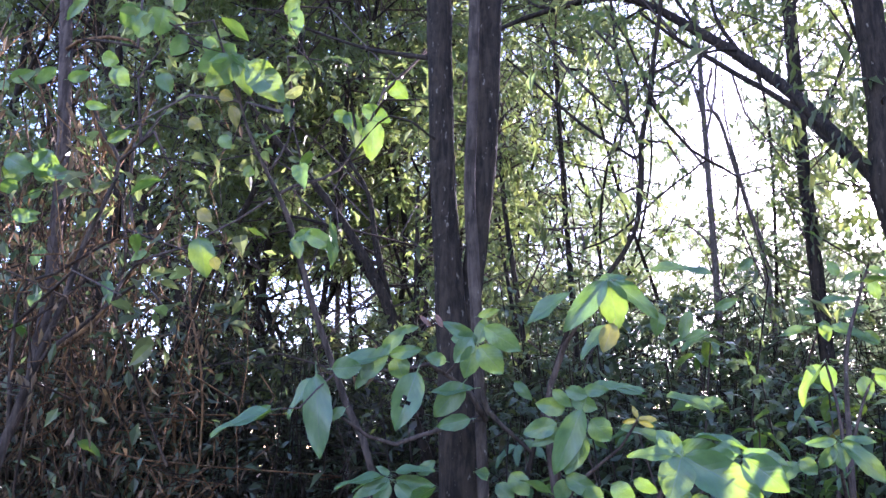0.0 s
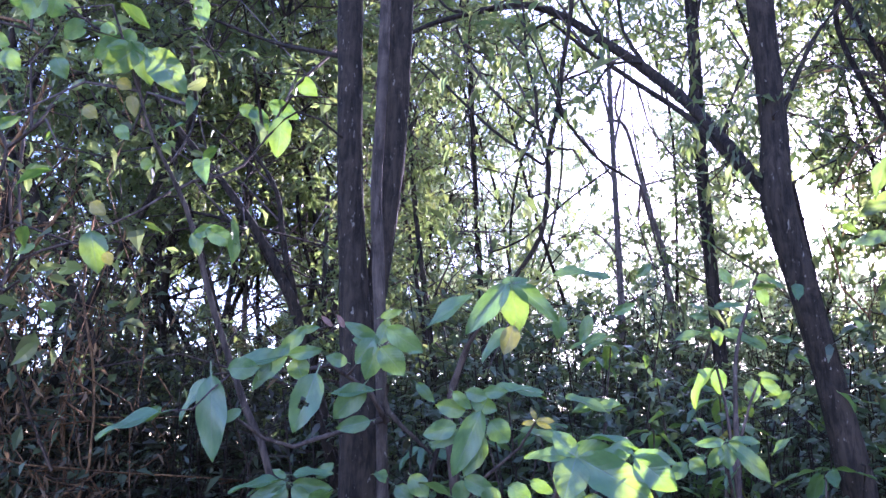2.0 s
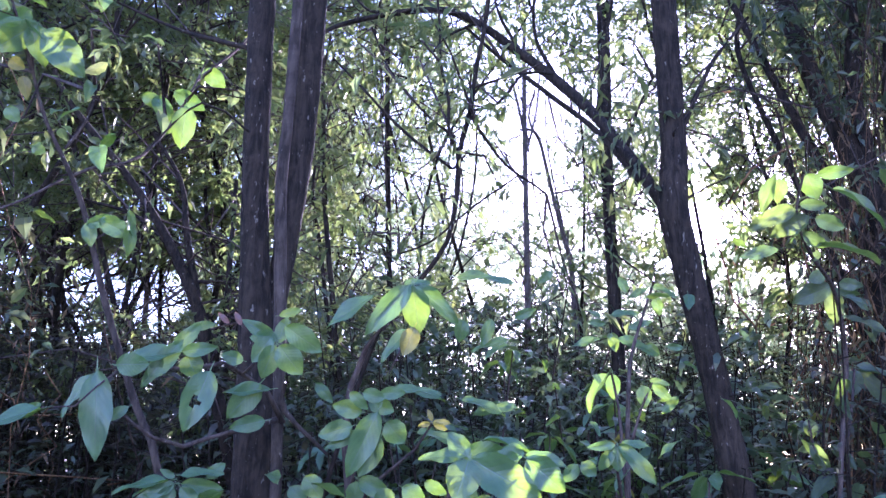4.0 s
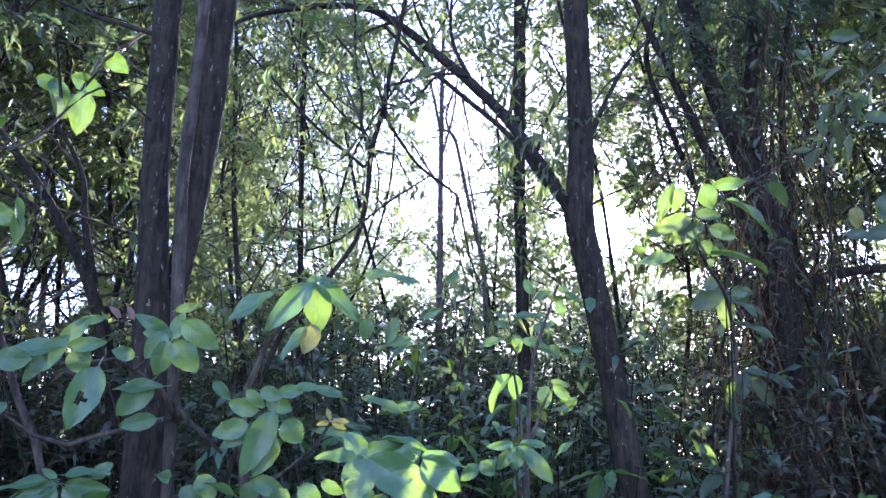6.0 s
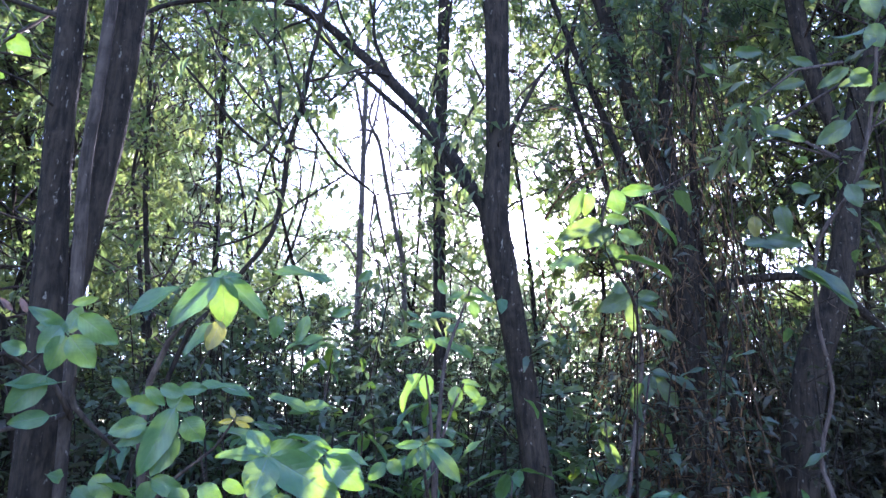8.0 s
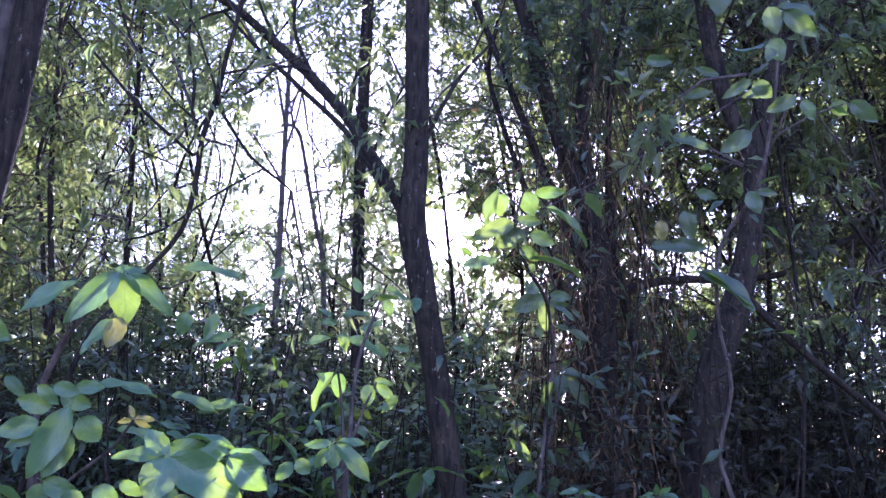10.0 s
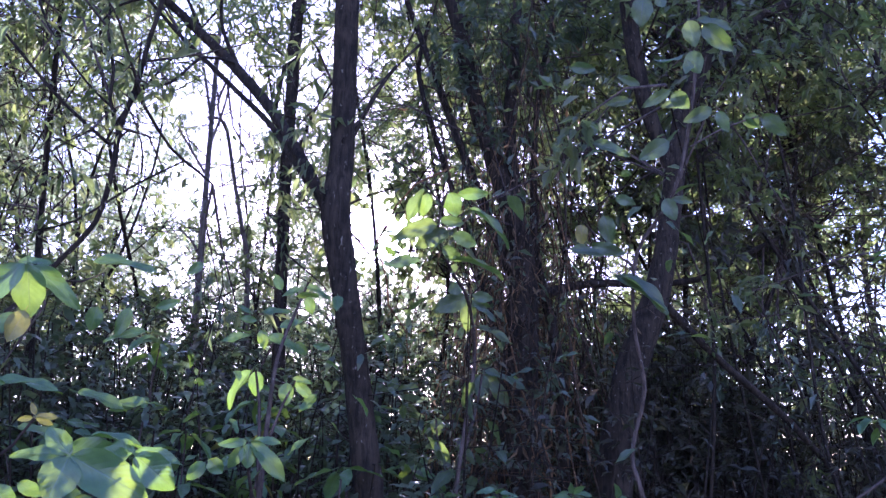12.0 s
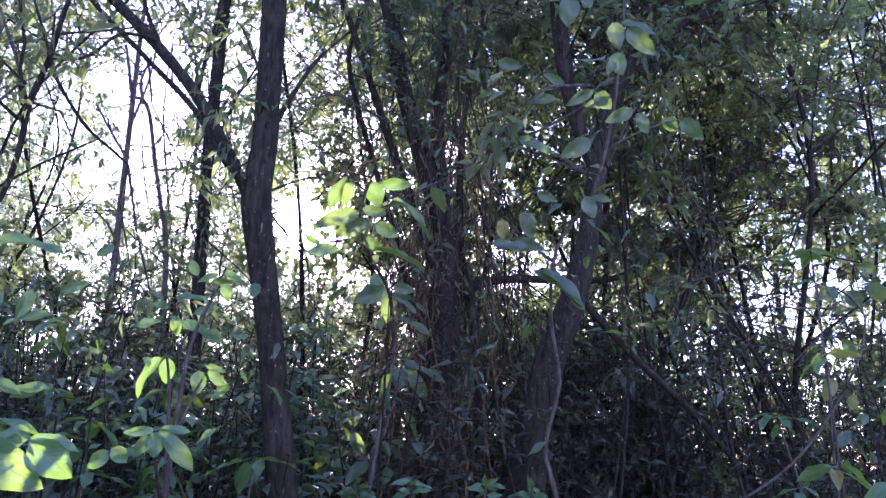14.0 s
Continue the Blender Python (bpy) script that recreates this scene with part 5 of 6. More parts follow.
leaf(seedling_a, (1.953, 2.527, 1.499), (1.883, 2.553, 1.492), (-0.34, -0.78, 0.53), 0.027, LEAF, 1)
leaf(seedling_a, (1.957, 2.525, 1.454), (1.885, 2.504, 1.472), (0.35, -0.63, 0.69), 0.028, LEAF, 0)
leaf(seedling_a, (1.960, 2.522, 1.485), (1.932, 2.483, 1.497), (-0.06, -0.25, -0.97), 0.021, LEAF, 0)
leaf(seedling_a, (1.965, 2.519, 1.453), (1.964, 2.474, 1.479), (-0.99, -0.04, -0.10), 0.019, LEAF, 1)
leaf(seedling_a, (1.967, 2.517, 1.460), (2.003, 2.466, 1.473), (-0.70, -0.35, 0.62), 0.023, LEAF, 1)

seedling_b = thing("seedling", (2.178, 2.361, 0), "small bright green seedling on the forest floor", "seedling", "seedlings")
limb(seedling_b, "stem", [(2.178, 2.361, 1.490, 0.0021), (2.178, 2.361, 1.449, 0.0032), (2.182, 2.358, 1.389, 0.0042), (2.223, 2.328, 0.694, 0.0046), (2.247, 2.310, -0.050, 0.0062)], TWIG)
leaf(seedling_b, (2.185, 2.356, 1.487), (2.261, 2.327, 1.489), (-0.23, -0.55, 0.80), 0.029, LEAF, 1)
leaf(seedling_b, (2.182, 2.358, 1.493), (2.257, 2.374, 1.469), (0.25, -0.96, 0.13), 0.029, LEAF, 0)
leaf(seedling_b, (2.178, 2.361, 1.480), (2.223, 2.414, 1.452), (0.30, -0.64, -0.70), 0.027, LEAF, 0)
leaf(seedling_b, (2.174, 2.364, 1.453), (2.176, 2.423, 1.451), (-0.71, 0.04, 0.70), 0.021, LEAF, 1)
leaf(seedling_b, (2.172, 2.366, 1.491), (2.147, 2.402, 1.486), (-0.81, -0.52, 0.27), 0.016, LEAF, 0)
leaf(seedling_b, (2.172, 2.366, 1.468), (2.111, 2.388, 1.484), (-0.07, -0.71, 0.70), 0.024, LEAF, 0)
leaf(seedling_b, (2.174, 2.364, 1.463), (2.108, 2.348, 1.485), (0.35, -0.82, 0.46), 0.026, LEAF, 3)
leaf(seedling_b, (2.178, 2.361, 1.487), (2.141, 2.317, 1.523), (-0.17, -0.53, -0.83), 0.024, LEAF, 0)
leaf(seedling_b, (2.182, 2.358, 1.491), (2.180, 2.297, 1.511), (-0.98, -0.02, -0.19), 0.023, LEAF, 1)
leaf(seedling_b, (2.185, 2.356, 1.451), (2.217, 2.310, 1.455), (-0.81, -0.56, 0.17), 0.020, LEAF, 3)

seedling_c = thing("seedling", (1.845, 2.727, 0), "sunlit yellow-green seedling by a trunk", "seedling", "seedlings")
limb(seedling_c, "stem", [(1.843, 2.729, 1.483, 0.0022), (1.844, 2.728, 1.441, 0.0033), (1.850, 2.723, 1.379, 0.0043), (1.913, 2.677, 0.689, 0.0048), (1.951, 2.649, -0.050, 0.0064)], TWIG)
leaf(seedling_c, (1.851, 2.723, 1.446), (1.916, 2.699, 1.446), (-0.34, -0.94, 0.04), 0.028, LEAF, 0)
leaf(seedling_c, (1.847, 2.725, 1.474), (1.904, 2.744, 1.456), (0.22, -0.94, -0.26), 0.024, LEAF, 0)
leaf(seedling_c, (1.843, 2.729, 1.475), (1.882, 2.791, 1.461), (0.71, -0.54, -0.45), 0.027, LEAF, 3)
leaf(seedling_c, (1.840, 2.731, 1.438), (1.837, 2.791, 1.410), (-0.99, 0.02, 0.16), 0.024, LEAF, 0)
leaf(seedling_c, (1.838, 2.732, 1.436), (1.793, 2.793, 1.419), (-0.81, -0.53, 0.26), 0.028, LEAF, 1)
leaf(seedling_c, (1.837, 2.733, 1.450), (1.766, 2.758, 1.449), (-0.28, -0.76, 0.58), 0.027, LEAF, 0)
leaf(seedling_c, (1.840, 2.731, 1.448), (1.771, 2.708, 1.469), (0.41, -0.75, 0.51), 0.027, LEAF, 0)
leaf(seedling_c, (1.842, 2.729, 1.482), (1.818, 2.691, 1.511), (-0.23, -0.49, -0.84), 0.027, LEAF, 1)
leaf(seedling_c, (1.847, 2.725, 1.468), (1.852, 2.647, 1.479), (-0.65, 0.06, 0.75), 0.028, LEAF, 0)
leaf(seedling_c, (1.851, 2.723, 1.442), (1.895, 2.663, 1.436), (-0.62, -0.52, 0.59), 0.027, LEAF, 0)

seedling_d = thing("seedling", (2.450, 2.402, 0), "small bright green seedling on the forest floor", "seedling", "seedlings")
limb(seedling_d, "stem", [(2.450, 2.401, 1.472, 0.0022), (2.450, 2.401, 1.429, 0.0034), (2.453, 2.399, 1.365, 0.0045), (2.485, 2.376, 0.683, 0.0049), (2.504, 2.362, -0.050, 0.0066)], TWIG)
leaf(seedling_d, (2.457, 2.396, 1.433), (2.502, 2.380, 1.429), (-0.34, -0.94, 0.01), 0.025, LEAF, 0)
leaf(seedling_d, (2.455, 2.398, 1.471), (2.525, 2.412, 1.450), (0.25, -0.95, 0.20), 0.027, LEAF, 1)
leaf(seedling_d, (2.450, 2.401, 1.472), (2.486, 2.439, 1.436), (-0.38, -0.42, -0.82), 0.024, LEAF, 0)
leaf(seedling_d, (2.446, 2.404, 1.434), (2.449, 2.471, 1.416), (-0.93, 0.14, 0.33), 0.025, LEAF, 0)
leaf(seedling_d, (2.443, 2.406, 1.445), (2.394, 2.475, 1.418), (-0.67, -0.21, 0.71), 0.032, LEAF, 1)
leaf(seedling_d, (2.443, 2.406, 1.453), (2.359, 2.438, 1.452), (-0.19, -0.47, 0.86), 0.032, LEAF, 1)
leaf(seedling_d, (2.446, 2.405, 1.438), (2.368, 2.388, 1.458), (0.29, -0.86, 0.42), 0.029, LEAF, 0)
leaf(seedling_d, (2.450, 2.401, 1.468), (2.396, 2.344, 1.509), (0.20, -0.68, -0.70), 0.032, LEAF, 1)
leaf(seedling_d, (2.454, 2.398, 1.443), (2.449, 2.320, 1.456), (-0.70, 0.16, 0.70), 0.029, LEAF, 1)
leaf(seedling_d, (2.457, 2.396, 1.447), (2.485, 2.356, 1.439), (-0.82, -0.57, 0.08), 0.027, LEAF, 1)

fork_tree = thing("forked_tree", (1.542, 2.762, 0), "dark forest tree forking into an upright stem and an arching limb", "tree")
limb(fork_tree, "trunk", [(1.428, 2.845, 7.308, 0.0197), (1.417, 2.849, 5.508, 0.0438), (1.406, 2.852, 4.008, 0.0515), (1.402, 2.853, 3.571, 0.0549), (1.406, 2.852, 3.161, 0.0533), (1.400, 2.833, 2.817, 0.0539), (1.375, 2.810, 2.562, 0.0615), (1.407, 2.801, 2.352, 0.0582), (1.449, 2.789, 2.104, 0.0527), (1.491, 2.777, 1.845, 0.0537), (1.542, 2.762, 1.473, 0.0582), (1.643, 2.733, 0.737, 0.0640), (1.703, 2.715, -0.050, 0.0864)], BARK)
limb(fork_tree, "limb", [(-0.175, 3.812, 3.632, 0.0095), (0.002, 3.912, 3.846, 0.0121), (0.289, 3.930, 3.968, 0.0159), (0.589, 3.894, 4.006, 0.0195), (0.773, 3.841, 3.917, 0.0218), (0.975, 3.732, 3.707, 0.0246), (1.155, 3.579, 3.465, 0.0280), (1.260, 3.347, 3.187, 0.0283), (1.302, 3.083, 2.897, 0.0269), (1.340, 2.891, 2.655, 0.0278), (1.383, 2.808, 2.491, 0.0285)], BARK)
limb(fork_tree, "twig", [(0.714, 3.858, 3.898, 0.0077), (0.890, 3.756, 3.671, 0.0106), (1.100, 3.595, 3.406, 0.0131), (1.245, 3.301, 3.090, 0.0134), (1.313, 2.979, 2.731, 0.0145)], BARK)
limb(fork_tree, "twig", [(1.091, 3.749, 4.262, 0.0079), (1.066, 3.706, 3.810, 0.0091), (1.155, 3.579, 3.465, 0.0131)], BARK)
limb(fork_tree, "twig", [(1.361, 3.268, 3.908, 0.0057), (1.311, 3.332, 3.526, 0.0084), (1.266, 3.346, 3.178, 0.0109)], BARK)
limb(fork_tree, "twig", [(0.481, 3.824, 3.601, 0.0045), (0.593, 3.842, 3.798, 0.0061), (0.773, 3.841, 3.920, 0.0093)], BARK)
limb(fork_tree, "twig", [(0.869, 3.913, 4.285, 0.0065), (0.890, 3.807, 3.972, 0.0078), (0.990, 3.727, 3.701, 0.0106)], BARK)
limb(fork_tree, "twig", [(1.465, 3.137, 3.306, 0.0053), (1.370, 3.114, 3.110, 0.0064), (1.298, 3.084, 2.897, 0.0088)], BARK)
limb(fork_tree, "twig", [(0.101, 4.035, 4.127, 0.0063), (0.198, 3.956, 3.993, 0.0077), (0.348, 3.913, 3.969, 0.0107)], BARK)
limb(fork_tree, "twig", [(1.781, 2.844, 3.470, 0.0064), (1.606, 2.844, 3.244, 0.0086), (1.461, 2.836, 2.953, 0.0107), (1.400, 2.833, 2.792, 0.0129)], BARK)
limb(fork_tree, "twig", [(1.613, 2.792, 2.705, 0.0035), (1.522, 2.818, 2.666, 0.0047), (1.397, 2.814, 2.585, 0.0069)], BARK)

straight_tree = thing("slim_tree", (1.764, 4.461, 0), "slim straight dark tree among shrubs", "tree")
limb(straight_tree, "trunk", [(1.754, 4.464, 7.852, 0.0149), (1.748, 4.466, 6.302, 0.0332), (1.743, 4.467, 5.052, 0.0390), (1.740, 4.468, 4.611, 0.0420), (1.736, 4.469, 3.983, 0.0408), (1.731, 4.471, 3.391, 0.0396), (1.741, 4.468, 2.834, 0.0402), (1.749, 4.465, 2.445, 0.0411), (1.764, 4.461, 1.972, 0.0417), (1.794, 4.452, 0.986, 0.0459), (1.812, 4.447, -0.050, 0.0620)], BARK)

hanging_creeper = thing("woody_creeper", (0.366, 3.253, 0), "dark woody creeper winding up into the canopy", "creeper")
limb(hanging_creeper, "stem", [(0.717, 3.151, 3.790, 0.0091), (0.677, 3.163, 3.440, 0.0102), (0.651, 3.170, 3.299, 0.0101), (0.625, 3.178, 3.080, 0.0111), (0.583, 3.190, 2.888, 0.0122), (0.574, 3.193, 2.687, 0.0120), (0.539, 3.203, 2.486, 0.0106), (0.447, 3.230, 2.338, 0.0105), (0.315, 3.268, 2.146, 0.0104), (0.220, 3.295, 1.960, 0.0102), (-0.025, 3.440, 0.980, 0.0112), (-0.172, 3.526, -0.050, 0.0152)], BARK)
limb(hanging_creeper, "branch", [(0.465, 3.224, 3.723, 0.0052), (0.488, 3.217, 3.492, 0.0064), (0.493, 3.216, 3.322, 0.0063), (0.534, 3.204, 3.131, 0.0074), (0.534, 3.204, 3.010, 0.0074), (0.579, 3.191, 2.867, 0.0085)], BARK)
limb(hanging_creeper, "branch", [(0.969, 3.179, 2.716, 0.0049), (0.909, 3.197, 2.767, 0.0062), (0.788, 3.181, 2.838, 0.0062), (0.668, 3.186, 2.996, 0.0074), (0.621, 3.179, 3.066, 0.0074)], BARK)
limb(hanging_creeper, "branch", [(0.625, 3.178, 3.080, 0.0049), (0.763, 3.239, 3.156, 0.0064), (0.927, 3.393, 3.399, 0.0068), (1.086, 3.448, 3.438, 0.0070)], BARK)
limb(hanging_creeper, "branch", [(0.015, 3.455, 3.419, 0.0052), (0.139, 3.419, 3.279, 0.0064), (0.353, 3.357, 3.034, 0.0076), (0.557, 3.218, 2.816, 0.0073)], BARK)
limb(hanging_creeper, "branch", [(0.826, 3.120, 2.770, 0.0036), (0.646, 3.172, 2.638, 0.0048), (0.471, 3.222, 2.484, 0.0047), (0.339, 3.261, 2.432, 0.0035)], BARK)
limb(hanging_creeper, "branch", [(0.196, 3.604, 3.686, 0.0056), (0.288, 3.477, 3.392, 0.0053), (0.446, 3.331, 3.119, 0.0051), (0.563, 3.216, 2.966, 0.0062)], BARK)

pale_tree = thing("pale_tree", (1.814, 6.764, 0), "pale slender tree against the bright sky", "tree")
limb(pale_tree, "trunk", [(1.797, 6.769, 7.247, 0.0072), (1.796, 6.769, 6.197, 0.0159), (1.795, 6.770, 5.447, 0.0187), (1.794, 6.770, 4.907, 0.0222), (1.799, 6.768, 4.216, 0.0238), (1.805, 6.767, 3.665, 0.0272), (1.811, 6.765, 3.135, 0.0285), (1.814, 6.764, 2.524, 0.0318), (1.822, 6.762, 1.262, 0.0350), (1.827, 6.760, -0.050, 0.0473)], BARK_GLARE)
limb(pale_tree, "limb", [(1.554, 6.940, 5.680, 0.0107), (1.676, 6.854, 5.226, 0.0124), (1.787, 6.772, 4.615, 0.0161)], BARK_GLARE)
limb(pale_tree, "limb", [(1.820, 7.064, 4.739, 0.0126), (1.983, 7.018, 4.684, 0.0167), (2.101, 6.983, 4.157, 0.0186), (2.187, 6.959, 3.759, 0.0203), (2.271, 6.934, 3.372, 0.0240), (2.305, 6.925, 2.834, 0.0256), (2.394, 6.899, 1.417, 0.0282), (2.447, 6.883, -0.050, 0.0381)], BARK_GLARE)
limb(pale_tree, "limb", [(1.524, 6.848, 4.493, 0.0080), (1.660, 6.809, 4.269, 0.0106), (1.799, 6.768, 4.048, 0.0131)], BARK_GLARE)
limb(pale_tree, "limb", [(1.942, 6.727, 5.268, 0.0082), (1.901, 6.739, 4.792, 0.0108), (1.805, 6.767, 4.357, 0.0133)], BARK_GLARE)
limb(pale_tree, "limb", [(1.610, 6.823, 3.552, 0.0077), (1.722, 6.791, 3.448, 0.0103), (1.811, 6.765, 3.292, 0.0128)], BARK_GLARE)
limb(pale_tree, "limb", [(2.464, 6.778, 4.104, 0.0081), (2.271, 6.884, 4.087, 0.0103), (2.129, 6.975, 4.071, 0.0123)], BARK_GLARE)
limb(pale_tree, "limb", [(1.946, 6.928, 5.123, 0.0106), (1.884, 6.945, 4.819, 0.0124), (2.000, 7.013, 4.624, 0.0145)], BARK_GLARE)

bare_tree = thing("pale_tree", (-2.034, 9.356, 0), "pale bare stem far off against the sky", "tree")
limb(bare_tree, "trunk", [(-2.478, 9.321, 6.196, 0.0061), (-2.332, 9.333, 5.161, 0.0135), (-2.185, 9.344, 4.425, 0.0159), (-2.070, 9.353, 3.847, 0.0261), (-2.013, 9.358, 3.424, 0.0309), (-1.978, 9.360, 2.737, 0.0355), (-1.906, 9.366, 1.369, 0.0390), (-1.863, 9.369, -0.050, 0.0527)], BARK_GLARE)
limb(bare_tree, "limb", [(-1.848, 9.370, 3.995, 0.0133), (-1.921, 9.365, 3.637, 0.0180), (-2.005, 9.358, 3.389, 0.0234)], BARK_GLARE)

slanting_tree = thing("slanting_tree", (-0.470, 4.430, 0), "thin dark slanting tree in the thicket", "tree")
limb(slanting_tree, "trunk", [(-1.513, 4.251, 3.624, 0.0118), (-1.380, 4.261, 3.410, 0.0150), (-1.078, 4.285, 3.066, 0.0196), (-0.834, 4.304, 2.733, 0.0241), (-0.645, 4.319, 2.379, 0.0315), (-0.547, 4.375, 2.073, 0.0375), (-0.288, 4.565, 1.036, 0.0413), (-0.133, 4.680, -0.050, 0.0557)], BARK)
limb(slanting_tree, "limb", [(-0.982, 4.389, 3.351, 0.0102), (-0.801, 4.404, 3.070, 0.0133), (-0.730, 4.361, 2.748, 0.0195), (-0.632, 4.339, 2.367, 0.0221)], BARK)
limb(slanting_tree, "limb", [(-0.503, 4.427, 3.112, 0.0100), (-0.498, 4.427, 2.698, 0.0147), (-0.497, 4.427, 2.335, 0.0176), (-0.526, 4.377, 2.073, 0.0219)], BARK)
limb(slanting_tree, "limb", [(-1.261, 4.270, 2.892, 0.0081), (-1.000, 4.291, 2.830, 0.0097), (-0.799, 4.307, 2.668, 0.0128)], BARK)

thin_tree = thing("slim_tree", (0.131, 4.429, 0), "very thin straight stem with small leaves", "tree")
limb(thin_tree, "trunk", [(-0.107, 4.498, 4.493, 0.0104), (-0.057, 4.483, 3.880, 0.0117), (0.000, 4.467, 3.066, 0.0144), (0.071, 4.446, 2.510, 0.0155), (0.131, 4.429, 2.078, 0.0166), (0.277, 4.387, 1.039, 0.0183), (0.364, 4.362, -0.050, 0.0247)], BARK)
limb(thin_tree, "trunk", [(0.029, 4.559, 3.746, 0.0068), (-0.075, 4.589, 3.202, 0.0099), (-0.010, 4.570, 2.792, 0.0113), (0.064, 4.549, 2.338, 0.0126), (0.254, 4.494, 1.169, 0.0138), (0.368, 4.461, -0.050, 0.0186)], BARK)

creeper_tree = thing("creeper_covered_tree", (2.657, 3.331, 0), "old dark tree smothered in dry hanging creepers", "tree")
limb(creeper_tree, "trunk", [(1.940, 4.100, 6.773, 0.0176), (2.181, 3.922, 5.519, 0.0392), (2.422, 3.745, 4.565, 0.0461), (2.502, 3.686, 4.248, 0.0489), (2.549, 3.591, 3.729, 0.0504), (2.647, 3.459, 3.177, 0.0581), (2.709, 3.353, 2.763, 0.0655), (2.679, 3.315, 2.313, 0.0901), (2.662, 3.328, 1.840, 0.1021), (2.657, 3.331, 1.389, 0.1134), (2.650, 3.336, 0.694, 0.1247), (2.645, 3.340, -0.050, 0.1684)], BARK)
limb(creeper_tree, "limb", [(2.865, 3.538, 4.641, 0.0254), (2.814, 3.516, 4.049, 0.0314), (2.751, 3.503, 3.572, 0.0370), (2.713, 3.410, 3.110, 0.0418), (2.715, 3.349, 2.731, 0.0436)], BARK)
limb(creeper_tree, "limb", [(2.288, 3.964, 4.462, 0.0180), (2.420, 3.866, 3.988, 0.0211), (2.525, 3.669, 3.387, 0.0250), (2.628, 3.533, 2.921, 0.0289), (2.721, 3.404, 2.518, 0.0342)], BARK)
limb(creeper_tree, "limb", [(2.553, 4.129, 4.481, 0.0152), (2.500, 4.168, 4.102, 0.0168), (2.566, 4.000, 3.504, 0.0178), (2.620, 3.719, 2.826, 0.0198), (2.640, 3.464, 2.204, 0.0214)], BARK)
limb(creeper_tree, "limb", [(3.103, 3.483, 4.378, 0.0146), (3.018, 3.546, 3.857, 0.0178), (2.921, 3.497, 3.254, 0.0203), (2.867, 3.417, 2.706, 0.0257), (2.947, 3.358, 2.162, 0.0311), (2.962, 3.347, 1.384, 0.0386), (2.976, 3.337, 0.692, 0.0424), (2.984, 3.330, -0.050, 0.0573)], BARK)
limb(creeper_tree, "limb", [(4.277, 2.859, 2.923, 0.0123), (4.006, 2.998, 2.771, 0.0173), (3.798, 3.091, 2.650, 0.0187), (3.482, 3.204, 2.602, 0.0199), (3.228, 3.271, 2.590, 0.0228), (2.983, 3.331, 2.544, 0.0254), (2.785, 3.357, 2.456, 0.0341)], BARK)

leaning_tree = thing("leaning_tree", (2.825, 2.846, 0), "leaning dark tree with two spreading limbs", "tree")
limb(leaning_tree, "trunk", [(4.485, 2.104, 4.550, 0.0209), (4.045, 2.308, 4.244, 0.0252), (3.655, 2.475, 3.974, 0.0308), (3.415, 2.532, 3.773, 0.0376), (3.255, 2.590, 3.474, 0.0488), (3.162, 2.598, 3.191, 0.0504), (3.118, 2.630, 2.893, 0.0524), (3.076, 2.661, 2.592, 0.0571), (3.009, 2.711, 2.315, 0.0673), (2.924, 2.774, 2.048, 0.0744), (2.860, 2.820, 1.724, 0.0809), (2.825, 2.846, 1.409, 0.0871), (2.747, 2.904, 0.705, 0.0958), (2.700, 2.939, -0.050, 0.1293)], BARK)
limb(leaning_tree, "limb", [(2.945, 2.698, 6.163, 0.0156), (2.949, 2.695, 5.113, 0.0347), (2.953, 2.692, 4.363, 0.0409), (2.955, 2.690, 3.905, 0.0428), (3.001, 2.680, 3.513, 0.0420), (3.054, 2.654, 3.260, 0.0385), (3.127, 2.624, 3.033, 0.0323)], BARK)
limb(leaning_tree, "limb", [(3.986, 2.472, 1.556, 0.0147), (3.729, 2.541, 1.820, 0.0175), (3.390, 2.611, 2.073, 0.0186), (3.161, 2.659, 2.270, 0.0198), (3.048, 2.682, 2.373, 0.0225)], BARK)
limb(leaning_tree, "limb", [(3.416, 2.411, 3.841, 0.0123), (3.396, 2.425, 3.979, 0.0124), (3.432, 2.399, 4.228, 0.0126)], BARK)



# ---- canopy, thicket and undergrowth ----
def along(points, step=0.15, low=0.0):
    c = spline(points, step)
    return c[c[:, 2] > low, :3]


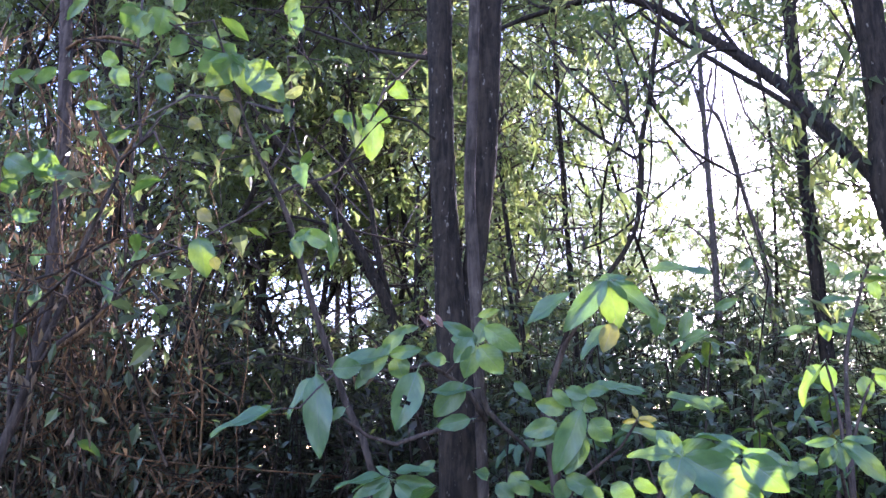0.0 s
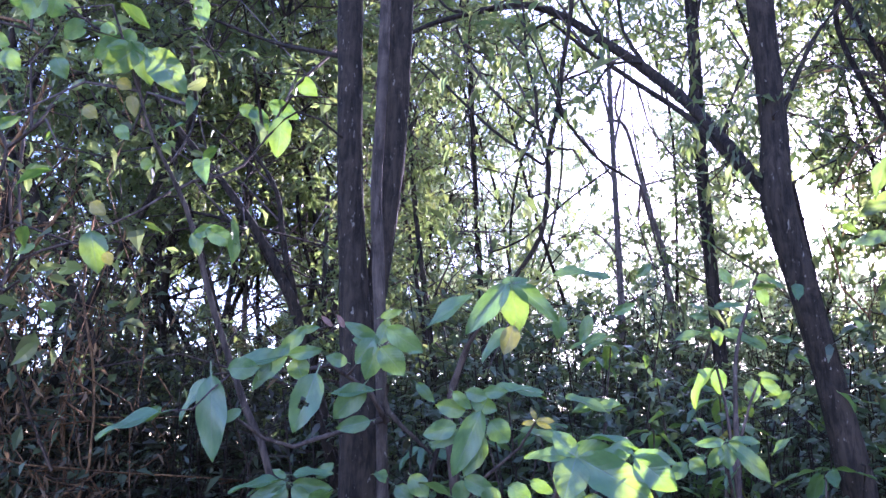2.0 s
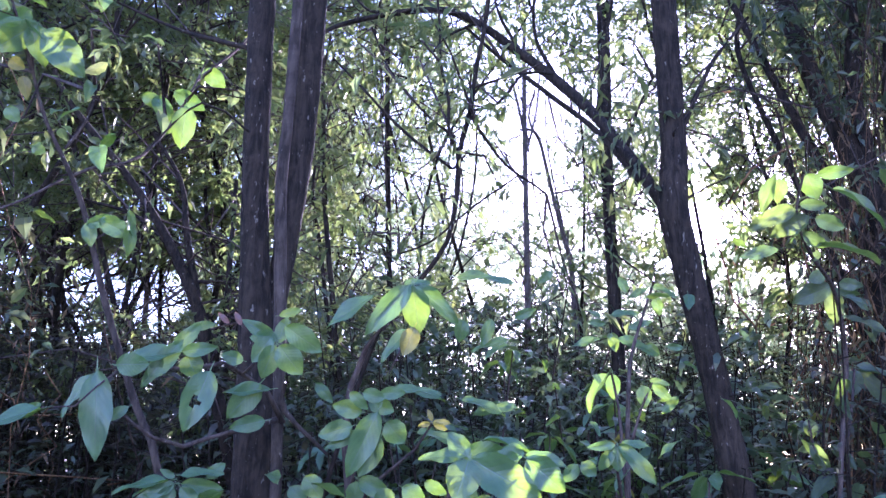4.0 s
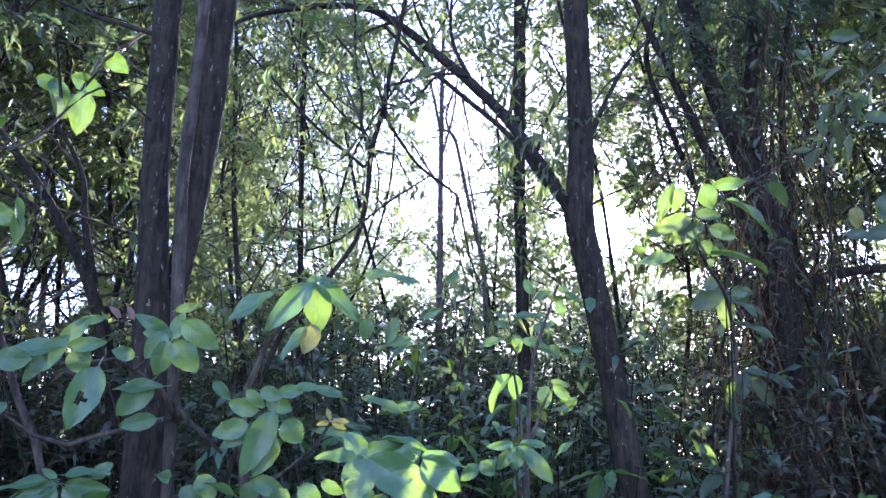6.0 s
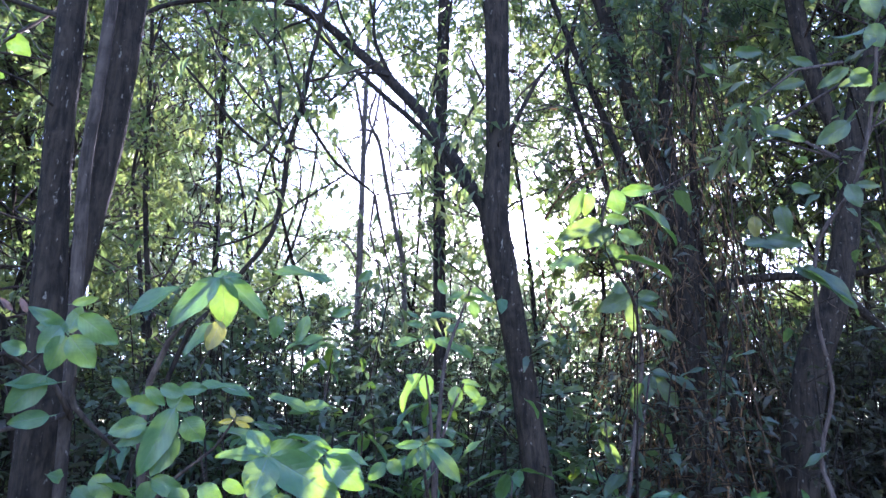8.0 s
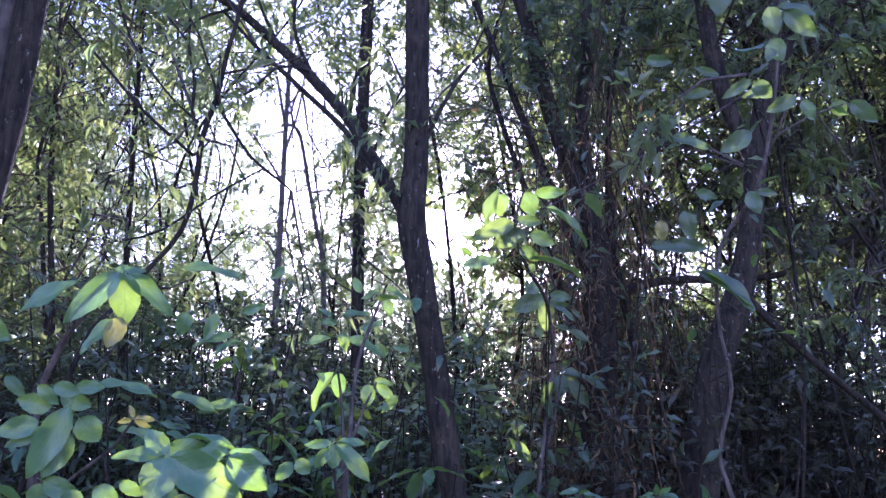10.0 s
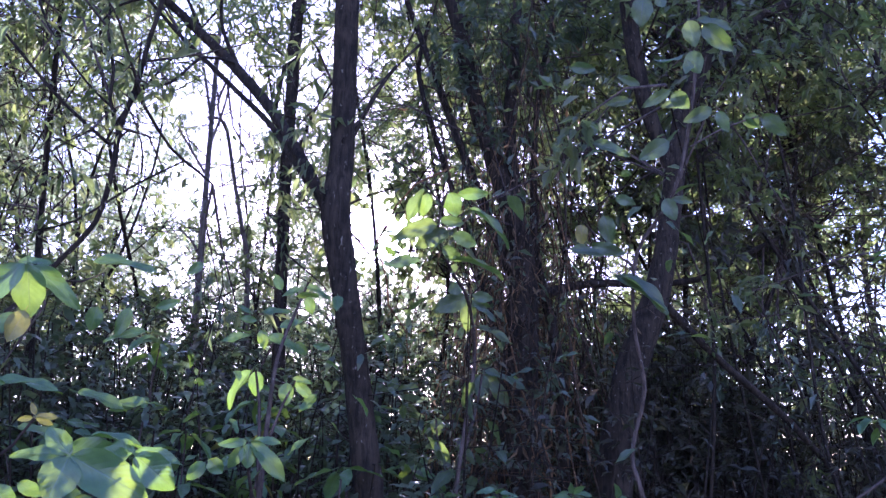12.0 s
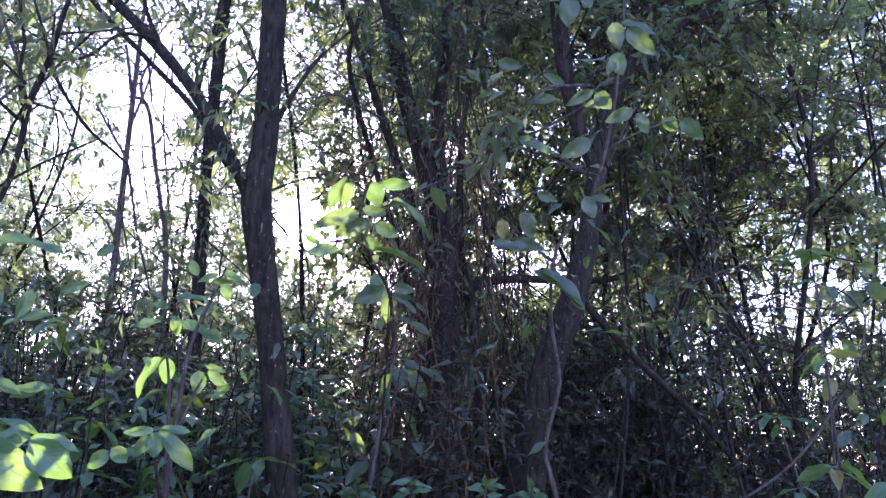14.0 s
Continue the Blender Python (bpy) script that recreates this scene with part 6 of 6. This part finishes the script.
def crown(tree, anchors, count, spread, per, size, aspect, mat, rng, droop=0.35, openings=1.0, sprig=0.27, outline=DIAMOND):
    """Leafy twigs about the anchors (places on a tree's limbs): twigs as one part, leaves as another."""
    a = np.asarray(anchors)
    start = a[rng.integers(0, len(a), count)]
    end = start + rng.normal(0, 1, (count, 3)) * spread
    ok = kept(end, rng, openings) & (end[:, 2] > 0.3)
    start, end = start[ok], end[ok]
    m = len(end)
    if not m:
        return
    curves, feet, ways = [], [], []
    for s, e in zip(start, end):
        out = (e - s) / (np.linalg.norm(e - s) + 1e-6)
        mid = (s + e) / 2 + rng.normal(0, 0.07, 3) + [0, 0, 0.06]
        stem = np.array([(*s, 0.008), (*mid, 0.005), (*e, 0.003)])
        if shades(stem):
            continue
        curves.append(stem)
        for k in range(4):
            w = out * 0.6 + rng.normal(0, 0.7, 3) + [0, 0, -0.1]
            w *= sprig * rng.uniform(0.6, 1.3) / np.linalg.norm(w)
            f = e + (s - e) * rng.uniform(0, 0.35)
            if k < 2 and size < 0.068:
                curves.append(np.array([(*f, 0.003), (*(f + w), 0.001)]))
            feet.append(f)
            ways.append(w)
    if not curves:
        return
    tubes_part(tree, "twig_mass", curves, 3, TWIG, "stuff")
    n = per // 4
    feet, ways = np.repeat(np.array(feet), n, axis=0), np.repeat(np.array(ways), n, axis=0)
    c = feet + ways * rng.random((len(feet), 1)) ** 0.8 * 1.05 + rng.normal(0, 0.017, feet.shape)
    way = ways / sprig * 0.7 + rng.normal(0, 0.75, feet.shape) + [0, 0, -droop]
    keep = kept(c, rng, openings) & thinned(c, rng)
    c, way = c[keep], way[keep]
    leaves_part(tree, "crown", c, way, size * np.clip(rng.lognormal(-0.12, 0.34, len(c)), 0.4, 2.0), aspect, outline, mat, rng, 0.5, kind="stuff")


def forest_tree(x, y, height, radius, rng, mat, per, clumps, low, spread=(0.7, 0.7, 0.55), size=0.075, reach=(0.8, 1.7), openings=1.0):
    tree = thing("forest_tree", (x, y, 0), "slim leafy forest tree in the thicket, half in shade", "tree", "trees of the thicket")
    for go in range(10):
        lean = rng.normal(0, 0.14, 2)
        pts = []
        for s in (1.0, 0.8, 0.6, 0.4, 0.2, 0.06, 0.0):
            wob = rng.normal(0, 0.19 if x > 1.5 else 0.27, 2) * (s > 0.1)
            pts.append((x + lean[0] * height * s + wob[0], y + lean[1] * height * s + wob[1], height * s - 0.05, radius * (1.25 if s == 0 else 1.05 - 0.8 * s)))
        if not shades(spline(pts, 0.2)):
            break
    limb(tree, "trunk", pts, BARK, near=False)
    anchors = [along(pts, 0.15, low)]
    i = spline(pts, 0.2)
    for k in range(7):
        s = rng.uniform(low / height, 0.9)
        b = i[int((1 - s) * (len(i) - 1))]
        ang, far = rng.uniform(0, 2 * math.pi), rng.uniform(*reach)
        w = np.array([math.cos(ang) * far, math.sin(ang) * far, rng.uniform(0.3, 1.4)])
        br = [(*(b[:3] + w), 0.005), (*(b[:3] + w * 0.55 + rng.normal(0, 0.1, 3)), b[3] * 0.3), (*b[:3], b[3] * 0.5)]
        if shades(br):
            continue
        limb(tree, "limb", br, BARK, near=False)
        anchors.append(along(br, 0.1))
    crown(tree, np.vstack(anchors), clumps, np.array(spread), per, size, 0.42, mat, rng, openings=openings)
    return tree


# bearings from and to, how many trees, distances, clumps of leaves a tree, lowest leaves
STANDS = [(-44, -8, 14, 5.5, 9, 165, 1.3, 2.4), (-34, -6, 10, 6, 10, 140, 1.8, 3.0), (-38, -13, 6, 4.8, 6.5, 130, 2.7, 3.4), (-46, -8, 12, 9, 15, 120, 1.2, 2.5), (-16, 2, 6, 5, 8, 130, 2.6, 3.6), (-8, 10, 6, 5.5, 9, 100, 1.6, 3.5), (-8, 12, 8, 10, 17, 140, 1.0, 2.5),
          (10, 24, 2, 7.5, 10, 60, 1.0, 1.6), (8, 26, 5, 12, 20, 150, 0.8, 2.0), (0, 16, 5, 6, 10, 120, 1.2, 2.2), (19, 34, 11, 6.5, 13, 140, 1.2, 2.5), (30, 46, 4, 5.5, 9, 130, 2.2, 3.5), (42, 72, 8, 4.2, 5.6, 36, 2.5, 3.3), (50, 78, 5, 6, 9, 130, 2.2, 3.2), (37, 74, 18, 5.2, 8.5, 150, 0.9, 2.6), (34, 74, 8, 8.5, 14, 130, 0.9, 2.6)]


def thicket():
    rng = np.random.default_rng(5)
    placed = []
    for a0, a1, count, r0, r1, clumps, low0, low1 in STANDS:
        for k in range(count):
            for go in range(30):
                az, r = a0 + (a1 - a0) * (k + rng.random()) / count, rng.uniform(r0, r1)
                x, y = r * math.sin(radians(az)), r * math.cos(radians(az))
                if abs(az - 26.3) > 0.8 and not (r < 16 and abs(az - 15.3) < 3.4) and not in_shaft(x, y) and all(math.hypot(x - a, y - b) > 0.7 for a, b in placed):
                    break
            placed.append((x, y))
            mat = FOLIAGE_DULL_SHADE if az > 42 and rng.random() < 0.2 else (FOLIAGE_HAZED if r > 8.5 and -10 < az < 30 else FOLIAGE)
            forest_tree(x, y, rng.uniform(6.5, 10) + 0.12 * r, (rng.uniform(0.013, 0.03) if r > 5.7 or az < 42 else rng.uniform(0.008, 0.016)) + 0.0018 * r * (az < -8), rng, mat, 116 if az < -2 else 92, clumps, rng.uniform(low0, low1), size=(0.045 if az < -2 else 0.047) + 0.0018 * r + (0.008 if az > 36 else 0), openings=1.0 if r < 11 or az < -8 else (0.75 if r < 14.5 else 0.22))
    # the belt at the back of the wood, haze put into its pale leaves
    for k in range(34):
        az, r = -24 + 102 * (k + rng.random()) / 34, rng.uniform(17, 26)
        forest_tree(r * math.sin(radians(az)), r * math.cos(radians(az)), rng.uniform(11.5, 15.0) * (0.5 if 11.5 < az < 34 else 0.75 if 34 <= az < 45 else 1), rng.uniform(0.04, 0.09), rng, FOLIAGE_HAZED if az < 36 else FOLIAGE, 72, 165, 0.3, (1.3, 1.3, 1.1), 0.135, (1.2, 2.4), 1.0 if az < -6 else 0.4)
    for k in range(5):
        az, r = radians(110 + 35 * k), rng.uniform(13, 18)
        forest_tree(r * math.sin(az), r * math.cos(az), 8.5, 0.07, rng, FOLIAGE, 60, 110, 2.5, (1.0, 1.0, 0.8), 0.11, (1.2, 2.4), 0.0)


def bush(x, y, height, width, count, rng, mat, size, outline=LANCE):
    shrub = thing("undergrowth_shrub", (x, y, 0), "shady undergrowth shrub with dull green leaves", "shrub", "shrubs of the undergrowth")
    curves, feet, ways = [], [], []
    for k in range(8):
        ang = rng.uniform(0, 2 * math.pi)
        w = np.array([math.cos(ang), math.sin(ang), 0]) * width * rng.uniform(0.3, 1.0)
        top = np.array([x, y, 0]) + w + [0, 0, height * rng.uniform(0.65, 1.05)]
        c = spline([(*top, 0.003), (*(np.array([x, y, height * 0.45]) + w * 0.6 + rng.normal(0, 0.06, 3)), 0.007), (x + w[0] * 0.1, y + w[1] * 0.1, -0.03, 0.012)], 0.15)
        if shades(c):
            continue
        curves.append(c)
        for f in c[c[:, 2] > height * 0.15, :3]:
            for side in range(2 if f[2] > 1.0 else 1):
                q = rng.normal(0, 1, 3) * [1, 1, 0.4] + [0, 0, 0.1]
                q *= rng.uniform(0.15, 0.4) / np.linalg.norm(q)
                if f[2] > 1.0 and side and not shades([f, f + q]):
                    curves.append(np.array([(*f, 0.003), (*(f + q), 0.0012)]))
                feet.append(f)
                ways.append(q)
    if not feet:
        bpy.data.objects.remove(shrub)
        return
    tubes_part(shrub, "stem_mass", curves, 3, BARK, "stuff")
    pick = rng.integers(0, len(feet), count)
    f, q = np.array(feet)[pick], np.array(ways)[pick]
    c = f + q * rng.random((count, 1)) ** 0.7 + rng.normal(0, 0.015, (count, 3))
    way = q / 0.3 + rng.normal(0, 0.7, (count, 3)) * [1, 1, 0.5] + [0, 0, -0.3]
    keep = kept(c, rng) & thinned(c, rng) & (c[:, 2] > 0.02)
    leaves_part(shrub, "foliage", c[keep], way[keep], size * rng.uniform(0.55, 1.3, keep.sum()), 0.4, outline, mat, rng, 0.45, kind="stuff")


def undergrowth():
    rng = np.random.default_rng(8)
    for k in range(70):
        az, r = -42 + 116 * (k + rng.random()) / 70, rng.uniform(3.6, 8.0)
        x, y = r * math.sin(radians(az)), r * math.cos(radians(az))
        bush(x, y, 1.5 + 0.15 * r + rng.uniform(-0.4, 0.35), 0.7, 950, rng, FOLIAGE_DULL_SHADE if az > 34 else FOLIAGE_DARK, 0.064 + rng.uniform(-0.018, 0.03) - 0.01 * (az > 34))
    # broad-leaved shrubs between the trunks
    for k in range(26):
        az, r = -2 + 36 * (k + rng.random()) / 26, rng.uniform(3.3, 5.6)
        bush(r * math.sin(radians(az)), r * math.cos(radians(az)), 1.45 + 0.17 * r + rng.uniform(-0.35, 0.2), 0.6, 850, rng, FOLIAGE_DULL_SHADE if k % 3 == 0 else FOLIAGE_DARK, 0.076, LANCE)
    # the foot of the old tree, dull leaves coloured dark for its shade
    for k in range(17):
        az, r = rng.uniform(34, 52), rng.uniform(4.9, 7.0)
        bush(r * math.sin(radians(az)), r * math.cos(radians(az)), 1.8 + 0.14 * r, 0.6, 1000, rng, FOLIAGE_DULL_SHADE, 0.062, DIAMOND)
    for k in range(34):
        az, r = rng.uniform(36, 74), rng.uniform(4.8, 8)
        bush(r * math.sin(radians(az)), r * math.cos(radians(az)), 1.6 + 0.14 * r, 0.8, 950, rng, FOLIAGE_DULL_SHADE, 0.062, DIAMOND)
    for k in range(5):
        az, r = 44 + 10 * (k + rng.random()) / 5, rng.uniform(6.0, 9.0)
        bush(r * math.sin(radians(az)), r * math.cos(radians(az)), 2.0 + 0.16 * r, 0.9, 1300, rng, FOLIAGE_DULL_SHADE, 0.07, DIAMOND)
    # taller shrubs that close the view between the trunks
    for k in range(34):
        az, r = -7 + 39 * (k + rng.random()) / 34, rng.uniform(5.5, 10)
        bush(r * math.sin(radians(az)), r * math.cos(radians(az)), 1.6 + 0.19 * r + rng.uniform(-0.4, 0.3), 0.9, 1200, rng, FOLIAGE_DULL_SHADE if k % 2 else FOLIAGE_DARK, 0.08, DIAMOND)
    # lower growth at the back of the wood
    for k in range(44):
        az, r = -44 + 122 * (k + rng.random()) / 44, rng.uniform(8.5, 15)
        bush(r * math.sin(radians(az)), r * math.cos(radians(az)), 1.5 + (0.15 if -8 < az < 32 else 0.07) * r + rng.uniform(-0.3, 0.4), 1.2, 1300, rng, FOLIAGE_DULL_SHADE if az > 34 else FOLIAGE_DARK, 0.115, DIAMOND)
    # the dense bank below the dry creepers, deep shade put into its leaf colour
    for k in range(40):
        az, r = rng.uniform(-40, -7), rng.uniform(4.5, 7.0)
        bush(r * math.sin(radians(az)), r * math.cos(radians(az)), (1.95 + 0.14 * r) if az < -19 else 1.7 + 0.1 * r, 0.8, 1400, rng, FOLIAGE_DULL_SHADE, 0.072, DIAMOND)


def creepers(name, label, base, count, spot, top, rng, mat=DRY_SUNLIT, low=0.0):
    """A tangle of thin dry creepers hanging from the canopy to the ground."""
    mass = thing(name, base, label, "creeper")
    curves, tips = [], []
    for k in range(count):
        x, y = spot(rng)
        z1, z0 = top * rng.uniform(0.45, 1.1), rng.uniform(low, 2.2)
        n = 7
        drift = np.cumsum(rng.normal(0, 0.09, (n + 1, 2)), axis=0) + np.outer(np.arange(n + 1) / n, rng.normal(0, 0.15, 2))
        thick = 0.0012 + 0.006 * rng.random() ** 3
        pts = [(x + drift[i, 0], y + drift[i, 1], z1 + (z0 - z1) * i / n, thick) for i in range(n + 1)]
        c = spline(pts, 0.15)
        if shades(c):
            continue
        curves.append(c)
        tips.append(c[:, :3])
    tubes_part(mass, "strand_mass", curves, 3, mat, "stuff")
    a = np.vstack(tips)
    m = count * 5
    c = a[rng.integers(0, len(a), m)] + rng.normal(0, 0.05, (m, 3))
    way = rng.normal(0, 0.6, (m, 3)) + [0, 0, -1.0]
    leaves_part(mass, "dry_leaves", c, way, rng.uniform(0.03, 0.085, m), 0.25, DIAMOND, DEAD_LEAF, rng, 1.0, kind="stuff")
    m = count * 3
    c = a[rng.integers(0, len(a), m)] + rng.normal(0, 0.12, (m, 3))
    way = rng.normal(0, 0.8, (m, 3)) + [0, 0, -0.5]
    leaves_part(mass, "green_leaves", c, way, rng.uniform(0.04, 0.09, m), 0.45, DIAMOND, FOLIAGE_DARK, rng, 0.7, kind="stuff")


def straw_spot(rng):
    az, r = radians(rng.normal(-23.0, 1.3)), rng.uniform(3.9, 4.1)
    return r * math.sin(az), r * math.cos(az)


def litter():
    """Dry leaves lying on the forest floor."""
    rng = np.random.default_rng(61)
    n = 6000
    az, r = rng.uniform(0, 2 * math.pi, n), 9 * np.sqrt(rng.random(n))
    c = np.stack([r * np.sin(az), r * np.cos(az), rng.uniform(0.05, 0.075, n)], -1)
    c[:, 2] = [0.07 * noise.noise(Vector((a * 0.6, b * 0.6, 0))) for a, b in c[:, :2]] + rng.uniform(-0.01, 0.012, n)
    way = np.stack([np.cos(az * 7), np.sin(az * 7), rng.normal(0, 0.15, n)], -1)
    v, f = spray(c, way, rng.uniform(0.05, 0.14, n), 0.42, LANCE, rng, 0.25)
    tagged(new("leaf_litter", mesh_of("leaf_litter", v, f.ravel(), np.full(len(f), 3), DEAD_LEAF, False)), "dry brown leaves scattered over the forest floor", "leaf litter", kind="stuff")


litter()


def left_spot(rng):
    share = rng.random()
    az, r = radians(rng.normal(-31.5, 1.4) if share < 0.5 else rng.uniform(-40, -26) if share < 0.95 else rng.uniform(-26, -17)), rng.uniform(3.2, 4.2)
    return r * math.sin(az), r * math.cos(az)


def right_spot(rng):
    az, r = radians(rng.normal(37.0, 2.0)), rng.uniform(3.9, 4.8)
    return r * math.sin(az), r * math.cos(az)


def wrap_spot(rng):
    az, r = rng.uniform(0, 2 * math.pi), abs(rng.normal(0, 0.16)) + 0.08
    return 2.72 + r * math.sin(az) * 1.5, 3.4 + r * math.cos(az)


def dress(tree, low, count, spread, per, size, aspect, mat, seed, droop=0.35, outline=DIAMOND):
    """Leafy twigs on the limbs of a near tree."""
    rng = np.random.default_rng(seed)
    crown(tree, np.vstack([along(p, 0.1, low) for p in GROWN[tree.name]]), count, np.array(spread), per, size, aspect, mat, rng, droop, outline=outline)


def more_leaves(plant, count, low, high, size, seed, reach=0.12):
    """Further single leaves along the stems of a near plant."""
    rng = np.random.default_rng(seed)
    spots = np.vstack([along(p, 0.05) for p in GROWN[plant.name]])
    spots = spots[(spots[:, 2] > low) & (spots[:, 2] < high)]
    for k in range(count):
        b = spots[rng.integers(len(spots))] + rng.normal(0, reach, 3) * [1, 1, 0.6]
        ang = rng.uniform(0, 2 * math.pi)
        n = size * rng.uniform(0.6, 1.25)
        w = np.array([math.cos(ang), math.sin(ang), rng.uniform(-1.0, 0.15)])
        w *= n / np.linalg.norm(w)
        tilt = rng.normal(0, 0.45, 3) + [0, 0, 1]
        if in_sun((b + w * 0.5)[None])[0]:
            continue
        leaf(plant, tuple(b), tuple(b + w), tuple(tilt), n * rng.uniform(0.36, 0.46), LEAF_GREY_SHADE if plant in (leaning_sapling, right_sapling) else LEAF, int(rng.choice([0, 1, 3])))


def whorl_shrub(x, y, height, width, rng, size=0.125, stems=5):
    """A broad-leaved shrub: thin stems that carry whorls of leaves."""
    shrub = thing("broad_leaved_shrub", (x, y, 0), "broad-leaved green shrub with leaves in whorls, in half shade", "shrub", "broad-leaved shrubs")
    for k in range(stems):
        ang = 2 * math.pi * (k + rng.random()) / stems
        w = np.array([math.cos(ang), math.sin(ang), 0]) * width * rng.uniform(0.4, 1.0)
        top = np.array([x, y, height * rng.uniform(0.72, 1.02)]) + w
        pts = [(*top, 0.0028), (*(np.array([x, y, height * 0.5]) + w * 0.55 + rng.normal(0, 0.05, 3)), 0.006), (x + 0.1 * w[0], y + 0.1 * w[1], -0.04, 0.011)]
        limb(shrub, "stem", pts, TWIG)
        c = spline(pts, 0.06)
        for node_at in (0.0, rng.uniform(0.12, 0.2), rng.uniform(0.28, 0.42)):
            b = c[int(node_at * (len(c) - 1)), :3]
            turn = rng.uniform(0, 6)
            many = int(rng.integers(4, 7)) if node_at == 0 else int(rng.integers(2, 5))
            for j in range(many):
                a = turn + 2 * math.pi * j / many + rng.normal(0, 0.25)
                n = size * rng.uniform(0.6, 1.2)
                way = np.array([math.cos(a), math.sin(a), rng.uniform(-0.75, 0.1)])
                way *= n / np.linalg.norm(way)
                foot = b + way * 0.16 + rng.normal(0, 0.01, 3)
                if in_sun((foot + way * 0.5)[None])[0]:
                    continue
                tilt = np.array([0, 0, 1]) + rng.normal(0, 0.3, 3)
                old = rng.random() < 0.03
                leaf(shrub, tuple(foot), tuple(foot + way), tuple(tilt), n * rng.uniform(0.36, 0.44), LEAF_OLD if old else LEAF, int(rng.choice([0, 1, 3])))


def whorl_shrubs():
    rng = np.random.default_rng(71)
    for az, r, h in ((5, 3.6, 1.8), (12, 3.7, 2.1), (17, 3.2, 1.85), (21, 3.9, 2.15), (25, 3.3, 1.8), (30, 3.8, 1.9), (66, 3.4, 2.3)):
        whorl_shrub(r * math.sin(radians(az)), r * math.cos(radians(az)), h, 0.42, rng)


whorl_shrubs()
more_leaves(leaning_sapling, 40, 1.9, 3.4, 0.075, 51, 0.22)
more_leaves(right_sapling, 22, 1.5, 2.6, 0.11, 52, 0.12)
more_leaves(mid_shrub, 46, 1.2, 2.3, 0.085, 53, 0.22)
more_leaves(front_shrub, 12, 1.0, 1.5, 0.11, 54, 0.14)
more_leaves(arching_sapling, 10, 2.2, 2.9, 0.1, 55, 0.1)
more_leaves(low_shrub, 12, 0.8, 1.6, 0.12, 56, 0.12)
more_leaves(edge_shrub, 8, 1.8, 3.0, 0.09, 57, 0.15)
dress(fork_tree, 3.0, 56, (0.3, 0.3, 0.3), 48, 0.075, 0.26, FOLIAGE, 31, 1.0)
dress(straight_tree, 2.2, 60, (0.35, 0.35, 0.35), 48, 0.07, 0.3, FOLIAGE, 32, 0.8)
dress(slanting_tree, 1.9, 90, (0.4, 0.4, 0.35), 56, 0.05, 0.45, FOLIAGE, 33)
dress(creeper_tree, 1.8, 110, (0.33, 0.33, 0.4), 56, 0.06, 0.42, FOLIAGE_DARK, 34)
dress(leaning_tree, 2.4, 80, (0.45, 0.45, 0.4), 56, 0.06, 0.42, FOLIAGE, 35)
dress(twin_tree, 4.3, 70, (0.7, 0.7, 0.6), 60, 0.08, 0.4, FOLIAGE, 36)
dress(thin_tree, 2.0, 50, (0.3, 0.3, 0.3), 48, 0.05, 0.45, FOLIAGE, 37)
dress(hanging_creeper, 2.2, 34, (0.2, 0.2, 0.25), 32, 0.07, 0.28, FOLIAGE, 38, 0.9)
dress(pale_tree, 2.6, 40, (0.4, 0.4, 0.4), 40, 0.06, 0.4, FOLIAGE, 39)
dress(edge_shrub, 2.0, 14, (0.35, 0.25, 0.4), 28, 0.075, 0.45, FOLIAGE, 41, outline=OVAL)
dress(arching_sapling, 2.3, 10, (0.3, 0.25, 0.25), 16, 0.06, 0.5, FOLIAGE, 42, outline=OVAL)
dress(bare_tree, 3.6, 30, (0.5, 0.5, 0.4), 40, 0.06, 0.4, FOLIAGE, 40)
thicket()
undergrowth()
creepers("dry_creeper_curtain", "tangle of dry brown creepers over dark shrubs", (-1.9, 3.1, 0), 110, left_spot, 3.4, np.random.default_rng(21), low=1.3)
creepers("dark_creeper_curtain", "dark dead creepers hanging over shady shrubs", (-2.1, 3.3, 0), 150, left_spot, 3.2, np.random.default_rng(25), DRY_DARK)
creepers("dry_creeper_curtain", "dry brown creepers hanging about an old trunk", (2.7, 3.5, 0), 120, right_spot, 3.3, np.random.default_rng(22))
creepers("dark_creeper_curtain", "thick dark creepers wrapped about an old trunk", (2.7, 3.3, 0), 170, wrap_spot, 4.2, np.random.default_rng(24), DRY_DARK)
creepers("dry_grass_tuft", "tuft of dry straw caught on a slanting branch", (-1.56, 3.68, 0), 60, straw_spot, 2.45, np.random.default_rng(23))
